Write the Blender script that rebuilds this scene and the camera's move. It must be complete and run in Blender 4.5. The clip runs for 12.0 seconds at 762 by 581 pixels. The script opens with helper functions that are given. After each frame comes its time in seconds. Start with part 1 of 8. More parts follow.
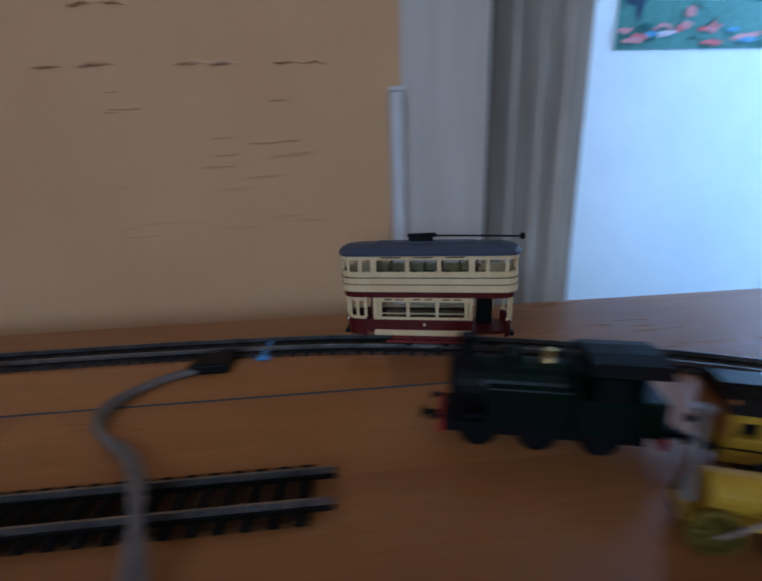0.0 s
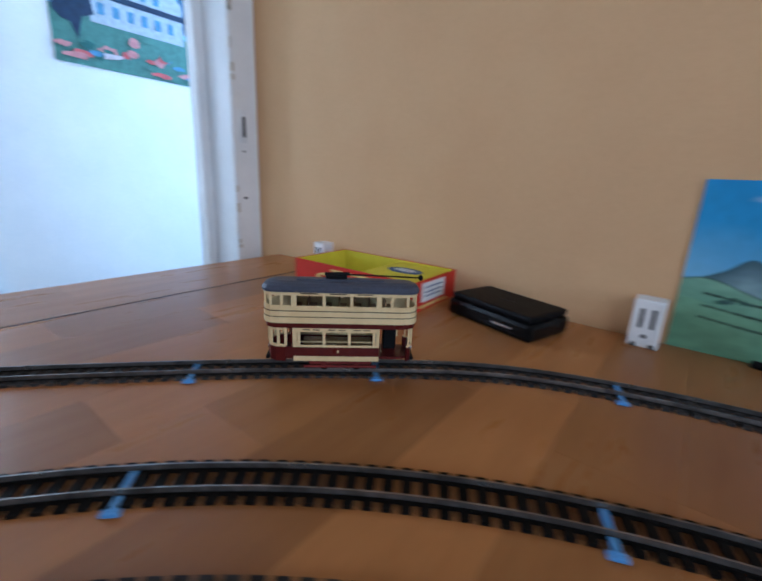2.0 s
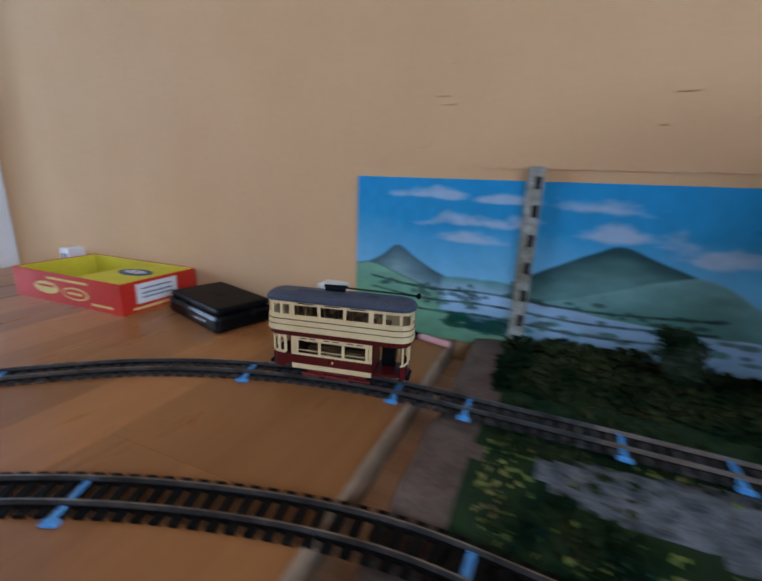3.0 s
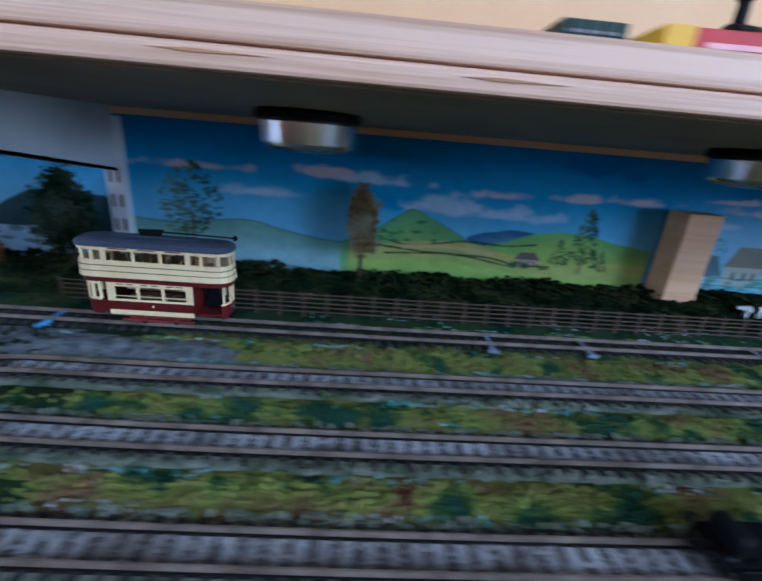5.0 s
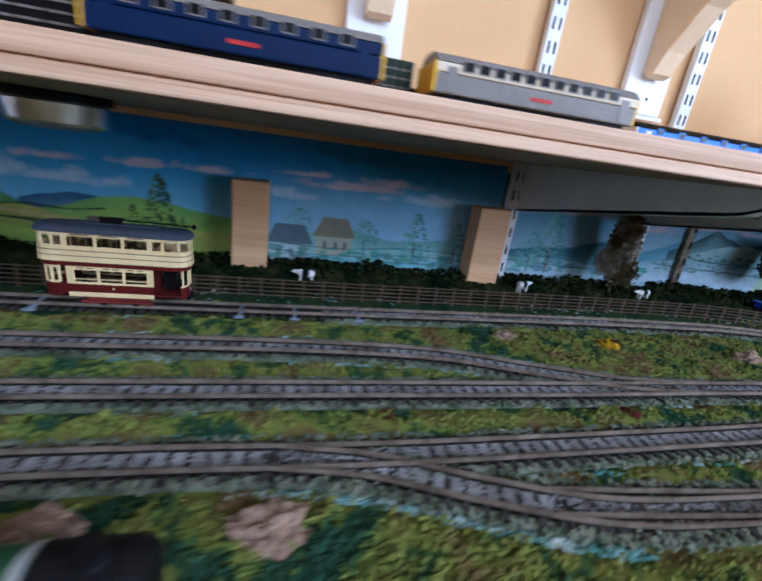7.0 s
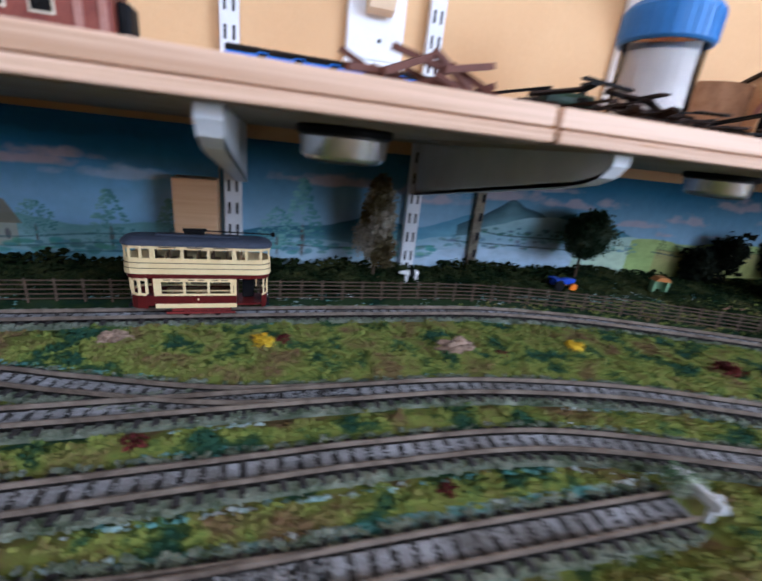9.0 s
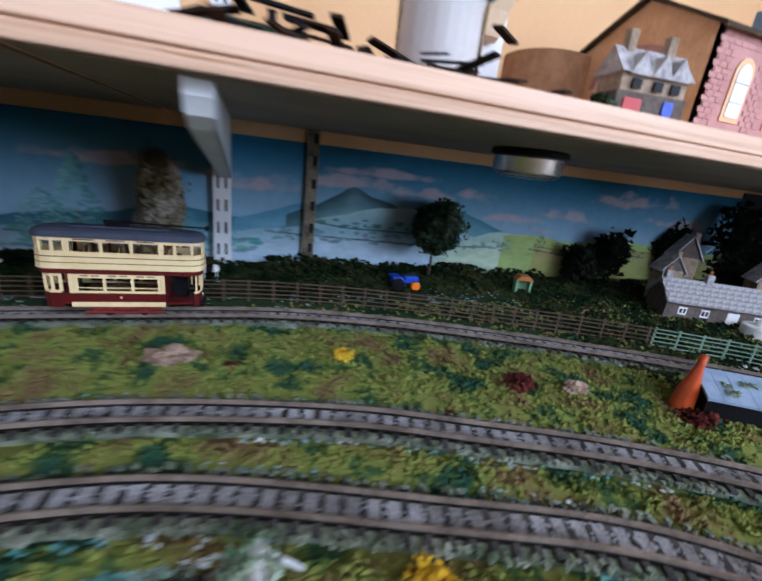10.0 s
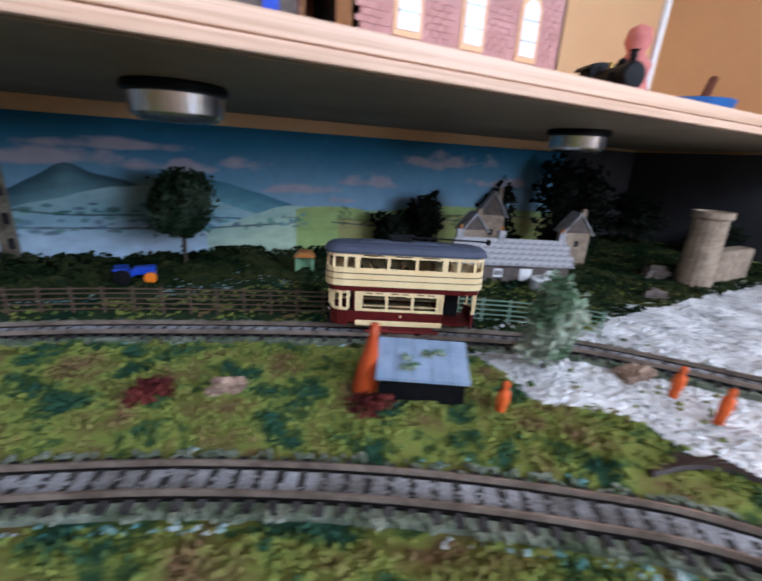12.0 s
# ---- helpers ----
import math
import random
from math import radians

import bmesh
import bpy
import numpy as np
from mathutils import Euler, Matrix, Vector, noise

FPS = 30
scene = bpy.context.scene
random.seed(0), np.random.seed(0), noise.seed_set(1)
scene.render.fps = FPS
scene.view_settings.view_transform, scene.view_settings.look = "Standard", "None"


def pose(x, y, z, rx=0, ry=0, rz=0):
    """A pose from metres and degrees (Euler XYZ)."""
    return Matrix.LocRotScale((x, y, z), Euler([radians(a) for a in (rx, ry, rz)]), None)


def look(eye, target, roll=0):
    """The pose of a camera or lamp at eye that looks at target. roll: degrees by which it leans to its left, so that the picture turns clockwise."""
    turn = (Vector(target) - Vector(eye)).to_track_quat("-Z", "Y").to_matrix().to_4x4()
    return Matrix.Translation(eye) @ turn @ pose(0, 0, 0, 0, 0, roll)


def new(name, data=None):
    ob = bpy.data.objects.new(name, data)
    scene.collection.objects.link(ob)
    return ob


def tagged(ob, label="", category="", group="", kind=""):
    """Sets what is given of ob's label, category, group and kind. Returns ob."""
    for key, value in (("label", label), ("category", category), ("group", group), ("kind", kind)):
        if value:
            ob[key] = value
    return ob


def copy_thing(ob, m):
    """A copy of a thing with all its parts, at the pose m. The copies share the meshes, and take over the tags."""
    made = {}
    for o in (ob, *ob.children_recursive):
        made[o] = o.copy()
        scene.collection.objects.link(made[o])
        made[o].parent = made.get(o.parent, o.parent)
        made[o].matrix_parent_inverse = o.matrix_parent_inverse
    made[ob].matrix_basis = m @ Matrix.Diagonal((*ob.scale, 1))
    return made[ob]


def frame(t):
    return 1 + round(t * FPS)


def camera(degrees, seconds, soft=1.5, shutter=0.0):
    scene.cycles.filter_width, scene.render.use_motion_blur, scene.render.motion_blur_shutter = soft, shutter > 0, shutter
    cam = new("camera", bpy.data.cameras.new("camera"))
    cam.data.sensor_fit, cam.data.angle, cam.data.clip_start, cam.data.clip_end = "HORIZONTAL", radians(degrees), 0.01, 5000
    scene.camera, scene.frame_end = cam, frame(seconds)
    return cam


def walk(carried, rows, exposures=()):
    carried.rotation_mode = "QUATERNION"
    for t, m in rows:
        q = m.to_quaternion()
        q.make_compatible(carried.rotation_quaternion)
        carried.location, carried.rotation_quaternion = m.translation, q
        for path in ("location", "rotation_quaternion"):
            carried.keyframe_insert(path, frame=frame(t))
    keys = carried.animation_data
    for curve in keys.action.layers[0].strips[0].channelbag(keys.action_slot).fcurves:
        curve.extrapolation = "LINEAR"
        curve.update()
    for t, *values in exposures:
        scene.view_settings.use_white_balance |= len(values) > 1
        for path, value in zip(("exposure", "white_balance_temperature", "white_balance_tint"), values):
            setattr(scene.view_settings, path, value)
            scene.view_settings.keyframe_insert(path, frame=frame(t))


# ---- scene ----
cam = camera(87.4, 12.0, soft=1.8, shutter=0.5)
PATH = [
    (0, (-0.49, -0.857, 0.122), (-2.404, -0.71, -0.441), -2.1),
    (0.3, (-0.476, -0.785, 0.125), (-2.348, -0.349, -0.426), -0.2),
    (0.5, (-0.458, -0.734, 0.131), (-2.288, -0.162, -0.438), 0.4),
    (0.6, (-0.445, -0.713, 0.127), (-2.242, -0.038, -0.435), 0.8),
    (1, (-0.391, -0.643, 0.142), (-2.02, 0.374, -0.415), 2.1),
    (1.5, (-0.292, -0.562, 0.148), (-1.719, 0.731, -0.391), 2.1),
    (2, (-0.201, -0.497, 0.154), (-1.37, 1.032, -0.389), 2.7),
    (2.5, (-0.108, -0.443, 0.152), (-1.06, 1.23, -0.39), 3.1),
    (3, (0.0, -0.404, 0.162), (-0.749, 1.374, -0.366), 2.1),
    (3.4, (0.103, -0.405, 0.158), (-0.458, 1.428, -0.413), 1.9),
    (3.5, (0.131, -0.405, 0.154), (-0.383, 1.439, -0.427), 1.5),
    (3.7, (0.179, -0.414, 0.153), (-0.198, 1.455, -0.45), 2.3),
    (5.3, (0.656, -0.455, 0.161), (0.827, 1.409, -0.544), 4.9),
    (5.5, (0.706, -0.454, 0.158), (0.906, 1.405, -0.55), 5.2),
    (6, (0.805, -0.488, 0.163), (1.122, 1.363, -0.526), 6.5),
    (6.5, (0.892, -0.536, 0.173), (1.296, 1.308, -0.488), 7.7),
    (7, (0.987, -0.52, 0.166), (1.45, 1.311, -0.492), 7.9),
    (7.2, (1.032, -0.509, 0.166), (1.496, 1.316, -0.508), 7.5),
    (8.8, (1.28, -0.49, 0.153), (1.851, 1.306, -0.515), 6.2),
    (9, (1.316, -0.51, 0.164), (1.892, 1.284, -0.504), 6.2),
    (9.5, (1.407, -0.538, 0.179), (2.031, 1.26, -0.435), 6.7),
    (10, (1.528, -0.504, 0.154), (2.194, 1.273, -0.477), 7.1),
    (10.5, (1.597, -0.482, 0.146), (2.285, 1.274, -0.519), 6.3),
    (11, (1.653, -0.473, 0.136), (2.373, 1.268, -0.536), 4.7),
    (11.5, (1.691, -0.487, 0.13), (2.462, 1.23, -0.547), 3.3),
    (12, (1.746, -0.522, 0.138), (2.666, 1.133, -0.506), 3.2),
]
walk(cam, [(t, look(eye, target, roll)) for t, eye, target, roll in PATH],
     exposures=[(0.0, -0.7, 4600, 9), (0.5, -0.85, 4800, 8), (1.0, -0.55, 4850, 9), (2.0, -0.2, 5050, 9), (3.0, -0.05, 5000, 9), (3.7, 0.28, 4950, 9), (5.3, 0.5, 4450, 11), (6.0, 0.42, 4750, 12), (7.2, 0.3, 5150, 12), (9.0, 0.25, 5350, 16), (10.5, 0.12, 5400, 16), (12.0, 0.1, 5450, 16)])

# ---- light ----
world = bpy.data.worlds.new("world")
scene.world = world
world.use_nodes = True
wn = world.node_tree
sky = wn.nodes.new("ShaderNodeTexSky")
sky.sky_type, sky.sun_disc = "NISHITA", False
sky.sun_elevation, sky.sun_rotation = radians(38), radians(200)
wn.links.new(sky.outputs[0], wn.nodes["Background"].inputs[0])
wn.nodes["Background"].inputs[1].default_value = 0.12


def area(name, eye, target, sx, sy, power, color):
    d = bpy.data.lights.new(name, "AREA")
    d.shape, d.size, d.size_y, d.energy, d.color = "RECTANGLE", sx, sy, power, color
    ob = new(name, d)
    ob.matrix_world = look(eye, target)
    return ob


sun = bpy.data.lights.new("sun", "SUN")
sun.energy, sun.angle, sun.color = 2.5, radians(0.5), (1.0, 0.95, 0.87)
sun_ob = new("sun", sun)
sun_ob.matrix_world = look((0, 0, 0), (0.8, 1.0, -1.0))
# daylight through the room's window and through the windows beyond the doorway
area("window_light", (2.60, -1.50, 0.58), (0.6, -0.1, 0.1), 0.8, 0.9, 27, (0.88, 0.95, 1.0))
# fill lamp added on the unseen south side to brighten the ground
area("south_window_light", (1.45, -2.02, 1.12), (1.2, -0.4, 0.0), 1.6, 0.6, 21, (0.92, 0.96, 1.0))
area("hall_window_light", (-1.3, 1.45, 0.75), (-1.5, 0.0, 0.1), 0.6, 1.2, 44, (0.62, 0.82, 1.0))
area("far_window_light", (-3.2, -0.8, 0.55), (-1.0, -0.7, 0.0), 1.3, 1.0, 40, (0.82, 0.92, 1.0))

# ---- materials ----


def node(nt, kind, **kw):
    n = nt.nodes.new(kind)
    for k, v in kw.items():
        n.inputs[k].default_value = v
    return n


def pbr(name, a, b=None, rough=0.6, metal=0.0, scale=40.0, fine=400.0, bump=0.1, stretch=(1, 1, 1), island=0.0, coat=0.0, spread=(0.35, 0.65), dist=0.002, spec=0.22):
    """Two tones mixed by a coarse and a fine noise, with a fine relief."""
    m = bpy.data.materials.new(name)
    m.use_nodes = True
    nt = m.node_tree
    p = nt.nodes["Principled BSDF"]
    b = b or tuple(c * 0.8 for c in a)
    tc, mp = nt.nodes.new("ShaderNodeTexCoord"), nt.nodes.new("ShaderNodeMapping")
    mp.inputs["Scale"].default_value = stretch
    nt.links.new(tc.outputs["Object"], mp.inputs[0])
    n1 = node(nt, "ShaderNodeTexNoise", Scale=scale, Detail=5.0, Roughness=0.6)
    n2 = node(nt, "ShaderNodeTexNoise", Scale=fine, Detail=4.0, Roughness=0.65)
    for n in (n1, n2):
        nt.links.new(mp.outputs[0], n.inputs["Vector"])
    add = nt.nodes.new("ShaderNodeMath")
    add.operation = "MULTIPLY_ADD"
    add.inputs[1].default_value = 0.45
    nt.links.new(n2.outputs["Fac"], add.inputs[0])
    nt.links.new(n1.outputs["Fac"], add.inputs[2])
    ramp = nt.nodes.new("ShaderNodeMapRange")
    ramp.inputs["From Min"].default_value, ramp.inputs["From Max"].default_value = spread[0] + 0.22, spread[1] + 0.22
    nt.links.new(add.outputs[0], ramp.inputs["Value"])
    mix = nt.nodes.new("ShaderNodeMix")
    mix.data_type = "RGBA"
    mix.inputs["A"].default_value, mix.inputs["B"].default_value = (*a, 1), (*b, 1)
    nt.links.new(ramp.outputs[0], mix.inputs["Factor"])
    out = mix.outputs["Result"]
    if island:
        geo = nt.nodes.new("ShaderNodeNewGeometry")
        info = nt.nodes.new("ShaderNodeObjectInfo")
        s = nt.nodes.new("ShaderNodeMath")
        s.operation = "ADD"
        nt.links.new(geo.outputs["Random Per Island"], s.inputs[0])
        nt.links.new(info.outputs["Random"], s.inputs[1])
        fr = nt.nodes.new("ShaderNodeMath")
        fr.operation = "FRACT"
        nt.links.new(s.outputs[0], fr.inputs[0])
        mr = nt.nodes.new("ShaderNodeMapRange")
        mr.inputs["To Min"].default_value, mr.inputs["To Max"].default_value = 1 - island, 1 + island
        nt.links.new(fr.outputs[0], mr.inputs["Value"])
        hsv = nt.nodes.new("ShaderNodeHueSaturation")
        nt.links.new(out, hsv.inputs["Color"])
        nt.links.new(mr.outputs[0], hsv.inputs["Value"])
        out = hsv.outputs["Color"]
    nt.links.new(out, p.inputs["Base Color"])
    p.inputs["Roughness"].default_value, p.inputs["Metallic"].default_value = rough, metal
    p.inputs["Specular IOR Level"].default_value = spec
    p.inputs["Coat Weight"].default_value = coat
    p.inputs["Coat Roughness"].default_value = 0.12
    rr = nt.nodes.new("ShaderNodeMapRange")
    rr.inputs["To Min"].default_value, rr.inputs["To Max"].default_value = max(0.05, rough - 0.1), min(1, rough + 0.1)
    nt.links.new(n1.outputs["Fac"], rr.inputs["Value"])
    nt.links.new(rr.outputs[0], p.inputs["Roughness"])
    if bump:
        bp = nt.nodes.new("ShaderNodeBump")
        bp.inputs["Strength"].default_value, bp.inputs["Distance"].default_value = bump, dist
        nt.links.new(add.outputs[0], bp.inputs["Height"])
        nt.links.new(bp.outputs[0], p.inputs["Normal"])
    return m


def pane_material(name, tint=(0.9, 0.95, 0.95)):
    m = bpy.data.materials.new(name)
    m.use_nodes = True
    p = m.node_tree.nodes["Principled BSDF"]
    p.inputs["Base Color"].default_value = (*tint, 1)
    p.inputs["Roughness"].default_value, p.inputs["Transmission Weight"].default_value, p.inputs["IOR"].default_value = 0.06, 1.0, 1.15
    return m


def palette_material(name, tones, rough=0.95):
    """Each loose piece takes one of several tones by chance."""
    m = bpy.data.materials.new(name)
    m.use_nodes = True
    nt = m.node_tree
    p = nt.nodes["Principled BSDF"]
    geo = nt.nodes.new("ShaderNodeNewGeometry")
    tc = nt.nodes.new("ShaderNodeTexCoord")
    n = node(nt, "ShaderNodeTexNoise", Scale=26.0, Detail=5.0, Roughness=0.65)
    nt.links.new(tc.outputs["Object"], n.inputs["Vector"])
    n2 = node(nt, "ShaderNodeTexNoise", Scale=900.0, Detail=2.0)
    nt.links.new(tc.outputs["Object"], n2.inputs["Vector"])
    s = nt.nodes.new("ShaderNodeMath")
    s.operation = "MULTIPLY_ADD"
    s.inputs[1].default_value = 0.13
    nt.links.new(geo.outputs["Random Per Island"], s.inputs[0])
    mr = nt.nodes.new("ShaderNodeMapRange")
    mr.inputs["From Min"].default_value, mr.inputs["From Max"].default_value = 0.37, 0.63
    mr.inputs["To Min"].default_value, mr.inputs["To Max"].default_value = 0.0, 0.87
    nt.links.new(n.outputs["Fac"], mr.inputs["Value"])
    nt.links.new(mr.outputs[0], s.inputs[2])
    cr = nt.nodes.new("ShaderNodeValToRGB")
    el = cr.color_ramp.elements
    for i, c in enumerate(tones):
        e = el[i] if i < 2 else el.new(0.5)
        e.position, e.color = i / (len(tones) - 1), (*c, 1)
    nt.links.new(s.outputs[0], cr.inputs[0])
    nt.links.new(cr.outputs[0], p.inputs["Base Color"])
    p.inputs["Roughness"].default_value = rough
    p.inputs["Specular IOR Level"].default_value = 0.08
    bp = nt.nodes.new("ShaderNodeBump")
    bp.inputs["Strength"].default_value, bp.inputs["Distance"].default_value = 0.6, 0.001
    nt.links.new(n2.outputs["Fac"], bp.inputs["Height"])
    nt.links.new(bp.outputs[0], p.inputs["Normal"])
    return m


def glow_material(name, color, strength):
    m = bpy.data.materials.new(name)
    m.use_nodes = True
    p = m.node_tree.nodes["Principled BSDF"]
    p.inputs["Base Color"].default_value = (*color, 1)
    p.inputs["Emission Color"].default_value, p.inputs["Emission Strength"].default_value = (*color, 1), strength
    return m


PEACH = pbr("peach_wall_paint", (0.67, 0.43, 0.22), (0.63, 0.395, 0.20), 0.75, scale=6, fine=140, bump=0.35, dist=0.003)
PLASTER = pbr("plaster_scar", (0.72, 0.50, 0.30), (0.60, 0.36, 0.18), 0.85, scale=60, fine=300, bump=0.5)
WHITE_WALL = pbr("white_wall_paint", (0.82, 0.83, 0.84), (0.76, 0.78, 0.80), 0.7, scale=5, fine=120, bump=0.08)
WHITE_GLOSS = pbr("white_gloss_paint", (0.80, 0.81, 0.82), (0.74, 0.75, 0.76), 0.4, scale=12, fine=200, bump=0.12)
GREY_PAINT = pbr("grey_painted_wood", (0.64, 0.61, 0.56), (0.55, 0.52, 0.47), 0.6, scale=20, fine=200, bump=0.1, stretch=(1, 1, 0.1))
CURTAIN = pbr("grey_curtain_cloth", (0.58, 0.52, 0.45), (0.46, 0.40, 0.34), 0.9, scale=60, fine=900, bump=0.3, stretch=(1, 1, 0.15))
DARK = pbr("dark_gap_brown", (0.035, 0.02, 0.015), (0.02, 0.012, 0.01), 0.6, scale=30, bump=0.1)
BROWN_WOOD = pbr("dark_brown_wood", (0.10, 0.03, 0.022), (0.06, 0.02, 0.015), 0.45, scale=30, bump=0.1, stretch=(1, 1, 0.1))
CARPET = pbr("brown_carpet", (0.07, 0.055, 0.045), (0.045, 0.035, 0.03), 0.95, scale=30, fine=600, bump=0.5)
CEIL = pbr("white_ceiling", (0.62, 0.60, 0.56), (0.58, 0.56, 0.52), 0.8, scale=5, bump=0.05)
TABLE = pbr("varnished_beech", (0.39, 0.175, 0.055), (0.30, 0.125, 0.037), 0.30, scale=9, fine=60, bump=0.03, stretch=(6, 0.6, 1), island=0.22, spread=(0.2, 0.8))
EDGING = pbr("pale_edging", (0.36, 0.26, 0.17), (0.22, 0.15, 0.095), 0.5, scale=40, bump=0.1)
PINE = pbr("planed_pine", (0.74, 0.47, 0.26), (0.60, 0.33, 0.16), 0.5, scale=14, fine=90, bump=0.12, stretch=(0.12, 3, 3))
PINE_EDGE = pbr("laminated_pine_edge", (0.68, 0.46, 0.32), (0.46, 0.28, 0.17), 0.45, scale=26, fine=160, bump=0.12, stretch=(0.10, 1, 7), spread=(0.40, 0.66))
GUSSET = pbr("cream_painted_wood", (0.78, 0.62, 0.42), (0.68, 0.52, 0.33), 0.5, scale=12, fine=90, bump=0.06, stretch=(1, 1, 0.3))
PINE_DARK = pbr("pine_grain", (0.52, 0.29, 0.14), (0.36, 0.18, 0.08), 0.55, scale=20, bump=0.1, stretch=(0.1, 2, 2))
UNDER = pbr("shaded_shelf_underside", (0.36, 0.28, 0.20), (0.28, 0.215, 0.15), 0.6, scale=10, bump=0.05)
STEEL_WHITE = pbr("white_enamelled_steel", (0.74, 0.76, 0.78), (0.66, 0.68, 0.70), 0.35, scale=30, bump=0.03)
SLOT = pbr("slot_black", (0.012, 0.012, 0.014), rough=0.7, bump=0)
SILVER = pbr("brushed_silver_plastic", (0.80, 0.80, 0.81), (0.7, 0.7, 0.71), 0.22, metal=0.95, scale=80, bump=0.02)
BLACK = pbr("matt_black_plastic", (0.004, 0.004, 0.0045), (0.008, 0.008, 0.009), 0.5, scale=60, bump=0.08, spec=0.09)
BLACK_GLOSS = pbr("glossy_black_plastic", (0.004, 0.004, 0.0045), (0.006, 0.006, 0.006), 0.25, scale=60, bump=0.05, spec=0.14)
RAIL = pbr("tarnished_nickel_rail", (0.36, 0.29, 0.23), (0.17, 0.13, 0.10), 0.35, metal=0.5, scale=60, fine=300, bump=0.05)
RAIL_DARK = pbr("dark_nickel_rail", (0.30, 0.28, 0.26), (0.12, 0.11, 0.10), 0.3, metal=0.8, scale=60, fine=300, bump=0.05)
SLEEPER = pbr("black_sleeper_plastic", (0.004, 0.0035, 0.003), (0.009, 0.0075, 0.0065), 0.6, scale=90, bump=0.1, island=0.3, spec=0.08)
SLEEPER_DUSTY = pbr("weathered_sleeper", (0.018, 0.016, 0.015), (0.05, 0.046, 0.043), 0.85, scale=160, bump=0.3, island=0.3)
CLIP = pbr("blue_plastic_clip", (0.10, 0.28, 0.62), (0.16, 0.38, 0.72), 0.35, scale=60, bump=0.02)
BALLAST = pbr("grey_ballast", (0.38, 0.38, 0.395), (0.13, 0.12, 0.11), 0.95, scale=24, fine=520, bump=1.0, dist=0.003)
SHOULDER = pbr("mossy_ballast_shoulder", (0.06, 0.085, 0.045), (0.24, 0.26, 0.20), 0.95, scale=50, fine=420, bump=1.0, dist=0.003)
ROAD = pbr("brown_cork_road", (0.15, 0.105, 0.08), (0.09, 0.062, 0.045), 0.9, scale=50, fine=400, bump=0.4)
FIELD_TONES = [(0.026, 0.070, 0.045), (0.022, 0.056, 0.028), (0.055, 0.090, 0.025), (0.17, 0.20, 0.042), (0.40, 0.38, 0.070), (0.58, 0.49, 0.085), (0.30, 0.29, 0.06), (0.13, 0.075, 0.04)]
SOIL = palette_material("flock_mat", FIELD_TONES)
GRASS = palette_material("scatter_foam", FIELD_TONES)
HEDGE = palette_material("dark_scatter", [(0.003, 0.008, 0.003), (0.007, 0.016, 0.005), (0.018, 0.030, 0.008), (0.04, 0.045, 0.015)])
SNOW = pbr("white_gravel", (0.82, 0.82, 0.80), (0.42, 0.41, 0.40), 0.95, scale=30, fine=300, bump=1.0, dist=0.004)

# ---- mesh helpers ----


def mesh_of(bm, name, material, smooth=False):
    me = bpy.data.meshes.new(name)
    bm.normal_update()
    bm.to_mesh(me)
    bm.free()
    for m in (material if isinstance(material, (list, tuple)) else [material]):
        me.materials.append(m)
    if smooth:
        for p in me.polygons:
            p.use_smooth = True
    return me


def part(name, bm, material, parent, label="", smooth=False):
    ob = new(name, mesh_of(bm, name, material, smooth))
    ob.parent = parent
    return tagged(ob, label=label)


def thing(name, m, label, category, group="", kind=""):
    ob = new(name)
    ob.empty_display_size = 0.01
    ob.matrix_world = m
    return tagged(ob, label, category, group, kind)


def solid(name, bm, material, label, category, group="", kind="", m=None, smooth=False):
    ob = new(name, mesh_of(bm, name, material, smooth))
    if m is not None:
        ob.matrix_world = m
    return tagged(ob, label, category, group, kind)


def box(bm, x0, x1, y0, y1, z0, z1, bevel=0.0, m=None):
    vs = [bm.verts.new((x, y, z)) for z in (z0, z1) for y in (y0, y1) for x in (x0, x1)]
    fs = [bm.faces.new([vs[i] for i in f]) for f in ((0, 2, 3, 1), (4, 5, 7, 6), (0, 1, 5, 4), (2, 6, 7, 3), (0, 4, 6, 2), (1, 3, 7, 5))]
    if bevel:
        es = list({e for f in fs for e in f.edges})
        r = bmesh.ops.bevel(bm, geom=es, offset=bevel, segments=2, affect="EDGES", profile=0.5)
        vs = list({v for f in r["faces"] for v in f.verts} | {v for v in vs if v.is_valid})
    if m is not None:
        for v in vs:
            v.co = m @ v.co
    return bm


def B(*a, bevel=0.0, m=None):
    return box(bmesh.new(), *a, bevel=bevel, m=m)


def lathe(bm, prof, n=24, m=None, axis="z"):
    """Turns (radius, height) pairs round the upright axis."""
    rings = []
    for r, h in prof:
        ring = []
        for i in range(n):
            a = 2 * math.pi * i / n
            co = Vector((r * math.cos(a), r * math.sin(a), h))
            if axis == "x":
                co = Vector((h, co.x, co.y))
            if axis == "y":
                co = Vector((co.x, h, co.y))
            ring.append(bm.verts.new(m @ co if m is not None else co))
        rings.append(ring)
    for a, b in zip(rings, rings[1:]):
        for i in range(n):
            bm.faces.new((a[i], a[(i + 1) % n], b[(i + 1) % n], b[i]))
    for ring, flip in ((rings[0], True), (rings[-1], False)):
        if prof[0][0] > 1e-5 or not flip:
            try:
                bm.faces.new(ring[::-1] if flip else ring)
            except ValueError:
                pass
    return bm


def L(prof, n=24, m=None, axis="z"):
    return lathe(bmesh.new(), prof, n, m, axis)


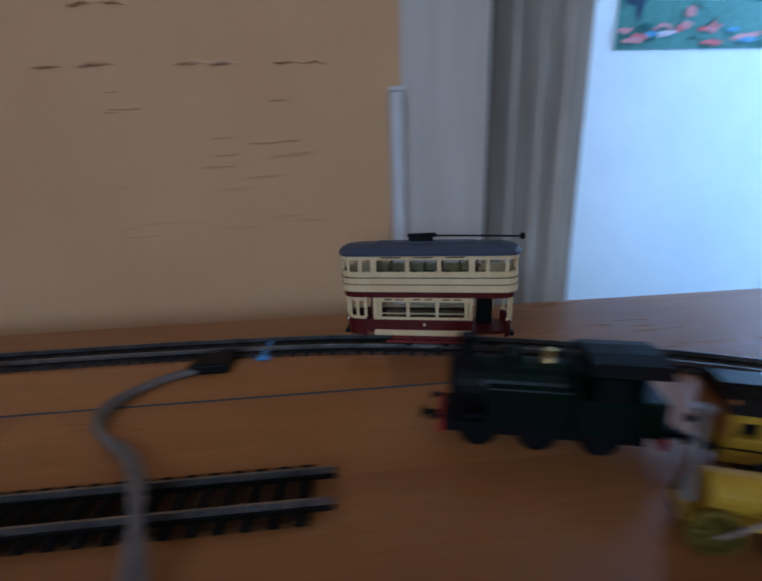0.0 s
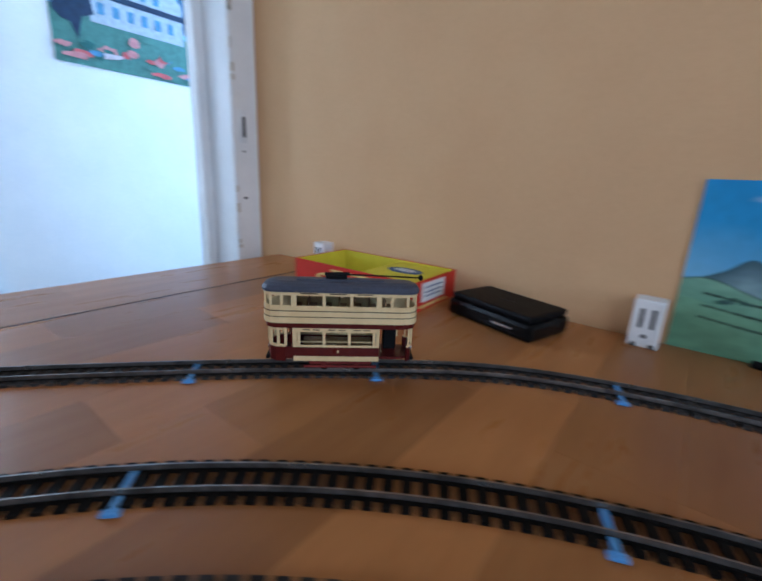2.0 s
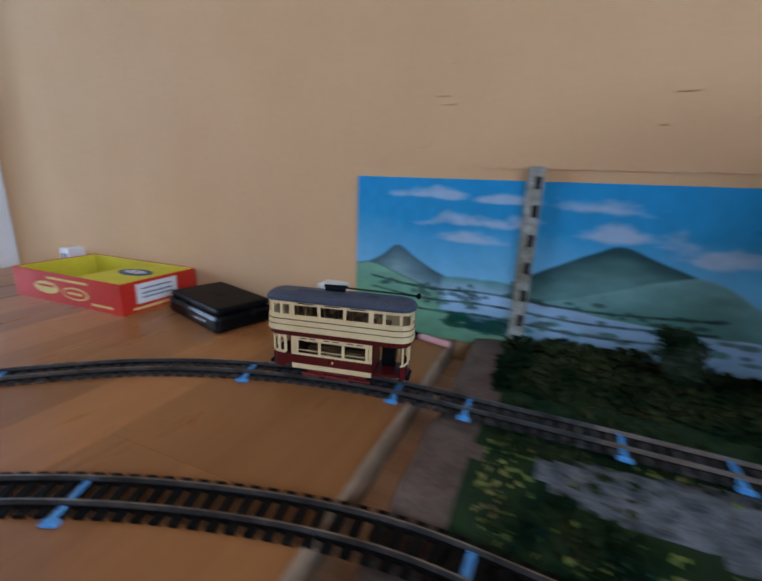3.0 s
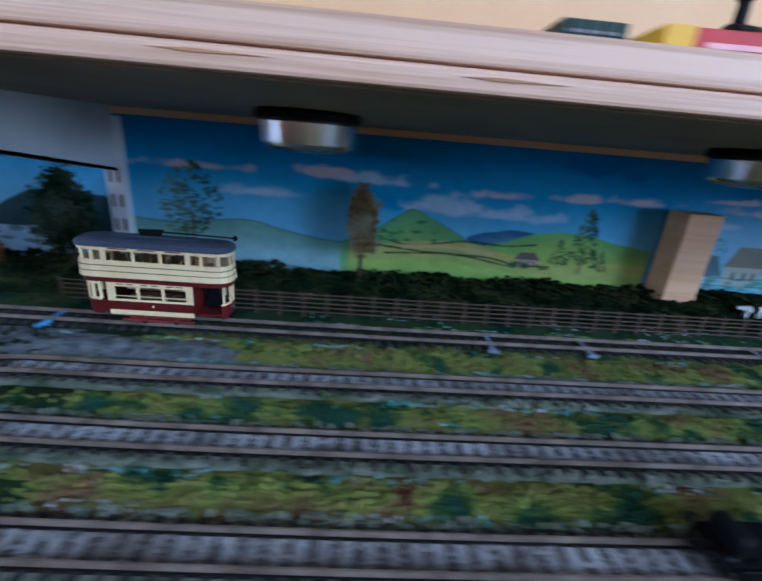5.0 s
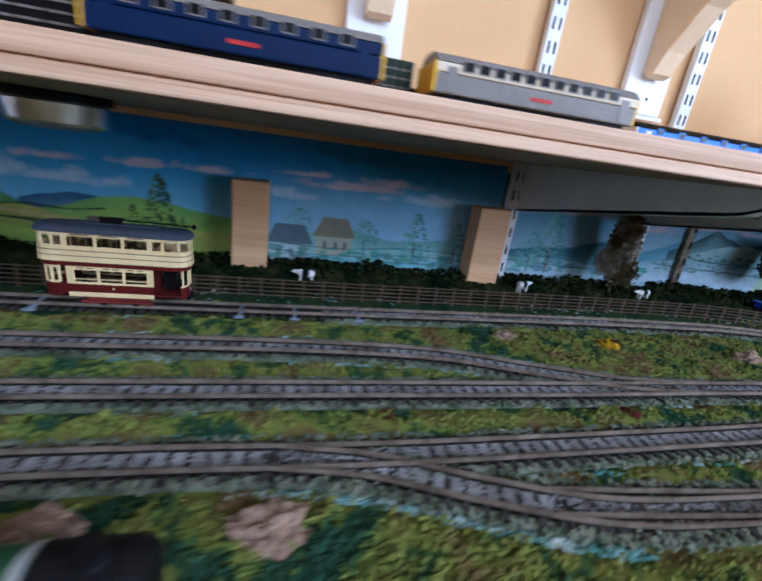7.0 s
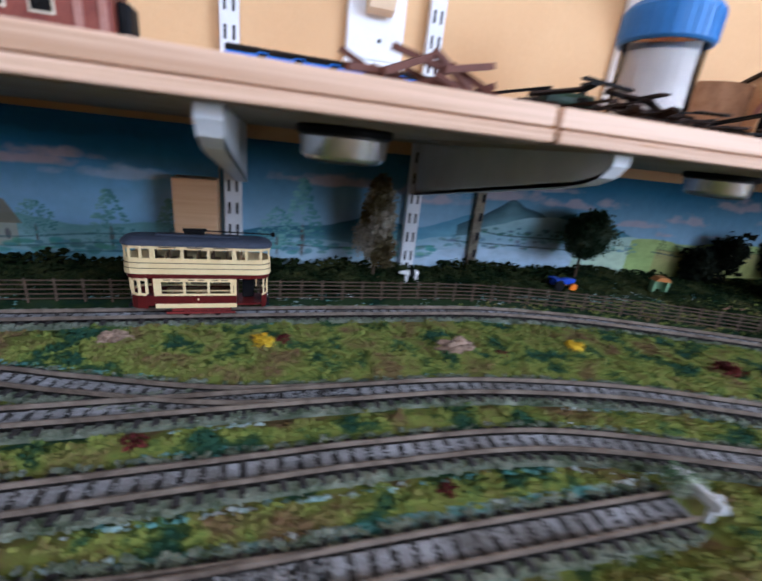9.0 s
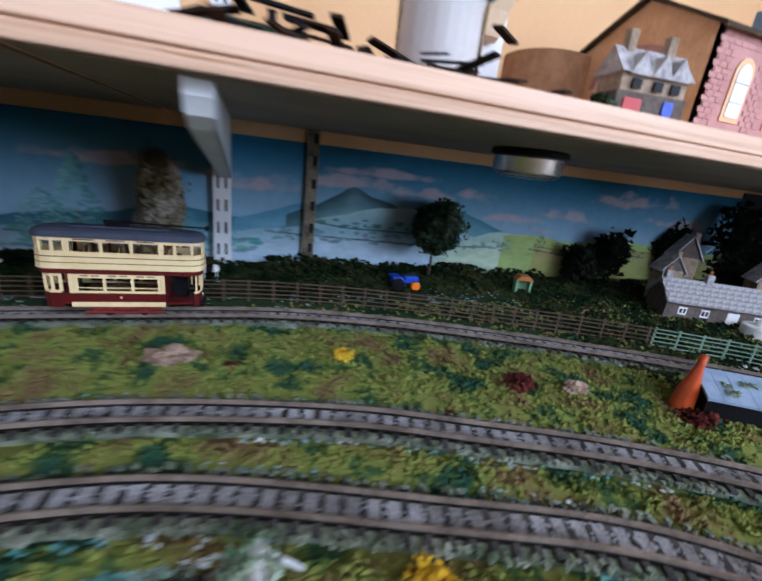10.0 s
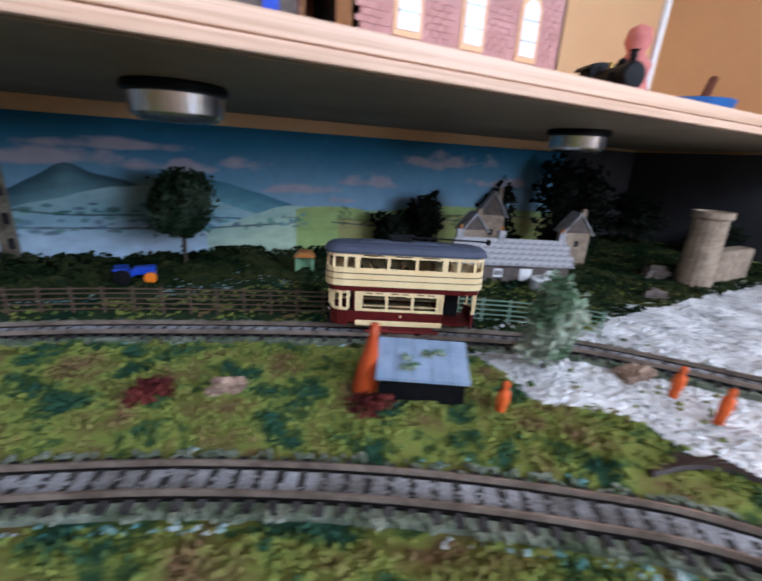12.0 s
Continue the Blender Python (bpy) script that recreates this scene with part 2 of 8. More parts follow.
def prism(bm, pts, z0, z1, m=None):
    """An outline in x, y drawn up from z0 to z1."""
    lo = [bm.verts.new((x, y, z0)) for x, y in pts]
    hi = [bm.verts.new((x, y, z1)) for x, y in pts]
    n = len(pts)
    bm.faces.new(lo[::-1])
    bm.faces.new(hi)
    for i in range(n):
        bm.faces.new((lo[i], lo[(i + 1) % n], hi[(i + 1) % n], hi[i]))
    if m is not None:
        for v in lo + hi:
            v.co = m @ v.co
    return bm


def P(pts, z0, z1, m=None):
    return prism(bmesh.new(), pts, z0, z1, m)


def upright(pts, y0, y1):
    """An outline in x, z with depth along y."""
    return P(pts, -y1, -y0, Matrix(((1, 0, 0, 0), (0, 0, -1, 0), (0, 1, 0, 0), (0, 0, 0, 1))))


def tube(bm, pts, r, n=8, m=None):
    pts = [Vector(p) for p in pts]
    rings = []
    for i, p in enumerate(pts):
        d = (pts[min(i + 1, len(pts) - 1)] - pts[max(i - 1, 0)]).normalized()
        u = d.cross(Vector((0, 0, 1)) if abs(d.z) < 0.9 else Vector((1, 0, 0))).normalized()
        v = d.cross(u)
        rr = r[i] if isinstance(r, (list, tuple)) else r
        ring = [p + (u * math.cos(a) + v * math.sin(a)) * rr for a in [2 * math.pi * k / n for k in range(n)]]
        rings.append([bm.verts.new(m @ c if m is not None else c) for c in ring])
    for a, b in zip(rings, rings[1:]):
        for k in range(n):
            bm.faces.new((a[k], a[(k + 1) % n], b[(k + 1) % n], b[k]))
    bm.faces.new(rings[0][::-1])
    bm.faces.new(rings[-1])
    return bm


def T(pts, r, n=8):
    return tube(bmesh.new(), pts, r, n)


def blob(bm, c, r, rng, squash=0.7, sub=1):
    """A small ragged clump."""
    res = bmesh.ops.create_icosphere(bm, subdivisions=sub, radius=1)
    for v in res["verts"]:
        k = r * rng.uniform(0.65, 1.25)
        v.co = Vector(c) + Vector((v.co.x * k, v.co.y * k, v.co.z * k * squash))
    return bm


class Path:
    """A smooth line through a few places, by its length."""

    def __init__(self, pts, step=0.004):
        pts = [Vector((p[0], p[1], 0)) for p in pts]
        ext = [2 * pts[0] - pts[1], *pts, 2 * pts[-1] - pts[-2]]
        line = []
        for a, b, c, d in zip(ext, ext[1:], ext[2:], ext[3:]):
            n = max(2, int((c - b).length / step))
            for i in range(n):
                t = i / n
                line.append(0.5 * (2 * b + (c - a) * t + (2 * a - 5 * b + 4 * c - d) * t * t + (3 * b - a - 3 * c + d) * t ** 3))
        line.append(pts[-1])
        self.xy = np.array([(p.x, p.y) for p in line])
        self.s = np.r_[0, np.cumsum(np.hypot(*np.diff(self.xy, axis=0).T))]
        self.length = float(self.s[-1])

    def at(self, s, side=0.0):
        x, y = np.interp(s, self.s, self.xy[:, 0]), np.interp(s, self.s, self.xy[:, 1])
        h = 0.01
        dx = np.interp(s + h, self.s, self.xy[:, 0]) - np.interp(s - h, self.s, self.xy[:, 0])
        dy = np.interp(s + h, self.s, self.xy[:, 1]) - np.interp(s - h, self.s, self.xy[:, 1])
        n = math.hypot(dx, dy)
        return float(x - dy / n * side), float(y + dx / n * side), math.atan2(dy, dx)

    def near(self, x, y):
        return float(self.s[np.argmin((self.xy[:, 0] - x) ** 2 + (self.xy[:, 1] - y) ** 2)])


def arc(cx, cy, r, a0, a1, n=9):
    return [(cx + r * math.cos(radians(a0 + (a1 - a0) * i / (n - 1))), cy + r * math.sin(radians(a0 + (a1 - a0) * i / (n - 1)))) for i in range(n)]


def sweep(path, s0, s1, side, half, z0, z1, step=0.012):
    bm = bmesh.new()
    n = max(2, int((s1 - s0) / step))
    rings = []
    for i in range(n + 1):
        s = s0 + (s1 - s0) * i / n
        ring = []
        for off, z in ((-half, z0), (half, z0), (half, z1), (-half, z1)):
            x, y, _ = path.at(s, side + off)
            ring.append(bm.verts.new((x, y, z)))
        rings.append(ring)
    for a, b in zip(rings, rings[1:]):
        for k in range(4):
            bm.faces.new((a[k], b[k], b[(k + 1) % 4], a[(k + 1) % 4]))
    bm.faces.new(rings[0])
    bm.faces.new(rings[-1][::-1])
    return bm


# ---- the room ----
rng = random.Random(4)


def wall(name, bm, material, label):
    return solid(name, bm, material, label, "wall", kind="structure")


solid("floor", B(-3.4, 3.0, -2.7, 1.6, -0.79, -0.77), CARPET, "plain brown carpet floor", "floor", kind="structure")
solid("ceiling", B(-3.4, 3.0, -2.7, 1.6, 1.63, 1.66), CEIL, "plain white ceiling", "ceiling", kind="structure")
wall("wall_north", B(-0.92, 3.0, 0.0, 0.06, -0.77, 1.63), PEACH, "peach painted wall with a rough plaster surface")
wall("wall_west", B(-0.96, -0.90, -2.7, -0.80, -0.77, 1.63), PEACH, "peach painted wall with scarred plaster")
wall("wall_above_door", B(-0.96, -0.90, -0.80, -0.06, 1.25, 1.63), PEACH, "peach painted wall over the doorway")
bm = B(2.62, 2.68, -0.98, 0.0, -0.77, 1.63)
box(bm, 2.62, 2.68, -2.7, -2.02, -0.77, 1.63)
box(bm, 2.62, 2.68, -2.02, -0.98, -0.77, 0.04)
box(bm, 2.62, 2.68, -2.02, -0.98, 1.22, 1.63)
wall("wall_east", bm, PEACH, "peach painted end wall with a window opening")
# unseen wall, left open for the added fill lamp
bm = B(-0.96, 0.68, -2.12, -2.06, -0.77, 1.63)
box(bm, 2.42, 2.68, -2.12, -2.06, -0.77, 1.63)
box(bm, 0.68, 2.42, -2.12, -2.06, -0.77, 0.54)
box(bm, 0.68, 2.42, -2.12, -2.06, 1.46, 1.63)
wall("wall_south", bm, PEACH, "peach painted wall with an opening for the fill lamp")

# plaster scars, thin ridges where something was torn from the wall
scar = solid("plaster_scar", bmesh.new(), PLASTER, "ragged plaster scar on the peach wall", "wall damage", kind="structure")
for y0, y1, z in ((-1.12, -1.05, 0.222), (-1.0, -0.945, 0.222), (-0.915, -0.86, 0.222), (-1.1, -0.88, 0.278), (-1.08, -1.03, 0.268)):
    bm = bmesh.new()
    n = 9
    pts = [(-0.8995 + 0.002 * math.sin(k * 1.3), y0 + (y1 - y0) * k / n, z + rng.uniform(-0.0015, 0.0015)) for k in range(n + 1)]
    tube(bm, pts, [rng.uniform(0.0008, 0.002) for _ in pts], 6)
    part("ridge", bm, PLASTER, scar)
bm = bmesh.new()
for k in range(26):
    y, z = rng.uniform(-1.12, -0.9), rng.uniform(0.07, 0.2)
    box(bm, -0.9012, -0.8985, y, y + rng.uniform(0.006, 0.03), z, z + rng.uniform(0.0008, 0.002))
part("plaster_flake", bm, PEACH, scar)
# small chips on the long wall
bm = bmesh.new()
for k in range(46):
    x, z = rng.uniform(-0.15, 0.3), rng.uniform(0.19, 0.5)
    w = rng.uniform(0.003, 0.014)
    box(bm, x, x + w, -0.0012, 0.001, z, z + rng.uniform(0.0006, 0.0018))
box(bm, -0.07, 0.24, -0.001, 0.001, 0.1775, 0.1785)
solid("plaster_chip", bm, PLASTER, "small chips and a crack in the peach plaster", "wall damage", kind="stuff")

# doorway on the west side, and what lies beyond it
solid("door_frame", B(-0.985, -0.895, -0.055, 0.0, -0.77, 1.25, bevel=0.004), WHITE_GLOSS, "chipped white gloss door frame", "door frame", kind="structure")
fr = bpy.data.objects["door_frame"]
part("stop_bead", B(-1.0, -0.97, -0.075, -0.055, -0.77, 1.25, bevel=0.003), WHITE_GLOSS, fr)
part("strike_plate", B(-0.8955, -0.892, -0.040, -0.028, 0.205, 0.262), STEEL_WHITE, fr)
part("strike_slot", B(-0.8935, -0.8905, -0.036, -0.031, 0.215, 0.25), SLOT, fr)
part("bolt_hole", L([(0.003, -0.8945), (0.003, -0.8925)], 10, Matrix.Translation((0, -0.035, 0.105)), "x"), SLOT, fr)
part("screw_hole", L([(0.0018, -0.8945), (0.0018, -0.8925)], 10, Matrix.Translation((0, -0.035, 0.19)), "x"), SLOT, fr)
bm = bmesh.new()
for k in range(14):
    z = rng.uniform(0.0, 0.5)
    box(bm, -0.896, -0.8935, -0.054, -0.054 + rng.uniform(0.002, 0.008), z, z + rng.uniform(0.004, 0.02))
part("paint_chip", bm, GREY_PAINT, fr)
solid("door_post", B(-0.99, -0.896, -0.80, -0.715, -0.77, 1.25, bevel=0.004), GREY_PAINT, "pale grey painted door post", "door post", kind="structure")
trunk = solid("cable_trunking", B(-0.898, -0.878, -0.812, -0.801, -0.1, 0.192, bevel=0.002), STEEL_WHITE, "short white plastic cable trunking on the wall", "cable trunking")
part("end_cap", B(-0.8985, -0.8775, -0.8125, -0.8005, 0.192, 0.196, bevel=0.001), STEEL_WHITE, trunk)
# added strip that darkens the gap between door post and curtain
solid("curtain_lining", B(-0.935, -0.925, -0.7145, -0.703, -0.75, 1.23), DARK, "dark brown strip filling the gap beside the curtain", "lining strip")
# a drawn folding curtain
bm = bmesh.new()
cols = []
for k in range(61):
    u = k / 60
    y = -0.715 + 0.125 * u
    x = -0.955 + 0.018 * math.sin(u * 2 * math.pi * 4.2) + 0.006 * math.sin(u * 23)
    cols.append([bm.verts.new((x + 0.004 * math.sin(z * 3 + k * 0.4), y, z)) for z in np.linspace(-0.75, 1.23, 12)])
for a, b in zip(cols, cols[1:]):
    for i in range(11):
        bm.faces.new((a[i], b[i], b[i + 1], a[i + 1]))
bmesh.ops.solidify(bm, geom=bm.faces[:], thickness=0.003)
solid("curtain", bm, CURTAIN, "gathered grey-beige door curtain in deep folds", "curtain", smooth=True)
wall("wall_hall", B(-1.75, -1.69, -0.385, 1.5, -0.77, 1.63), WHITE_WALL, "white painted hall wall behind the doorway")
bm = B(-1.0, -0.97, 0.0, 1.5, -0.77, 1.63)
box(bm, -1.75, -0.97, 1.5, 1.55, -0.77, -0.0)
wall("wall_hall_side", bm, WHITE_WALL, "white painted hall walls")
solid("door_edge", B(-1.755, -1.68, -0.405, -0.386, -0.77, 1.25, bevel=0.002), BROWN_WOOD, "dark brown wooden door lining edge", "door lining", kind="structure")
solid("hall_casing", B(-1.688, -1.675, -0.384, -0.30, -0.77, 1.25, bevel=0.003), WHITE_GLOSS, "white gloss door casing with worn paint", "door casing", kind="structure")
bm = B(-3.4, -1.75, -0.1, -0.05, -0.77, 1.63)
box(bm, -3.4, -1.0, -1.9, -1.85, -0.77, 1.63)
box(bm, -3.4, -3.35, -1.85, -0.1, -0.77, -0.05)
wall("wall_far_room", bm, WHITE_WALL, "white walls of the bright far room")
GLOW = glow_material("bright_daylight", (0.9, 0.96, 1.0), 3.2)
solid("backdrop_daylight", B(-3.6, -3.58, -1.9, -0.05, -0.2, 1.7), GLOW, "overexposed daylight outside a window", "daylight", kind="structure")
SILL = pbr("pale_blue_tile", (0.62, 0.76, 0.78), (0.55, 0.70, 0.74), 0.4, scale=20, bump=0.05)
solid("bath_ledge", B(-2.6, -1.95, -1.8, -0.12, -0.77, -0.10, bevel=0.01), SILL, "pale blue tiled ledge in the bright room", "ledge", kind="structure")
solid("tile_border", B(-3.345, -3.33, -1.85, -0.1, 0.0, 0.03), SILL, "patterned tile border below the window", "tile border", kind="structure")
YEL = pbr("yellow_plastic", (0.75, 0.50, 0.02), (0.65, 0.40, 0.015), 0.4, scale=40, bump=0.05)
toy = thing("yellow_tray", pose(-2.2, -0.55, -0.1), "bright yellow plastic tray on the tiled ledge", "tray")
part("tray", P(arc(0, 0, 0.11, 0, 350, 20), 0.0, 0.03), YEL, toy)
part("bar", B(-0.02, 0.02, -0.16, 0.16, 0.03, 0.045, bevel=0.005), YEL, toy)
part("knob", L([(0.05, 0.045), (0.06, 0.055), (0.05, 0.065), (0.0001, 0.07)], 16), YEL, toy)
pot = solid("flower_pot", L([(0.04, 0), (0.05, 0.01), (0.065, 0.1), (0.07, 0.1), (0.07, 0.12), (0.06, 0.12), (0.0001, 0.1)], 20, pose(-2.15, -0.86, -0.1)), pbr("terracotta", (0.5, 0.2, 0.09), rough=0.8), "small terracotta flower pot on the ledge", "flower pot", smooth=True)

# poster on the hall wall: a chalet above a flower garden
POSTER = thing("poster", pose(-1.6885, 0.18, 0.43), "glossy poster of a wooden chalet and a flower garden", "poster")


def flat(name, pts, x, material, parent):
    """A thin printed shape facing east; pts in y, z."""
    bm = bmesh.new()
    lo = [bm.verts.new((x, y, z)) for y, z in pts]
    hi = [bm.verts.new((x + 0.0008, y, z)) for y, z in pts]
    bm.faces.new(hi)
    bm.faces.new(lo[::-1])
    for i in range(len(pts)):
        bm.faces.new((lo[i], lo[(i + 1) % len(pts)], hi[(i + 1) % len(pts)], hi[i]))
    bmesh.ops.recalc_face_normals(bm, faces=bm.faces[:])
    return part(name, bm, material, parent)


def rect(y0, y1, z0, z1):
    return [(y0, z0), (y1, z0), (y1, z1), (y0, z1)]


def patch(cy, cz, ry, rz, n=14, seed=1, rag=0.3):
    r = random.Random(seed)
    return [(cy + ry * math.cos(2 * math.pi * k / n) * (1 + r.uniform(-rag, rag)), cz + rz * math.sin(2 * math.pi * k / n) * (1 + r.uniform(-rag, rag))) for k in range(n)]


INK = {n: pbr("print_" + n, c, tuple(k * 0.75 for k in c), 0.35, scale=60, fine=300, bump=0.0) for n, c in dict(
    sky=(0.25, 0.52, 0.75), hill=(0.07, 0.15, 0.26), wall=(0.46, 0.52, 0.60), roof=(0.10, 0.10, 0.13), dark=(0.03, 0.05, 0.10), lawn=(0.11, 0.25, 0.22),
    bush=(0.05, 0.16, 0.15), pink=(0.60, 0.27, 0.28), pale=(0.60, 0.55, 0.60), red=(0.62, 0.14, 0.15), blue=(0.13, 0.30, 0.50)).items()}
flat("sheet", rect(-0.267, 0.267, 0.0, 0.42), 0.0, INK["sky"], POSTER)
flat("lawn", rect(-0.267, 0.267, 0.0, 0.14), 0.001, INK["lawn"], POSTER)
flat("far_hill", [(0.05, 0.16), (0.267, 0.14), (0.267, 0.30), (0.2, 0.33), (0.1, 0.28)], 0.001, INK["hill"], POSTER)
flat("tree_shape", patch(0.2, 0.16, 0.08, 0.07, 18, 3), 0.002, INK["bush"], POSTER)
flat("house_front", [(-0.17, 0.12), (0.1, 0.12), (0.1, 0.24), (-0.03, 0.33), (-0.17, 0.36)], 0.002, INK["wall"], POSTER)
flat("roof", [(-0.22, 0.34), (-0.06, 0.40), (0.13, 0.24), (0.13, 0.27), (-0.03, 0.42), (-0.22, 0.40)], 0.004, INK["roof"], POSTER)
for z in (0.19, 0.25, 0.31):
    flat("balcony", rect(-0.19, 0.11 - (z - 0.19) * 0.7, z, z + 0.016), 0.004, INK["dark"], POSTER)
for z in (0.145, 0.215, 0.275):
    for k in range(6):
        y = -0.15 + k * 0.04
        if y < 0.08 - (z - 0.14) * 0.6:
            flat("window", rect(y, y + 0.018, z, z + 0.03), 0.003, INK["blue"], POSTER)
flat("dark_tree", patch(-0.22, 0.19, 0.05, 0.11, 16, 5), 0.003, INK["dark"], POSTER)
for k in range(34):
    r = random.Random(k)
    y, z = r.uniform(-0.25, 0.25), abs(r.gauss(0, 0.045)) + 0.012
    flat("flower_bed", patch(y, z, r.uniform(0.012, 0.035), r.uniform(0.006, 0.014), 9, k, 0.4), 0.005 + k * 0.0001, INK[r.choice(["pink", "pale", "red", "bush", "lawn", "pink", "blue"])], POSTER)

# ---- table and scenic board ----
# bench under the layout
solid("layout_bench", B(-0.83, 2.58, -1.9, -0.002, -0.06, -0.022), PINE, "plain timber bench frame under the boards", "bench", kind="structure")
rt = random.Random(12)
for x0, x1 in ((-0.835, -0.7005), (-0.6995, -0.0845)):
    t = solid("table_top", B(x0, x1, -1.85, -0.003, -0.018, -0.003), TABLE, "varnished beech table board, warm brown and glossy", "table top")
    edges = [x0] + [e for e in (-0.7665, -0.632, -0.567, -0.502, -0.437, -0.372, -0.307, -0.242, -0.177) if x0 < e < x1] + [x1]
    for a, b in zip(edges, edges[1:]):
        y = -1.85
        while y < -0.004:
            y2 = y + rt.uniform(0.22, 0.42)
            y2 = -0.003 if y2 > -0.12 else y2
            part("plank", B(a + 0.00008, b - 0.00008, y + 0.00008, y2 - 0.00008, -0.0028, 0.0), TABLE, t)
            y = y2
solid("table_edging", B(-0.0843, -0.0805, -1.85, -0.003, -0.018, 0.0015), EDGING, "pale worn edging strip along the table board", "edging", kind="structure")
solid("wire_strip", B(-0.7003, -0.6997, -1.2, -0.01, -0.01, 0.0006), pbr("blue_grey_seam", (0.06, 0.09, 0.11), rough=0.6), "thin blue-grey seam between the table boards", "seam", kind="structure")

# ---- tracks: their centre lines ----
TRAM_LINE = Path([(-0.77, -1.5), (-0.772, -1.2), (-0.77, -0.95), (-0.752, -0.80), (-0.698, -0.645), (-0.612, -0.503), (-0.515, -0.388), (-0.407, -0.278), (-0.293, -0.189),
                  (-0.15, -0.140), (0.0, -0.132), (0.2, -0.134), (0.6, -0.140), (1.0, -0.141), (1.3, -0.139), (1.45, -0.141), (1.56, -0.147), (1.665, -0.172),
                  (1.76, -0.208), (1.85, -0.247), (1.938, -0.292), (2.018, -0.345), (2.09, -0.435), (2.16, -0.54), (2.19, -0.70), (2.19, -1.0)])
INNER = Path([(-0.56, -1.3), *arc(0.028, -0.847, 0.588, 180, 98, 9), (0.05, -0.266), (0.25, -0.269), (0.5, -0.277), (0.95, -0.279), (1.2, -0.281), (1.37, -0.281), (1.474, -0.285), (1.588, -0.308),
              (1.67, -0.338), (1.742, -0.367), (1.818, -0.407), (1.885, -0.452), (1.933, -0.494), (1.99, -0.58), (2.02, -0.75)])
PASSING = Path([(0.10, -0.2665), (0.17, -0.258), (0.235, -0.236), (0.33, -0.214), (0.45, -0.214), (0.8, -0.215), (1.0, -0.217), (1.12, -0.227), (1.2, -0.250), (1.29, -0.274), (1.38, -0.281)])
SECOND = Path([(-0.49, -1.2), *arc(0.028, -0.847, 0.522, 178, 98, 8), (0.08, -0.327), (0.3, -0.334), (0.6, -0.340), (0.9, -0.341), (1.05, -0.344), (1.29, -0.341), (1.378, -0.340), (1.49, -0.347), (1.61, -0.384), (1.714, -0.425),
               (1.79, -0.49), (1.84, -0.58), (1.86, -0.72)])
SIDING = Path([(0.98, -0.342), (1.04, -0.353), (1.10, -0.375), (1.17, -0.394), (1.27, -0.400), (1.40, -0.401), (1.53, -0.404)])
SPUR = Path([(1.13, -0.384), (1.19, -0.390), (1.27, -0.397), (1.34, -0.4005)])


def ground_height(x, y):
    """Flat near the lines, rough and slightly mounded between them."""
    n = noise.noise(Vector((x * 9, y * 9, 0))) * 0.5 + noise.noise(Vector((x * 40, y * 40, 3))) * 0.35 + noise.noise(Vector((x * 110, y * 110, 7))) * 0.25
    return n


LINES = [TRAM_LINE, INNER, PASSING, SECOND, SIDING, SPUR]
PTS = np.concatenate([p.xy[::2] for p in LINES])


def line_gap(x, y):
    return float(np.sqrt(((PTS[:, 0] - x) ** 2 + (PTS[:, 1] - y) ** 2).min()))


X0, X1, Y0, Y1, STEP = -0.058, 2.61, -0.86, -0.001, 0.0075
nx, ny = int((X1 - X0) / STEP), int((Y1 - Y0) / STEP)
xs, ys = np.linspace(X0, X1, nx), np.linspace(Y0, Y1, ny)
bm = bmesh.new()
grid = []
for x in xs:
    col = []
    for y in ys:
        g = min(1.0, max(0.0, (line_gap(x, y) - 0.014) / 0.02))
        z = -0.004 + g * (0.006 + 0.006 * ground_height(x, y))
        if y > -0.095 and x < 1.85:
            z += min(1, (y + 0.095) / 0.05) * (0.008 + 0.004 * noise.noise(Vector((x * 20, y * 20, 5))))
        col.append(bm.verts.new((x, y, z)))
    grid.append(col)


def tram_y(x):
    """Where the outer line runs at x, along the scenic board."""
    k = TRAM_LINE.xy[:, 0] > -0.3
    return float(np.interp(x, TRAM_LINE.xy[k, 0], TRAM_LINE.xy[k, 1]))


def stony(x, y):
    """Where pale gravel lies in place of flock: the yard round the cottage, and the grey heap."""
    n = 0.035 * noise.noise(Vector((x * 14, y * 14, 1)))
    yard = (x - 1.95) + 0.35 * (y + 0.40) + n > 0.0 and -0.56 < y < -0.285 + n + (-0.03 if x > 2.06 else 0.0)
    heap = ((x - 0.24) / 0.23) ** 2 + ((y + 0.185) / 0.036) ** 2 < 1 + n * 14
    return 1 if yard else 2 if heap else 0


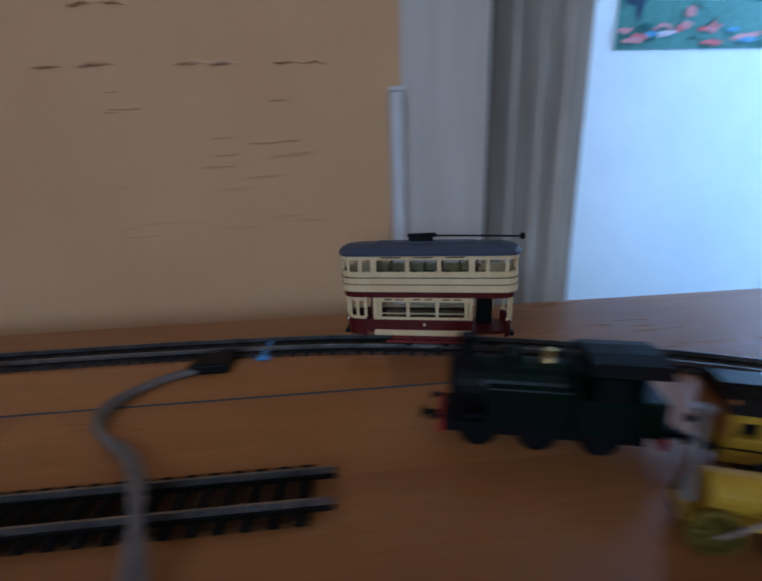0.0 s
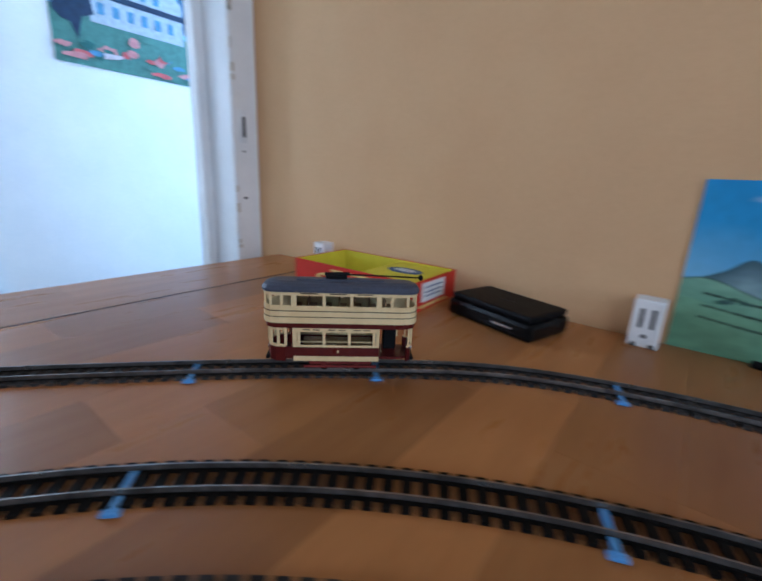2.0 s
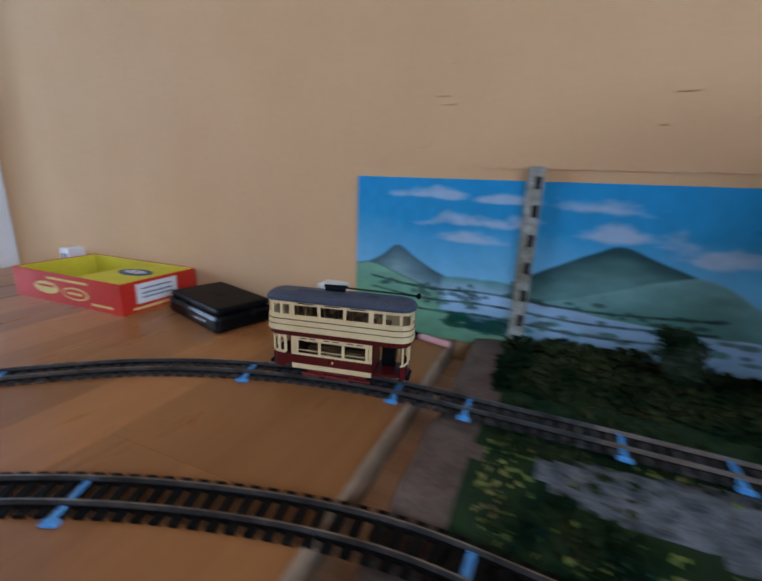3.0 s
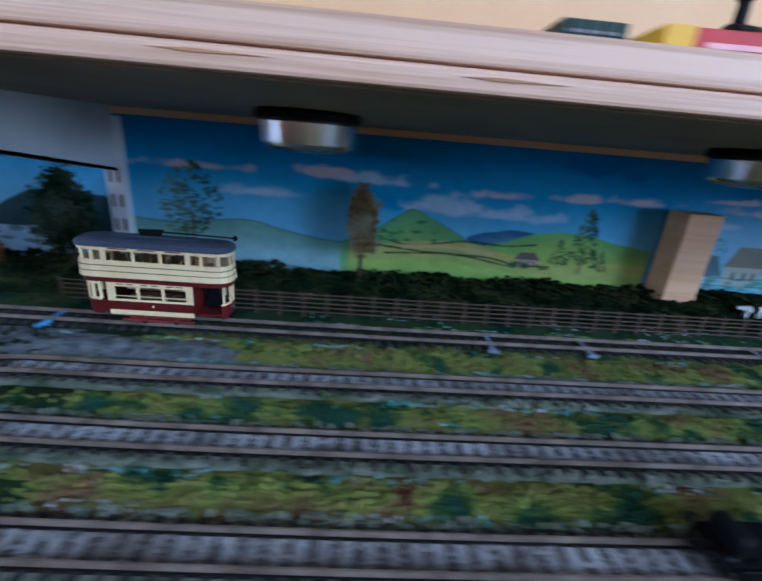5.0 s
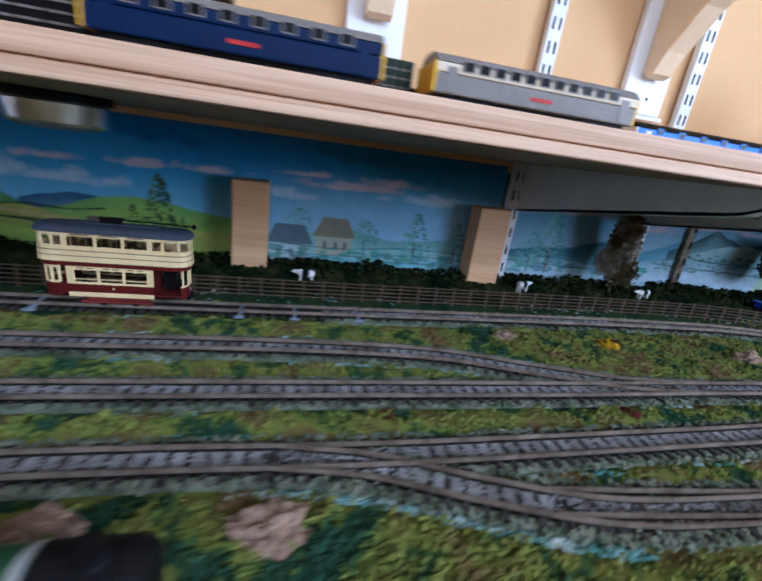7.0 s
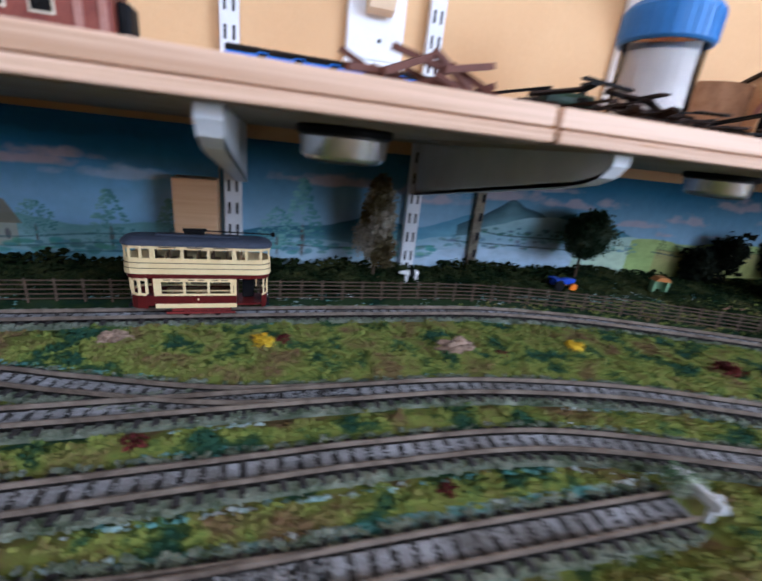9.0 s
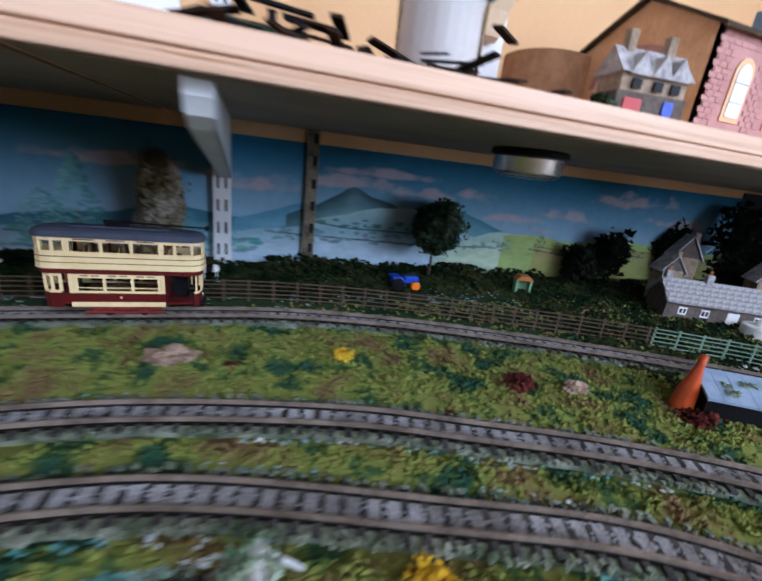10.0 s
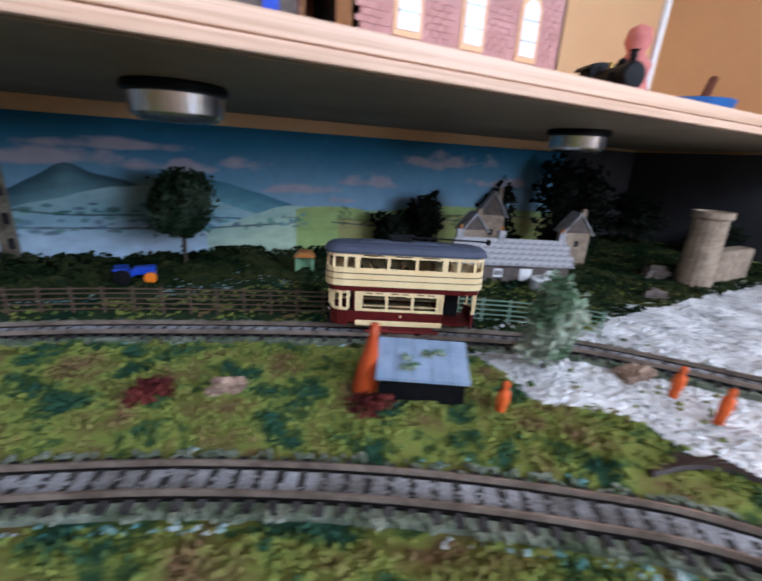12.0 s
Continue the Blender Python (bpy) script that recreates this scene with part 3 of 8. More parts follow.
DARK_GROUND = pbr("dark_west_ground", (0.022, 0.018, 0.016), (0.008, 0.007, 0.006), 0.95, scale=60, fine=400, bump=0.8, dist=0.003)
GREY_HEAP = pbr("blue_grey_gravel", (0.20, 0.21, 0.23), (0.05, 0.06, 0.06), 0.95, scale=80, fine=420, bump=1.0, dist=0.003)
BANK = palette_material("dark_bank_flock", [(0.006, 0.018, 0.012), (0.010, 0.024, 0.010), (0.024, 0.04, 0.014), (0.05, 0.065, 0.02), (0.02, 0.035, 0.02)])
for a, b, x in zip(grid, grid[1:], xs):
    for i in range(ny - 1):
        f = bm.faces.new((a[i], b[i], b[i + 1], a[i + 1]))
        k = stony(x, ys[i])
        west = x < 0.36 and ys[i] < -0.285 + 0.03 * noise.noise(Vector((x * 30, 1, 0)))
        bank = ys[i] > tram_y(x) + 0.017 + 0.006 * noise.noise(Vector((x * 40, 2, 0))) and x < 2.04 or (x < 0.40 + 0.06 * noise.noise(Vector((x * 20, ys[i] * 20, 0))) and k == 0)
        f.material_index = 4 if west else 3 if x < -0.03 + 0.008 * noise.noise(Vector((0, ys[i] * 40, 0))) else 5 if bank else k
        f.smooth = True
me = mesh_of(bm, "ground", [SOIL, SNOW, GREY_HEAP, ROAD, DARK_GROUND, BANK])
tagged(new("ground", me), "flocked model railway ground with gravel patches", "ground", kind="structure")
solid("ground_board", B(-0.06, 2.6, -1.85, -0.002, -0.022, -0.008), ROAD, "brown scenic baseboard", "baseboard", kind="structure")


def scatter(name, count, material, label, spot, size, seed, squash=0.7, category="scatter"):
    """Very many ragged crumbs of foam, by numpy: squashed irregular octahedra."""
    r = np.random.RandomState(seed)
    base = np.array([(1, 0, 0), (0, 1, 0), (-1, 0, 0), (0, -1, 0), (0, 0, 1), (0, 0, -1)], float)
    tri = [(0, 1, 4), (1, 2, 4), (2, 3, 4), (3, 0, 4), (1, 0, 5), (2, 1, 5), (3, 2, 5), (0, 3, 5)]
    verts, faces = [], []
    made = 0
    for _ in range(count * 20):
        if made >= count:
            break
        p = spot(r)
        if p is None:
            continue
        k = size * r.uniform(0.5, 1.5)
        a = r.uniform(0, 6.28)
        v = base * r.uniform(0.55, 1.3, (6, 1)) * k
        v[:, 2] *= squash
        c, s = math.cos(a), math.sin(a)
        v = np.c_[v[:, 0] * c - v[:, 1] * s, v[:, 0] * s + v[:, 1] * c, v[:, 2]] + p
        o = len(verts)
        verts.extend(v.tolist())
        faces.extend([(i + o, j + o, l + o) for i, j, l in tri])
        made += 1
    me = bpy.data.meshes.new(name)
    me.from_pydata(verts, [], faces)
    me.materials.append(material)
    return tagged(new(name, me), label, category, kind="stuff")


def ground_z(x, y):
    i = min(nx - 1, max(0, round((x - X0) / (X1 - X0) * (nx - 1))))
    j = min(ny - 1, max(0, round((y - Y0) / (Y1 - Y0) * (ny - 1))))
    return me_z[i, j]


me_z = np.array([v.co.z for v in me.vertices]).reshape(nx, ny)


GAPS = np.array([[line_gap(x, y) for y in ys] for x in xs])


def quick_gap(x, y):
    i = min(nx - 1, max(0, round((x - X0) / (X1 - X0) * (nx - 1))))
    j = min(ny - 1, max(0, round((y - Y0) / (Y1 - Y0) * (ny - 1))))
    return GAPS[i, j]


def grass_spot(r):
    x, y = r.uniform(-0.02, 2.12), r.uniform(-0.80, -0.118)
    if quick_gap(x, y) < 0.011 or (x < 0.36 and y < -0.285 + 0.03 * noise.noise(Vector((x * 30, 1, 0)))):
        return None
    g = quick_gap(x, y)
    if g < 0.03:
        g = line_gap(x, y)
    if g < 0.019 or (stony(x, y) and r.rand() < 0.985) or (y > -0.165 and x < 1.2 and r.rand() < 0.6) or (g < 0.024 and r.rand() < 0.6):
        return None
    if x < 0.40 and r.rand() < 0.86 or y > tram_y(x) and r.rand() < 0.8:
        return None
    d = noise.noise(Vector((x * 30, y * 30, 9)))
    if d < -0.12 and r.rand() < 0.75:
        return None
    t = max(0.0, noise.noise(Vector((x * 55, y * 55, 6)))) + max(0.0, noise.noise(Vector((x * 140, y * 140, 2)))) * 0.6
    return np.array((x, y, ground_z(x, y) + 0.0006 + r.rand() * 0.0065 * t))


scatter("grass_scatter", 165000, GRASS, "yellow-green scatter foam over the model fields", grass_spot, 0.0016, 3, 1.0)


def hedge_spot(r):
    x = r.uniform(-0.03, 2.02)
    y = r.uniform(-0.095, -0.004)
    if x > 1.97 or line_gap(x, y) < 0.03:
        return None
    h = (0.015 if y > -0.035 else 0.006) * (0.7 + 0.6 * noise.noise(Vector((x * 16, 2, 0))))
    return np.array((x, y, ground_z(x, y) + r.rand() * max(0.003, h)))


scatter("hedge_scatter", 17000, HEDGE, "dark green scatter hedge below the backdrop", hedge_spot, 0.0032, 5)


def dark_spot(r):
    """Dark growth that puts shade into the yard round the cottage, and darkens the board's west end."""
    if r.rand() < 0.6:
        x, y = r.uniform(1.86, 2.58), r.uniform(-0.32, -0.02)
    else:
        x, y = r.uniform(-0.01, 0.34), r.uniform(-0.55, -0.10)
        if noise.noise(Vector((x * 18, y * 18, 4))) < -0.1:
            return None
    if line_gap(x, y) < 0.02 or (stony(x, y) == 2 and r.rand() < 0.85) or (x < 0.4 and y < -0.285):
        return None
    return np.array((x, y, ground_z(x, y) + r.rand() * 0.004))


scatter("dark_scatter", 16000, HEDGE, "dark green scatter foam for the yard's shade and the board end", dark_spot, 0.0026, 15)


def teal_spot(r):
    p = LINES[r.randint(0, 5)]
    s = r.uniform(0, p.length)
    x, y, _ = p.at(s, r.choice([-1, 1]) * r.uniform(0.0165, 0.023))
    if x < 0.32 or x > 2.0 or noise.noise(Vector((x * 12, y * 12, 4))) < 0.0 or line_gap(x, y) < 0.0155:
        return None
    return np.array((x, y, ground_z(x, y) + 0.001))


def fleck_spot(r):
    x, y = r.uniform(0.3, 2.0), r.uniform(-0.122, -0.06)
    if line_gap(x, y) < 0.017 or noise.noise(Vector((x * 25, y * 25, 8))) < 0.05:
        return None
    return np.array((x, y, ground_z(x, y) + 0.001))


TEAL = palette_material("pale_crumbs", [(0.05, 0.17, 0.15), (0.12, 0.26, 0.24), (0.3, 0.4, 0.38), (0.5, 0.52, 0.5)])
scatter("verge_crumbs", 4500, TEAL, "pale teal and white crumbs along the track verges", teal_spot, 0.0019, 8, 0.5)
scatter("bank_flecks", 900, TEAL, "pale flecks on the dark bank behind the track", fleck_spot, 0.0016, 18, 0.4)


def stone_spot(r):
    x, y = r.uniform(1.85, 2.6), r.uniform(-0.56, -0.02)
    if not stony(x, y) or line_gap(x, y) < 0.017:
        return None
    return np.array((x, y, ground_z(x, y)))


STONES = palette_material("grey_stones", [(0.22, 0.22, 0.22), (0.45, 0.45, 0.44), (0.65, 0.65, 0.63), (0.8, 0.8, 0.78)])
scatter("gravel", 9000, STONES, "loose pale grey gravel round the yard", stone_spot, 0.0022, 12, 0.6)

# ---- laying the tracks ----
SLEEP = mesh_of(B(-0.0031, 0.0031, -0.0148, 0.0148, 0.0, 0.0023), "sleeper", SLEEPER)
SLEEP_D = mesh_of(B(-0.0019, 0.0019, -0.0148, 0.0148, 0.0, 0.0023), "sleeper", SLEEPER_DUSTY)


def track(name, path, label, s0=0.0, s1=None, near=(0.0, 99.0), split=None, z=0.0, pitch=0.0096):
    """A track: rails, and sleepers one by one along the stretch near, joined beyond it."""
    s1 = s1 or path.length
    root = thing(name, Matrix.Translation((0, 0, z)), label, "track")
    mid = next((s for s in np.arange(s0, s1, 0.01) if path.at(s)[0] > 0.04), s1)
    for side in (-0.00825, 0.00825):
        if mid > s0 + 0.02:
            part("rail", sweep(path, s0, mid, side, 0.0005, 0.0022, 0.0058), RAIL_DARK, root)
        if s1 > mid + 0.02:
            part("rail", sweep(path, mid, s1, side, 0.0005, 0.0022, 0.0058), RAIL, root)
        part("rail_foot", sweep(path, s0, s1, side, 0.0012, 0.0006, 0.0028, 0.03), SLEEPER, root)
    rest = bmesh.new()
    count, n = 0, int((s1 - s0) / pitch)
    for i in range(n):
        s = s0 + (i + 0.5) * pitch
        x, y, a = path.at(s)
        dusty = x > 0.25
        if near[0] <= x <= near[1] and count < 290 and (i % 1 == 0):
            ob = new("sleeper", SLEEP_D if dusty else SLEEP)
            ob.parent = root
            ob.matrix_basis = Matrix.Translation((x, y, 0)) @ Matrix.Rotation(a, 4, "Z")
            count += 1
        else:
            box(rest, -(0.0019 if dusty else 0.0033), 0.0019 if dusty else 0.0033, -0.0148, 0.0148, 0, 0.0022, m=Matrix.Translation((x, y, 0)) @ Matrix.Rotation(a, 4, "Z"))
    if len(rest.verts):
        tagged(part("sleepers_beyond", rest, SLEEPER_DUSTY if path.at(s1)[0] > 1.5 else SLEEPER, root), kind="stuff")
    else:
        rest.free()
    # grey ballast shoulder where the line runs over the scenic board
    sb = [s for s in np.arange(s0, s1, 0.01) if path.at(s)[0] > (1.02 if path is TRAM_LINE else 0.34)]
    if sb:
        part("ballast", sweep(path, sb[0], s1, 0, 0.0064, -0.003, 0.0021), BALLAST, root)
        part("ballast_shoulder", sweep(path, sb[0], s1, 0, 0.0145, -0.004, 0.0004), SHOULDER, root)
        r = random.Random(len(name))
        bm = bmesh.new()
        for k in range(int((s1 - sb[0]) * 900)):
            s = r.uniform(sb[0], s1)
            x, y, _ = path.at(s, r.choice((-1, 1)) * r.uniform(0.0135, 0.019))
            q = r.uniform(0.0006, 0.0014)
            box(bm, x - q, x + q, y - q, y + q, 0.0005, 0.0014 + q)
        tagged(part("ballast_grit", bm, SHOULDER, root), kind="stuff")
        bm = bmesh.new()
        for k in range(int((s1 - sb[0]) * 1500)):
            s = r.uniform(sb[0], s1)
            x, y, a = path.at(s, r.uniform(-0.0058, 0.0058))
            q = r.uniform(0.0004, 0.0009)
            box(bm, -q, q, -q, q, 0.0017, 0.0020 + q * 0.8, m=Matrix.Translation((x, y, 0)) @ Matrix.Rotation(r.uniform(0, 3), 4, "Z"))
        tagged(part("ballast_grit", bm, BALLAST, root), kind="stuff")
    return root


track("outer_track", TRAM_LINE, "black sleepered outer model track with nickel rails", near=(0.95, 2.2))
track("inner_track", INNER, "inner model track with nickel rails, curving at both ends", near=(-0.6, 0.1))
track("passing_track", PASSING, "passing loop track between two points")
track("second_track", SECOND, "second inner model track with weathered sleepers", near=(0.9, 1.9))
track("siding_track", SIDING, "dead-end siding track ending at a buffer stop")
track("spur_track", SPUR, "short spur track joining the siding")
loose = Path([(-0.621, -1.25), (-0.621, -0.868)])
track("loose_track", loose, "loose straight track piece lying on the table", z=0.001)

# blue plastic clips that hold the track joints
CLIP_MESH = B(-0.0016, 0.0016, -0.019, -0.0095, 0.0, 0.0030, bevel=0.0005)
box(CLIP_MESH, -0.0042, 0.0042, -0.0205, -0.0165, 0.0, 0.0022, bevel=0.0006)
box(CLIP_MESH, -0.0016, 0.0016, -0.007, 0.007, 0.0024, 0.0030)
first = solid("track_clip", CLIP_MESH, CLIP, "small blue plastic clip under a track joint", "track clip", "track joint clips")
PALE_CLIP = first.data.copy()
PALE_CLIP.materials[0] = pbr("grey_blue_clip", (0.16, 0.19, 0.25), (0.26, 0.29, 0.34), 0.5, scale=60, bump=0.02)
spots = [(TRAM_LINE, s) for s in (TRAM_LINE.near(-0.765, -0.92), TRAM_LINE.near(-0.675, -0.60), TRAM_LINE.near(-0.575, -0.468), TRAM_LINE.near(-0.485, -0.362), TRAM_LINE.near(-0.384, -0.262),
         TRAM_LINE.near(-0.22, -0.16), TRAM_LINE.near(-0.096, -0.13), TRAM_LINE.near(-0.041, -0.13), TRAM_LINE.near(0.061, -0.13), TRAM_LINE.near(0.12, -0.13), TRAM_LINE.near(0.233, -0.13), TRAM_LINE.near(0.32, -0.13),
         TRAM_LINE.near(0.69, -0.14), TRAM_LINE.near(0.778, -0.14), TRAM_LINE.near(0.944, -0.14), TRAM_LINE.near(0.996, -0.14), TRAM_LINE.near(1.062, -0.14))]
spots += [(INNER, s) for s in (INNER.near(-0.49, -0.58), INNER.near(-0.40, -0.44), INNER.near(-0.208, -0.305), INNER.near(-0.012, -0.264), INNER.near(0.03, -0.264))]
for k, (p, s) in enumerate(spots):
    x, y, a = p.at(s)
    m = Matrix.Translation((x, y, 0.0004 if x < -0.08 else 0.0012)) @ Matrix.Rotation(a, 4, "Z")
    if k == 0:
        first.matrix_world = m
    else:
        c = copy_thing(first, m)
        if x > 0.5:
            c.data = PALE_CLIP
            tagged(c, "small grey-blue clip under a track joint")
first.parent = None

# ---- the tram ----
CREAM = pbr("cream_enamel", (0.78, 0.62, 0.34), (0.70, 0.53, 0.27), 0.35, scale=60, bump=0.03)
MAROON = pbr("maroon_enamel", (0.095, 0.012, 0.010), (0.07, 0.008, 0.008), 0.3, scale=60, bump=0.03)
RED_TRUCK = pbr("dull_red_plastic", (0.20, 0.03, 0.025), (0.13, 0.02, 0.018), 0.5, scale=60, bump=0.1)
TRAM_ROOF = pbr("blue_grey_roof", (0.075, 0.085, 0.12), (0.058, 0.066, 0.092), 0.45, scale=50, bump=0.06)
SEAT = pbr("tan_seat_plastic", (0.34, 0.20, 0.09), (0.24, 0.13, 0.055), 0.5, scale=60, bump=0.05)
GLASS = pane_material("clear_tram_window")
LINING = pbr("thin_dark_lining", (0.045, 0.02, 0.012), rough=0.5, bump=0)


def tram_outline(half, w, nose, n=7, inset=0.0):
    """Straight sides and blunt rounded ends."""
    half, w = half - inset, w - inset
    pts = []
    for sx in (1, -1):
        for k in range(n + 1):
            a = -math.pi / 2 + math.pi * k / n
            c, s = math.cos(a), math.sin(a)
            x = half - nose + nose * abs(c) ** 0.8 * (1 if c >= 0 else -1)
            y = w * abs(s) ** 0.75 * (1 if s >= 0 else -1)
            pts.append((sx * x, sx * y))
    return pts


def shell(half, w, nose, z0, z1, thick=0.0008, flare=0.0, x_from=None, x_to=None):
    """A wall round the outline, with thickness; flare widens its foot."""
    out0, out1 = tram_outline(half + flare, w + flare, nose), tram_outline(half, w, nose)
    inn = tram_outline(half, w, nose, inset=thick)
    bm = bmesh.new()
    n = len(out1)
    keep = [i for i in range(n) if (x_from is None or min(out1[i][0], out1[(i + 1) % n][0]) >= x_from) and (x_to is None or max(out1[i][0], out1[(i + 1) % n][0]) <= x_to)]
    for i in keep:
        j = (i + 1) % n
        v = [bm.verts.new((*p, z)) for p, z in ((out0[i], z0), (out0[j], z0), (out1[j], z1), (out1[i], z1), (inn[i], z0), (inn[j], z0), (inn[j], z1), (inn[i], z1))]
        for f in ((0, 1, 2, 3), (5, 4, 7, 6), (3, 2, 6, 7), (1, 0, 4, 5), (0, 3, 7, 4), (2, 1, 5, 6)):
            bm.faces.new([v[k] for k in f])
    bmesh.ops.remove_doubles(bm, verts=bm.verts[:], dist=1e-6)
    return bm


tram = thing("tram", pose(0, 0, 0), "cream and maroon double-deck model tram with a grey roof", "tram")
HL, HW, NOSE = 0.0625, 0.0145, 0.0145
part("truck", B(-0.026, 0.026, -0.0105, 0.0105, 0.0035, 0.0105, bevel=0.001), RED_TRUCK, tram)
for sx in (-1, 1):
    for sy in (-1, 1):
        wheel = part("wheel", L([(0.0001, 0), (0.0055, 0), (0.0055, 0.0024), (0.0001, 0.0024)], 18, Matrix.Translation((sx * 0.0135, sy * 0.0083 - 0.0012, 0.0052)), "y"), BLACK, tram)
        part("axle_box", B(sx * 0.0135 - 0.0022, sx * 0.0135 + 0.0022, sy * 0.0112 - 0.001, sy * 0.0112 + 0.001, 0.0035, 0.0085, bevel=0.0004), RED_TRUCK, tram)
for sy in (-1, 1):
    part("lifeguard_rail", B(-0.03, 0.03, sy * 0.0125 - 0.0005, sy * 0.0125 + 0.0005, 0.0025, 0.0042), RED_TRUCK, tram)
part("floor_pan", P(tram_outline(0.058, 0.0138, 0.013), 0.0095, 0.0112), MAROON, tram)
# lower deck: closed saloon, a vestibule behind and an open platform in front
part("rear_dash", shell(0.0595, 0.0140, NOSE, 0.0075, 0.0178, x_to=-0.036), MAROON, tram)
part("front_dash", shell(0.0595, 0.0140, 0.010, 0.0075, 0.0178, x_from=0.0515), MAROON, tram)
for sy in (-1, 1):
    part("side_panel", B(-0.0445, 0.0315, sy * 0.0137 - 0.0007, sy * 0.0137 + 0.0007, 0.0105, 0.0178), MAROON, tram)
    part("rocker_strip", B(-0.038, 0.0315, sy * 0.0146 - 0.0006, sy * 0.0146 + 0.0006, 0.0080, 0.0114, bevel=0.0003), CREAM, tram)
    part("badge", L([(0.0009, 0), (0.0007, 0.0005), (0.0001, 0.0006)], 10, Matrix.Translation((-0.002, sy * 0.0146, 0.0148)) @ Matrix.Rotation(0 if sy > 0 else math.pi, 4, "Z"), "y"), CREAM, tram)
    saloon = part("saloon_side", B(-0.0385, 0.0315, sy * 0.0137 - 0.0007, sy * 0.0137 + 0.0007, 0.0176, 0.0192), CREAM, tram)
    part("cant_rail", B(-0.0385, 0.0315, sy * 0.0137 - 0.0007, sy * 0.0137 + 0.0007, 0.0285, 0.0320), CREAM, saloon)
    for x, w in ((-0.0365, 0.002), (-0.0340, 0.0016), (-0.0135, 0.0011), (0.0070, 0.0011), (0.0272, 0.0012), (0.0302, 0.0013)):
        part("pillar", B(x - w, x + w, sy * 0.0137 - 0.0008, sy * 0.0137 + 0.0008, 0.0190, 0.0287), CREAM, saloon)
    for x0, x1 in ((-0.0325, -0.0146), (-0.0124, 0.0059), (0.0081, 0.0260)):
        pane = part("window_pane", B(x0, x1, sy * 0.0135 - 0.0002, sy * 0.0135 + 0.0002, 0.0192, 0.0285), GLASS, saloon)
        part("sash_bar", B(x0, x1, sy * 0.0136 - 0.0003, sy * 0.0136 + 0.0003, 0.0212, 0.0217), CREAM, saloon)
        for k in range(2):
            xm = x0 + (x1 - x0) * (0.28 + 0.44 * k)
            part("vent_slot", B(xm - 0.0028, xm + 0.0028, sy * 0.0145 - 0.0002, sy * 0.0145 + 0.0002, 0.0298, 0.0304), LINING, saloon)
    part("saloon_seat", B(-0.032, 0.026, sy * 0.0085 - 0.003, sy * 0.0085 + 0.003, 0.0112, 0.0168), SEAT, tram)
part("rear_screen", shell(0.0595, 0.0140, NOSE, 0.0176, 0.0195, x_to=-0.036), CREAM, tram)
for x, y in ((-0.0440, -0.0137), (-0.0440, 0.0137), (-0.0500, -0.0128), (-0.0500, 0.0128), (-0.0562, -0.0085), (-0.0562, 0.0085), (-0.0592, -0.002), (-0.0592, 0.002)):
    part("vestibule_pillar", B(x - 0.0011, x + 0.0011, y - 0.0008, y + 0.0008, 0.019, 0.0315), CREAM, tram)
part("rear_lintel", shell(0.0595, 0.0140, NOSE, 0.0292, 0.0320, x_to=-0.036), CREAM, tram)
part("bulkhead", B(0.0300, 0.0315, -0.0135, 0.0135, 0.0110, 0.0320), MAROON, tram)
part("rear_bulkhead", B(-0.0400, -0.0388, -0.0135, 0.0135, 0.0110, 0.0320), MAROON, tram)
part("stair", B(0.036, 0.047, 0.002, 0.0125, 0.0112, 0.0300, bevel=0.001), BLACK, tram)
for x, y in ((0.0560, -0.0105), (0.0592, -0.004), (0.0592, 0.004), (0.0560, 0.0105), (0.0490, 0.0134)):
    part("platform_post", B(x - 0.0007, x + 0.0007, y - 0.0007, y + 0.0007, 0.0176, 0.0320), CREAM, tram)
part("front_rail", shell(0.0597, 0.0141, 0.010, 0.0176, 0.0188, x_from=0.0515), CREAM, tram)
for sx in (-1, 1):
    part("headlamp", L([(0.0017, 0), (0.0017, 0.0012), (0.0001, 0.0018)], 14, Matrix.Translation((sx * 0.0596, 0, 0.0135)) @ Matrix.Rotation(0 if sx > 0 else math.pi, 4, "Z"), "x"), SILVER, tram)
    part("bumper", B(sx * 0.060 - 0.0016, sx * 0.060 + 0.0016, -0.008, 0.008, 0.0068, 0.0092, bevel=0.0006), BLACK, tram)
# upper deck
part("deck_band", shell(HL - 0.001, HW, NOSE, 0.0312, 0.0350, 0.002), MAROON, tram)
belt = part("deck_belt", shell(HL, HW + 0.0004, NOSE, 0.0348, 0.0452, 0.001, flare=0.0006), CREAM, tram)
for z in (0.0388, 0.0428):
    part("lining", shell(HL + 0.0005, HW + 0.0009, NOSE, z, z + 0.0005, 0.0006), LINING, belt)
part("deck_floor", P(tram_outline(HL - 0.002, HW - 0.001, NOSE), 0.0315, 0.0325), MAROON, tram)
part("belt_rail", shell(HL, HW, NOSE, 0.0450, 0.0464, 0.0012), CREAM, tram)
part("upper_cant_rail", shell(HL, HW, NOSE, 0.0533, 0.0560, 0.0010), CREAM, tram)
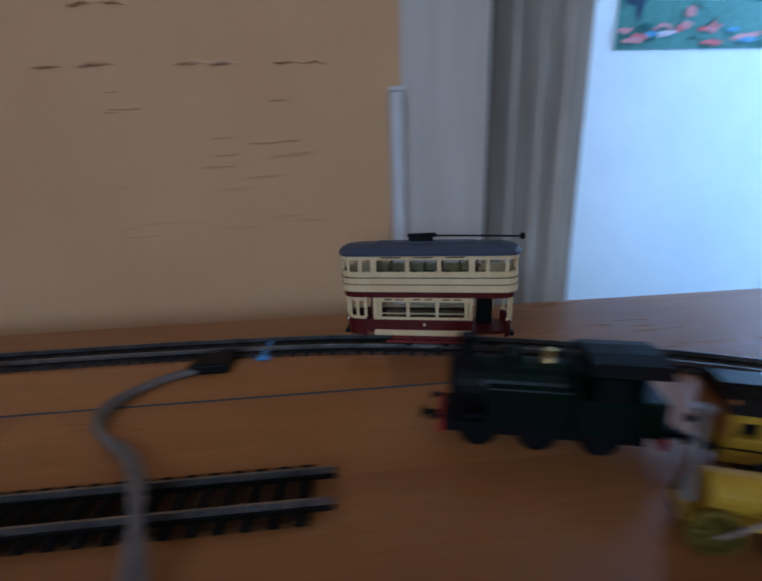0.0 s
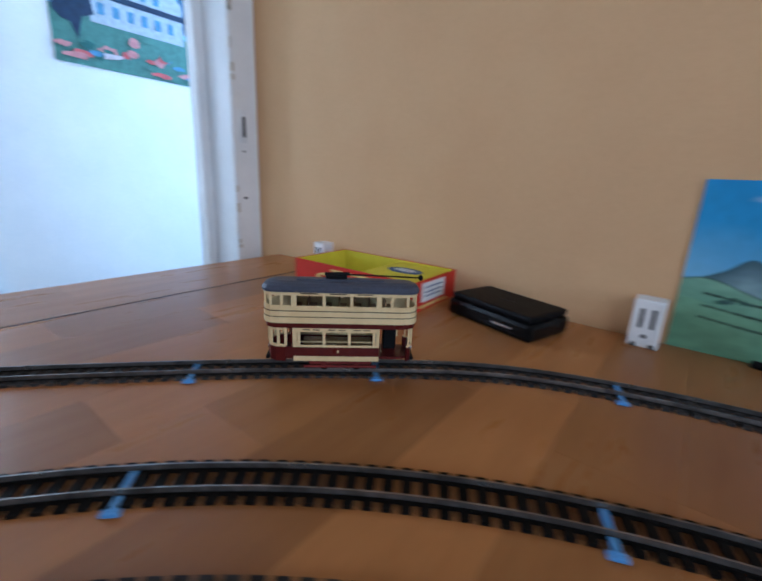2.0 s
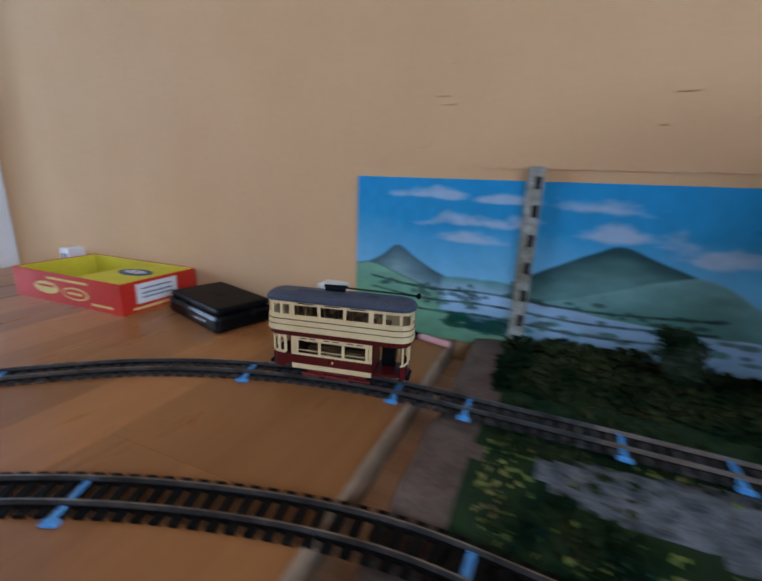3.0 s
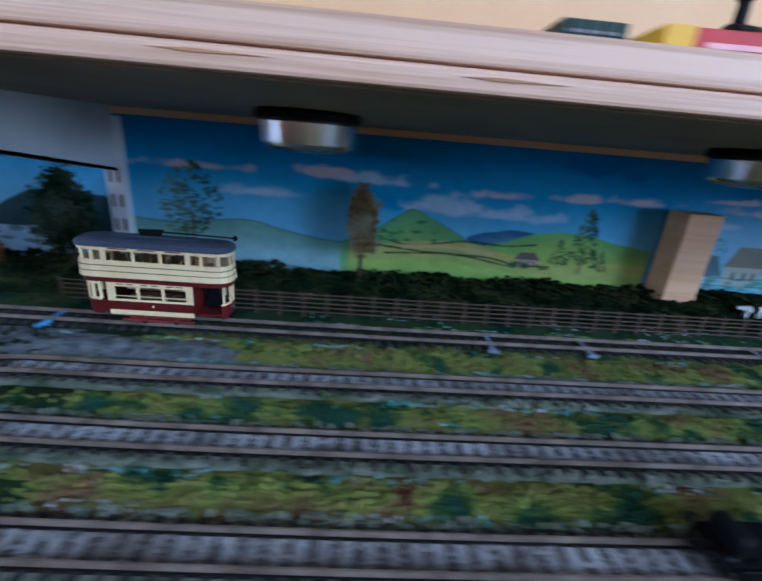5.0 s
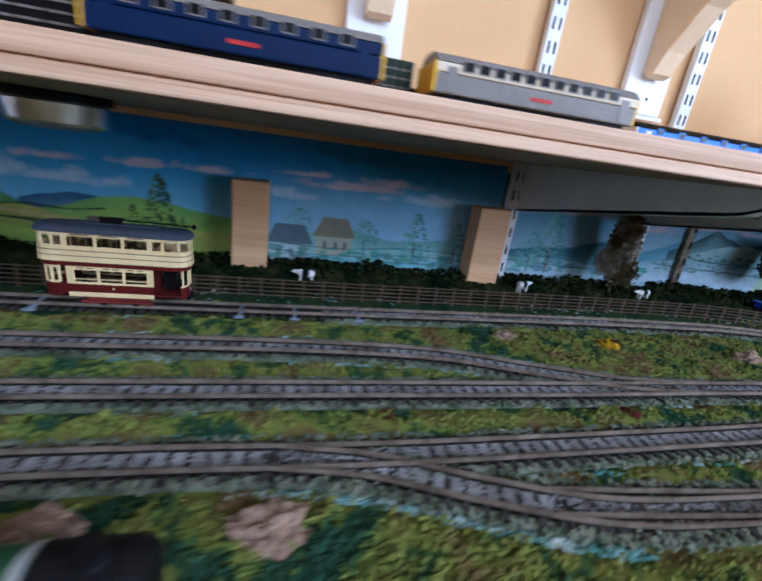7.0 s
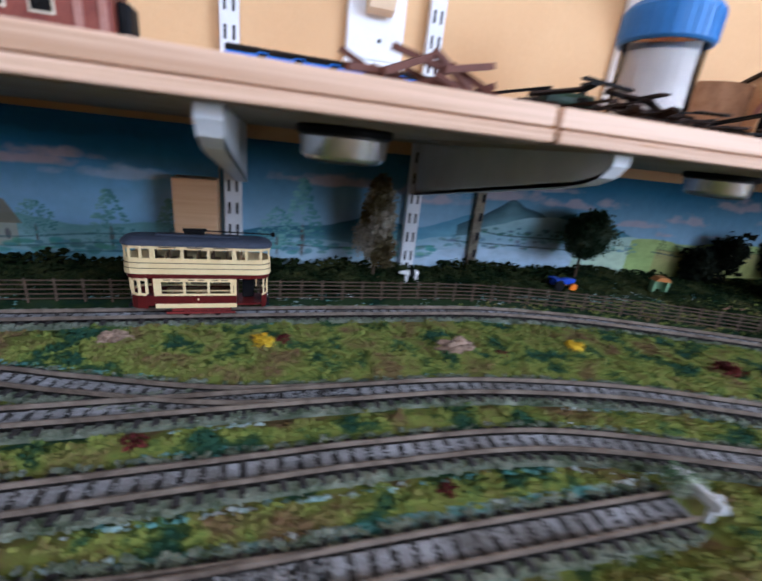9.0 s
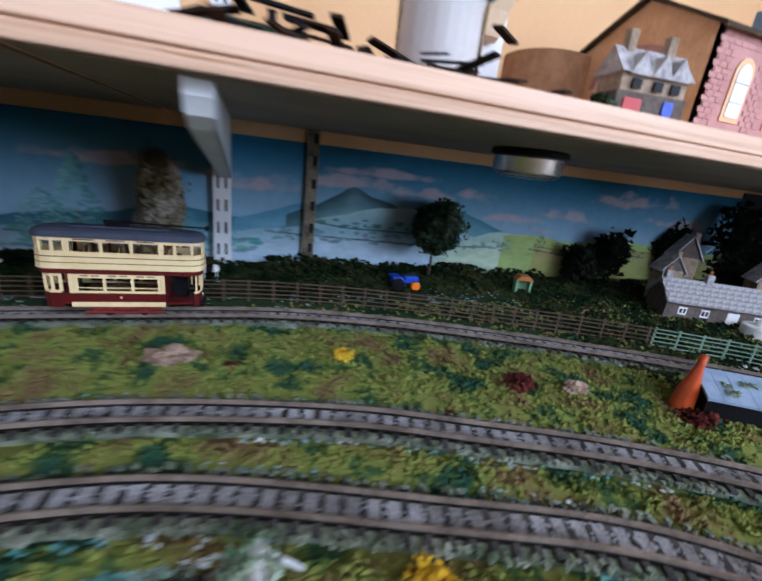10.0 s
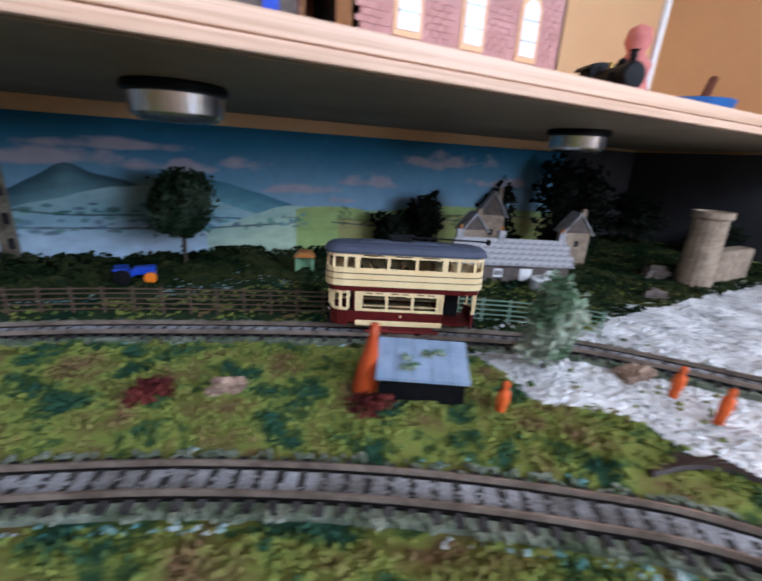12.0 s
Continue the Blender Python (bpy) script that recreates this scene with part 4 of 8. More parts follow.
for sy in (-1, 1):
    for x, w in ((-0.0465, 0.0011), (-0.0372, 0.0021), (-0.0135, 0.0012), (0.0082, 0.0012), (0.0300, 0.0020), (0.0405, 0.0012), (0.0535, 0.0011), (-0.0555, 0.0010)):
        y = 0.0141 if abs(x) < 0.05 else 0.0118
        part("upper_pillar", B(x - w, x + w, sy * y - 0.0007, sy * y + 0.0007, 0.0455, 0.0540), CREAM, tram)
    for x0, x1 in ((-0.0350, -0.0148), (-0.0122, 0.0069), (0.0095, 0.0280)):
        part("upper_pane", B(x0, x1, sy * 0.0138 - 0.0002, sy * 0.0138 + 0.0002, 0.0462, 0.0535), GLASS, tram)
        part("upper_vent", B(x0 + 0.003, x1 - 0.003, sy * 0.0147 - 0.0002, sy * 0.0147 + 0.0002, 0.0544, 0.0550), LINING, tram)
for sx in (-1, 1):
    for y in (-0.005, 0.005):
        part("end_pillar", B(sx * 0.0608 - 0.0008, sx * 0.0608 + 0.0008, y - 0.0008, y + 0.0008, 0.0455, 0.0540), CREAM, tram)
for k in range(7):
    x = -0.040 + k * 0.0125
    for sy in (-1, 1):
        s = part("upper_seat", B(x, x + 0.0065, sy * 0.0072 - 0.0042, sy * 0.0072 + 0.0042, 0.0325, 0.0425), SEAT, tram)
        part("seat_back", B(x, x + 0.0012, sy * 0.0072 - 0.0042, sy * 0.0072 + 0.0042, 0.0425, 0.0492), SEAT, s)
roof = bmesh.new()
rings = []
for inset, z in ((-0.0012, 0.0556), (-0.0014, 0.0572), (0.0004, 0.0592), (0.0035, 0.0606), (0.0075, 0.0614)):
    rings.append([roof.verts.new((x, y, z)) for x, y in tram_outline(HL, HW, NOSE, 9, inset)])
for a, b in zip(rings, rings[1:]):
    for i in range(len(a)):
        roof.faces.new((a[i], a[(i + 1) % len(a)], b[(i + 1) % len(a)], b[i]))
roof.faces.new(rings[0][::-1])
roof.faces.new(rings[-1])
part("roof", roof, TRAM_ROOF, tram, "blue-grey domed tram roof", smooth=False)
part("roof_plank", B(-0.036, 0.034, -0.0045, 0.0045, 0.0612, 0.0622, bevel=0.0004), TRAM_ROOF, tram)
mast = part("trolley_base", B(-0.013, 0.004, -0.002, 0.002, 0.0620, 0.0648, bevel=0.0006), BLACK, tram)
part("trolley_spring", T([(-0.014, 0, 0.0652), (0.006, 0, 0.0656)], 0.0012, 8), BLACK, mast)
part("trolley_pole", T([(-0.008, 0, 0.0652), (0.03, 0, 0.0648), (0.063, 0, 0.0642)], 0.00055, 8), BLACK, mast)
part("trolley_head", L([(0.0008, -0.0012), (0.0019, -0.0008), (0.0012, 0), (0.0019, 0.0008), (0.0008, 0.0012)], 14, Matrix.Translation((0.0645, 0, 0.0642)), "y"), BLACK, mast)

for c in tram.children_recursive:
    c.data.transform(Matrix.Diagonal((0.95, 0.95, 1.165, 1)))

# ---- backdrop on the long wall: three hand-painted sheets ----
PAINT = bpy.data.materials.new("hand_painted_card")
PAINT.use_nodes = True
pn = PAINT.node_tree
pp = pn.nodes["Principled BSDF"]
pa = pn.nodes.new("ShaderNodeVertexColor")
pa.layer_name = "paint"
pn.links.new(pa.outputs["Color"], pp.inputs["Base Color"])
pp.inputs["Roughness"].default_value, pp.inputs["Specular IOR Level"].default_value = 0.75, 0.15
pz = node(pn, "ShaderNodeTexNoise", Scale=350.0, Detail=3.0)
pb = node(pn, "ShaderNodeBump", Strength=0.15, Distance=0.0006)
pn.links.new(pz.outputs["Fac"], pb.inputs["Height"])
pn.links.new(pb.outputs[0], pp.inputs["Normal"])


def lattice(x, z, seed):
    """Smooth value noise between 0 and 1."""
    tab = np.random.RandomState(seed).rand(64, 64)
    i, k = np.floor(x).astype(int), np.floor(z).astype(int)
    u, v = x - i, z - k
    u, v = u * u * (3 - 2 * u), v * v * (3 - 2 * v)
    i0, i1, k0, k1 = i % 64, (i + 1) % 64, k % 64, (k + 1) % 64
    return (tab[i0, k0] * (1 - u) + tab[i1, k0] * u) * (1 - v) + (tab[i0, k1] * (1 - u) + tab[i1, k1] * u) * v


class Canvas:
    """A painted card: colours laid on a fine grid, stroke over stroke."""

    def __init__(self, x0, x1, z1, step=0.00125):
        self.x0, self.x1, self.z1 = x0, x1, z1
        self.nx, self.nz = int((x1 - x0) / step), int(z1 / step)
        self.X, self.Z = np.meshgrid(np.linspace(x0, x1, self.nx), np.linspace(0.0, z1, self.nz), indexing="ij")
        self.C = np.zeros((self.nx, self.nz, 3))
        self.seed = int(abs(x0) * 100)

    def fbm(self, fx, fz):
        self.seed += 7
        n = sum(lattice(self.X * fx * 2 ** o + 9, self.Z * fz * 2 ** o + 5, self.seed + o) * 0.5 ** o for o in range(4))
        return n / 1.875

    def lay(self, mask, tone):
        m = np.clip(mask, 0, 1)[..., None]
        self.C = self.C * (1 - m) + np.asarray(tone) * m

    def sky(self, stops):
        z = self.Z / self.z1 + 0.16 * (self.fbm(9, 22) - 0.5)
        self.C = np.stack([np.interp(z, [p for p, _ in stops], [c[k] for _, c in stops]) for k in range(3)], -1)

    def cloud(self, x, z, w, h, tone=(0.62, 0.56, 0.62), strength=0.9):
        """A flat-bottomed cloud with a puffed top."""
        d = np.where(self.Z > z, (self.Z - z) / h, (z - self.Z) / (h * 0.45))
        r = np.sqrt(((self.X - x) / w) ** 2 + d ** 2) + 1.9 * (self.fbm(40, 75) - 0.5)
        self.lay(np.clip((1.0 - r) * 1.7, 0, 1) * strength, tone)

    def hill(self, pts, top, foot, depth=0.03, soft=0.0012, base=0.0, edge=None):
        """Ground below a skyline, from one tone at the crest to another lower down, with brushed streaks."""
        line = Path(pts, 0.004).xy
        o = np.argsort(line[:, 0])
        crest = np.interp(self.X, line[o, 0], line[o, 1]) + 0.0016 * (lattice(self.X * 70, self.X * 0, self.seed + 3) - 0.5)
        inside = (self.X >= pts[0][0]) & (self.X <= pts[-1][0]) & (self.Z >= base)
        m = np.clip((crest - self.Z) / soft + 0.5, 0, 1) * inside
        u = np.clip((crest - self.Z) / depth + 0.55 * (self.fbm(30, 90) - 0.5), 0, 1)[..., None]
        tone = np.asarray(top) * (1 - u) + np.asarray(foot) * u
        self.lay(m, tone * (0.82 + 0.36 * self.fbm(60, 160))[..., None])
        if edge is not None:
            self.lay(np.clip(1 - np.abs(crest - self.Z) / 0.0013, 0, 1) * inside * 0.75, edge)

    def stroke(self, pts, width, tone, strength=0.9):
        """A thin brushed line."""
        line = Path(pts, 0.003).xy
        o = np.argsort(line[:, 0])
        zz = np.interp(self.X, line[o, 0], line[o, 1])
        inside = (self.X >= line[:, 0].min()) & (self.X <= line[:, 0].max())
        self.lay(np.clip(1.6 - np.abs(self.Z - zz) / width, 0, 1) * inside * strength * (0.5 + self.fbm(80, 80)), tone)

    def dab(self, x, z, rx, rz, tone, strength=0.85):
        a = max(0, int((x - 2 * rx - self.x0) / (self.x1 - self.x0) * self.nx))
        b = min(self.nx, int((x + 2 * rx - self.x0) / (self.x1 - self.x0) * self.nx) + 2)
        if a >= b:
            return
        r = np.sqrt(((self.X[a:b] - x) / rx) ** 2 + ((self.Z[a:b] - z) / rz) ** 2)
        m = (np.clip((1.15 - r) * 3, 0, 1) * strength)[..., None]
        self.C[a:b] = self.C[a:b] * (1 - m) + np.asarray(tone) * m

    def tree(self, x, z0, h, w, dark, light, seed, fir=True):
        r = random.Random(seed)
        self.dab(x, z0 + h * 0.2, w * 0.07, h * 0.22, (0.10, 0.07, 0.05), 0.8)
        for k in range(150):
            u = r.random()
            half = w * ((1 - u) * 0.9 + 0.12 if fir else math.sin(math.pi * (0.12 + 0.8 * u)))
            dx = r.uniform(-1, 1)
            t = min(1, max(0, 0.5 - 0.5 * dx + r.uniform(-0.35, 0.35)))
            tone = [dark[i] * (1 - t) + light[i] * t for i in range(3)]
            self.dab(x + dx * half, z0 + h * (0.14 + 0.86 * u) - abs(dx) * h * 0.05, h * r.uniform(0.02, 0.05), h * r.uniform(0.012, 0.026), tone, 0.75)

    def bushes(self, x0, x1, z, spread, count, tone, seed, size=0.004):
        r = random.Random(seed)
        for k in range(count):
            q = r.uniform(0.6, 1.5)
            self.dab(r.uniform(x0, x1), z + r.uniform(-spread, spread), size * q, size * 0.4 * r.uniform(0.6, 1.4), [c * r.uniform(0.7, 1.3) for c in tone], 0.75)

    def house(self, x, z, w, h, wall_tone, roof_tone):
        inside = (np.abs(self.X - x) < w) & (self.Z > z) & (self.Z < z + h * 0.55)
        self.lay(inside * 0.9, wall_tone)
        rz = (self.Z - z - h * 0.5) / (h * 0.5)
        self.lay(((np.abs(self.X - x) < w * (1.18 - 0.5 * rz)) & (rz > 0) & (rz < 1)) * 0.9, roof_tone)
        for k in (-0.5, 0.1, 0.6):
            self.dab(x + k * w, z + h * 0.27, w * 0.11, h * 0.12, (0.10, 0.10, 0.12), 0.8)

    def finish(self):
        me = bpy.data.meshes.new("backdrop")
        n, k = self.nx, self.nz
        front = np.stack([self.X.ravel(), np.full(n * k, -0.0035), self.Z.ravel()], -1)
        back = [(x, y, z) for z in (0.0, self.z1) for y in (-0.0033, -0.0005) for x in (self.x0, self.x1)]
        a = (np.arange(n - 1)[:, None] * k + np.arange(k - 1)[None]).ravel()
        quads = np.stack([a, a + k, a + k + 1, a + 1], -1).tolist()
        o = n * k
        quads += [[o + i for i in f] for f in ((0, 2, 3, 1), (4, 5, 7, 6), (0, 1, 5, 4), (2, 6, 7, 3), (0, 4, 6, 2), (1, 3, 7, 5))]
        me.from_pydata(front.tolist() + back, [], quads)
        grain = (0.90 + 0.2 * self.fbm(120, 120))[..., None]
        tone = np.clip(np.concatenate([(self.C * grain).reshape(-1, 3), np.full((8, 3), 0.45)]), 0, 0.9)
        at = me.color_attributes.new("paint", "FLOAT_COLOR", "POINT")
        at.data.foreach_set("color", np.c_[tone, np.ones(len(tone))].astype(np.float32).ravel())
        me.materials.append(PAINT)
        return tagged(new("backdrop", me), "hand-painted landscape backdrop sheet of sky and hills", "backdrop", kind="structure")


DEEP, MID, PALE, PINKISH = (0.018, 0.13, 0.36), (0.065, 0.32, 0.62), (0.30, 0.56, 0.76), (0.60, 0.50, 0.56)
LINE_INK, FIR, FIR_LIT, TEAL_DARK, TEAL_LIT = (0.02, 0.035, 0.03), (0.012, 0.045, 0.025), (0.10, 0.17, 0.07), (0.05, 0.20, 0.21), (0.20, 0.42, 0.40)
WATER, SNOWY = (0.40, 0.58, 0.78), (0.38, 0.50, 0.60)

cv = Canvas(-0.2, 0.31, 0.167)
cv.sky([(0.0, PALE), (0.45, (0.22, 0.50, 0.74)), (0.75, MID), (1.0, (0.055, 0.30, 0.62))])
for x, z, w, h in ((-0.13, 0.15, 0.05, 0.008), (-0.06, 0.125, 0.06, 0.010), (-0.09, 0.108, 0.045, 0.008), (-0.045, 0.148, 0.03, 0.006), (0.03, 0.145, 0.05, 0.012), (0.05, 0.122, 0.04, 0.012), (0.13, 0.108, 0.05, 0.014), (0.28, 0.14, 0.03, 0.008)):
    cv.cloud(x, z, w, h, (0.50, 0.58, 0.70), 0.75)
cv.cloud(0.225, 0.134, 0.07, 0.014, DEEP, 0.9)
cv.cloud(0.19, 0.150, 0.05, 0.010, (0.04, 0.22, 0.46), 0.7)
cv.hill([(-0.185, 0.074), (-0.168, 0.084), (-0.151, 0.096), (-0.132, 0.086), (-0.108, 0.073), (-0.085, 0.062)], (0.07, 0.13, 0.16), (0.25, 0.38, 0.42), 0.024, edge=(0.03, 0.06, 0.08))
cv.hill([(-0.10, 0.068), (-0.05, 0.070), (0.0, 0.064), (0.05, 0.05)], (0.14, 0.30, 0.30), WATER, 0.02)
cv.hill([(-0.03, 0.07), (-0.005, 0.084), (0.03, 0.102), (0.055, 0.114), (0.078, 0.107), (0.097, 0.100), (0.115, 0.094)], (0.03, 0.075, 0.085), (0.14, 0.27, 0.26), 0.03, edge=(0.015, 0.04, 0.05))
cv.hill([(0.0, 0.055), (0.04, 0.068), (0.09, 0.086), (0.124, 0.092), (0.154, 0.078), (0.19, 0.055), (0.22, 0.04)], (0.20, 0.36, 0.36), (0.13, 0.27, 0.24), 0.03)
cv.hill([(0.17, 0.06), (0.21, 0.082), (0.25, 0.088), (0.309, 0.082)], (0.025, 0.06, 0.075), (0.03, 0.07, 0.07), 0.05)
cv.hill([(-0.2, 0.073), (-0.175, 0.074), (-0.14, 0.062), (-0.10, 0.050), (-0.06, 0.040), (0.0, 0.035)], (0.22, 0.40, 0.28), (0.16, 0.33, 0.22), 0.03, edge=LINE_INK)
cv.hill([(-0.10, 0.052), (-0.06, 0.056), (0.0, 0.054), (0.06, 0.048), (0.14, 0.044), (0.24, 0.046), (0.309, 0.040)], WATER, (0.30, 0.46, 0.62), 0.03)
cv.hill([(-0.2, 0.055), (-0.15, 0.044), (-0.10, 0.032), (-0.05, 0.022), (0.0, 0.016)], (0.20, 0.38, 0.24), (0.15, 0.30, 0.18), 0.03)
for z in (0.060, 0.048, 0.036):
    cv.stroke([(-0.18, z), (-0.12, z - 0.006), (-0.05, z - 0.004), (0.04, z - 0.008), (0.14, z - 0.002)], 0.0010, LINE_INK)
cv.bushes(-0.17, 0.15, 0.054, 0.006, 40, (0.03, 0.07, 0.06), 3, 0.0045)
cv.bushes(-0.10, 0.30, 0.034, 0.010, 55, (0.07, 0.16, 0.13), 4, 0.006)
cv.bushes(-0.09, -0.02, 0.022, 0.008, 60, (0.012, 0.06, 0.045), 5, 0.007)
for x, h in ((-0.115, 0.026), (-0.10, 0.02), (-0.07, 0.03), (-0.065, 0.024)):
    cv.tree(x, 0.034, h, 0.007, (0.03, 0.06, 0.06), (0.08, 0.15, 0.13), int(h * 999), False)
cv.finish()

cv = Canvas(0.3115, 1.2695, 0.1675)
# sky darkens upwards: the shelf's shade is mixed into the paint
cv.sky([(0.0, PALE), (0.42, (0.20, 0.50, 0.76)), (0.66, MID), (0.86, (0.03, 0.20, 0.48)), (1.0, (0.022, 0.15, 0.36))])
cv.lay(np.clip((cv.X - 0.90) / 0.12, 0, 1) * np.clip((0.135 - cv.Z) / 0.05, 0, 1) * 0.75, (0.30, 0.52, 0.72))
cv.cloud(0.60, 0.098, 0.03, 0.02, (0.03, 0.24, 0.56), 0.8)
for x, z, w, h in ((0.40, 0.122, 0.06, 0.008), (0.46, 0.100, 0.05, 0.010), (0.53, 0.124, 0.045, 0.008), (0.585, 0.120, 0.05, 0.010), (0.66, 0.096, 0.06, 0.016), (0.725, 0.114, 0.035, 0.008), (0.74, 0.092, 0.07, 0.012), (0.824, 0.116, 0.030, 0.008), (0.89, 0.118, 0.04, 0.007),
                   (1.01, 0.126, 0.04, 0.006), (1.06, 0.116, 0.06, 0.009), (1.12, 0.124, 0.05, 0.007), (1.18, 0.108, 0.06, 0.010), (0.98, 0.10, 0.05, 0.010)):
    cv.cloud(x, z, w, h, PINKISH if h < 0.0095 else (0.46, 0.60, 0.76), 0.85)
cv.cloud(0.84, 0.150, 0.06, 0.020, DEEP, 0.9)
cv.cloud(0.55, 0.150, 0.08, 0.014, (0.02, 0.14, 0.34), 0.8)
cv.cloud(1.10, 0.152, 0.14, 0.014, (0.025, 0.14, 0.32), 0.7)
cv.hill([(0.312, 0.066), (0.36, 0.060), (0.44, 0.068), (0.50, 0.056), (0.58, 0.045)], (0.18, 0.36, 0.30), (0.28, 0.46, 0.50), 0.03, edge=(0.04, 0.08, 0.07))
cv.hill([(0.695, 0.066), (0.72, 0.073), (0.75, 0.077), (0.79, 0.074), (0.82, 0.066)], (0.03, 0.10, 0.24), (0.10, 0.22, 0.34), 0.012)
cv.hill([(0.55, 0.050), (0.583, 0.064), (0.61, 0.083), (0.631, 0.093), (0.66, 0.080), (0.696, 0.062), (0.73, 0.052)], (0.14, 0.36, 0.16), (0.22, 0.42, 0.13), 0.03, edge=(0.05, 0.15, 0.08))
cv.hill([(0.69, 0.050), (0.73, 0.060), (0.784, 0.076), (0.83, 0.077), (0.87, 0.070), (0.92, 0.062)], (0.19, 0.42, 0.13), (0.30, 0.46, 0.10), 0.02)
cv.hill([(0.56, 0.045), (0.62, 0.055), (0.69, 0.060), (0.74, 0.050), (0.80, 0.040), (0.86, 0.044), (0.92, 0.042)], (0.42, 0.44, 0.12), (0.27, 0.42, 0.09), 0.035)
cv.hill([(0.56, 0.030), (0.65, 0.034), (0.72, 0.030), (0.80, 0.022), (0.92, 0.024)], (0.34, 0.48, 0.10), (0.22, 0.38, 0.08), 0.02)
for pts in (((0.585, 0.062), (0.63, 0.052), (0.69, 0.060), (0.72, 0.058)), ((0.59, 0.050), (0.65, 0.045), (0.72, 0.043), (0.76, 0.036), (0.80, 0.036)), ((0.60, 0.041), (0.68, 0.044), (0.75, 0.034)), ((0.70, 0.062), (0.74, 0.058), (0.78, 0.062))):
    cv.stroke(pts, 0.0009, LINE_INK)
cv.stroke([(0.62, 0.0495), (0.67, 0.0525), (0.73, 0.047)], 0.0022, (0.55, 0.46, 0.22), 0.8)
cv.bushes(0.59, 0.66, 0.068, 0.012, 20, (0.05, 0.15, 0.06), 8, 0.004)
cv.house(0.771, 0.036, 0.013, 0.016, (0.40, 0.30, 0.26), (0.12, 0.08, 0.10))
cv.bushes(0.75, 0.80, 0.036, 0.003, 22, (0.05, 0.09, 0.04), 9, 0.004)
cv.tree(0.837, 0.030, 0.078, 0.026, FIR, FIR_LIT, 3)
cv.tree(0.808, 0.036, 0.034, 0.013, FIR, FIR_LIT, 4)
cv.tree(0.862, 0.030, 0.030, 0.010, FIR, FIR_LIT, 14)
cv.tree(0.385, 0.042, 0.086, 0.034, FIR, (0.13, 0.20, 0.10), 5, False)
cv.tree(0.378, 0.042, 0.060, 0.030, FIR, (0.13, 0.20, 0.10), 6, False)
cv.hill([(0.93, 0.042), (0.99, 0.050), (1.06, 0.062), (1.13, 0.052), (1.2, 0.058), (1.268, 0.048)], (0.18, 0.40, 0.42), (0.30, 0.54, 0.60), 0.03)
cv.hill([(0.93, 0.020), (1.02, 0.026), (1.1, 0.020), (1.2, 0.028), (1.268, 0.022)], (0.20, 0.48, 0.58), (0.34, 0.60, 0.68), 0.02)
cv.tree(1.155, 0.026, 0.068, 0.030, TEAL_DARK, TEAL_LIT, 7)
cv.tree(1.085, 0.032, 0.046, 0.020, TEAL_DARK, TEAL_LIT, 8, False)
cv.tree(0.998, 0.050, 0.036, 0.018, TEAL_DARK, TEAL_LIT, 9, False)
cv.tree(1.215, 0.026, 0.060, 0.024, TEAL_DARK, TEAL_LIT, 10)
cv.house(0.988, 0.012, 0.026, 0.052, (0.46, 0.58, 0.66), (0.10, 0.15, 0.19))
cv.house(1.045, 0.026, 0.024, 0.050, (0.42, 0.44, 0.36), (0.22, 0.20, 0.14))
cv.bushes(0.94, 1.26, 0.028, 0.007, 90, (0.09, 0.27, 0.27), 11, 0.006)
for z in (0.020, 0.030, 0.040):
    cv.stroke([(0.95, z), (1.05, z - 0.004), (1.15, z + 0.003), (1.26, z)], 0.0008, (0.05, 0.14, 0.16), 0.7)
cv.finish()

cv = Canvas(1.2705, 2.41, 0.1595)
# tones lowered overall for the dimmer end, shelf shade painted along the top
cv.sky([(0.0, (0.27, 0.44, 0.58)), (0.45, (0.23, 0.38, 0.51)), (0.70, (0.12, 0.27, 0.40)), (0.9, (0.035, 0.16, 0.28)), (1.0, (0.02, 0.11, 0.20))])
for x, z, w, h in ((1.40, 0.118, 0.06, 0.010), (1.53, 0.104, 0.07, 0.014), (1.645, 0.118, 0.07, 0.012), (1.70, 0.132, 0.06, 0.008), (1.75, 0.112, 0.06, 0.010), (1.83, 0.118, 0.035, 0.014), (1.90, 0.088, 0.06, 0.008), (2.015, 0.098, 0.042, 0.014), (1.975, 0.074, 0.035, 0.008), (2.08, 0.076, 0.035, 0.008), (2.13, 0.128, 0.09, 0.016), (2.25, 0.10, 0.08, 0.012)):
    cv.cloud(x, z, w, h, (0.42, 0.36, 0.40), 0.8)
cv.hill([(1.271, 0.05), (1.33, 0.060), (1.40, 0.066), (1.45, 0.078), (1.50, 0.070), (1.58, 0.064)], (0.04, 0.14, 0.20), (0.16, 0.34, 0.40), 0.03)
cv.hill([(1.52, 0.066), (1.57, 0.080), (1.60, 0.090), (1.63, 0.086)], (0.08, 0.24, 0.36), (0.20, 0.40, 0.50), 0.03)
cv.hill([(1.58, 0.074), (1.613, 0.087), (1.64, 0.101), (1.663, 0.113), (1.685, 0.104), (1.712, 0.097), (1.735, 0.088)], (0.035, 0.085, 0.11), (0.16, 0.30, 0.34), 0.030, edge=(0.015, 0.04, 0.06))
cv.hill([(1.72, 0.085), (1.77, 0.099), (1.808, 0.098), (1.85, 0.086), (1.909, 0.066), (1.96, 0.05)], (0.06, 0.18, 0.24), (0.16, 0.34, 0.40), 0.028)
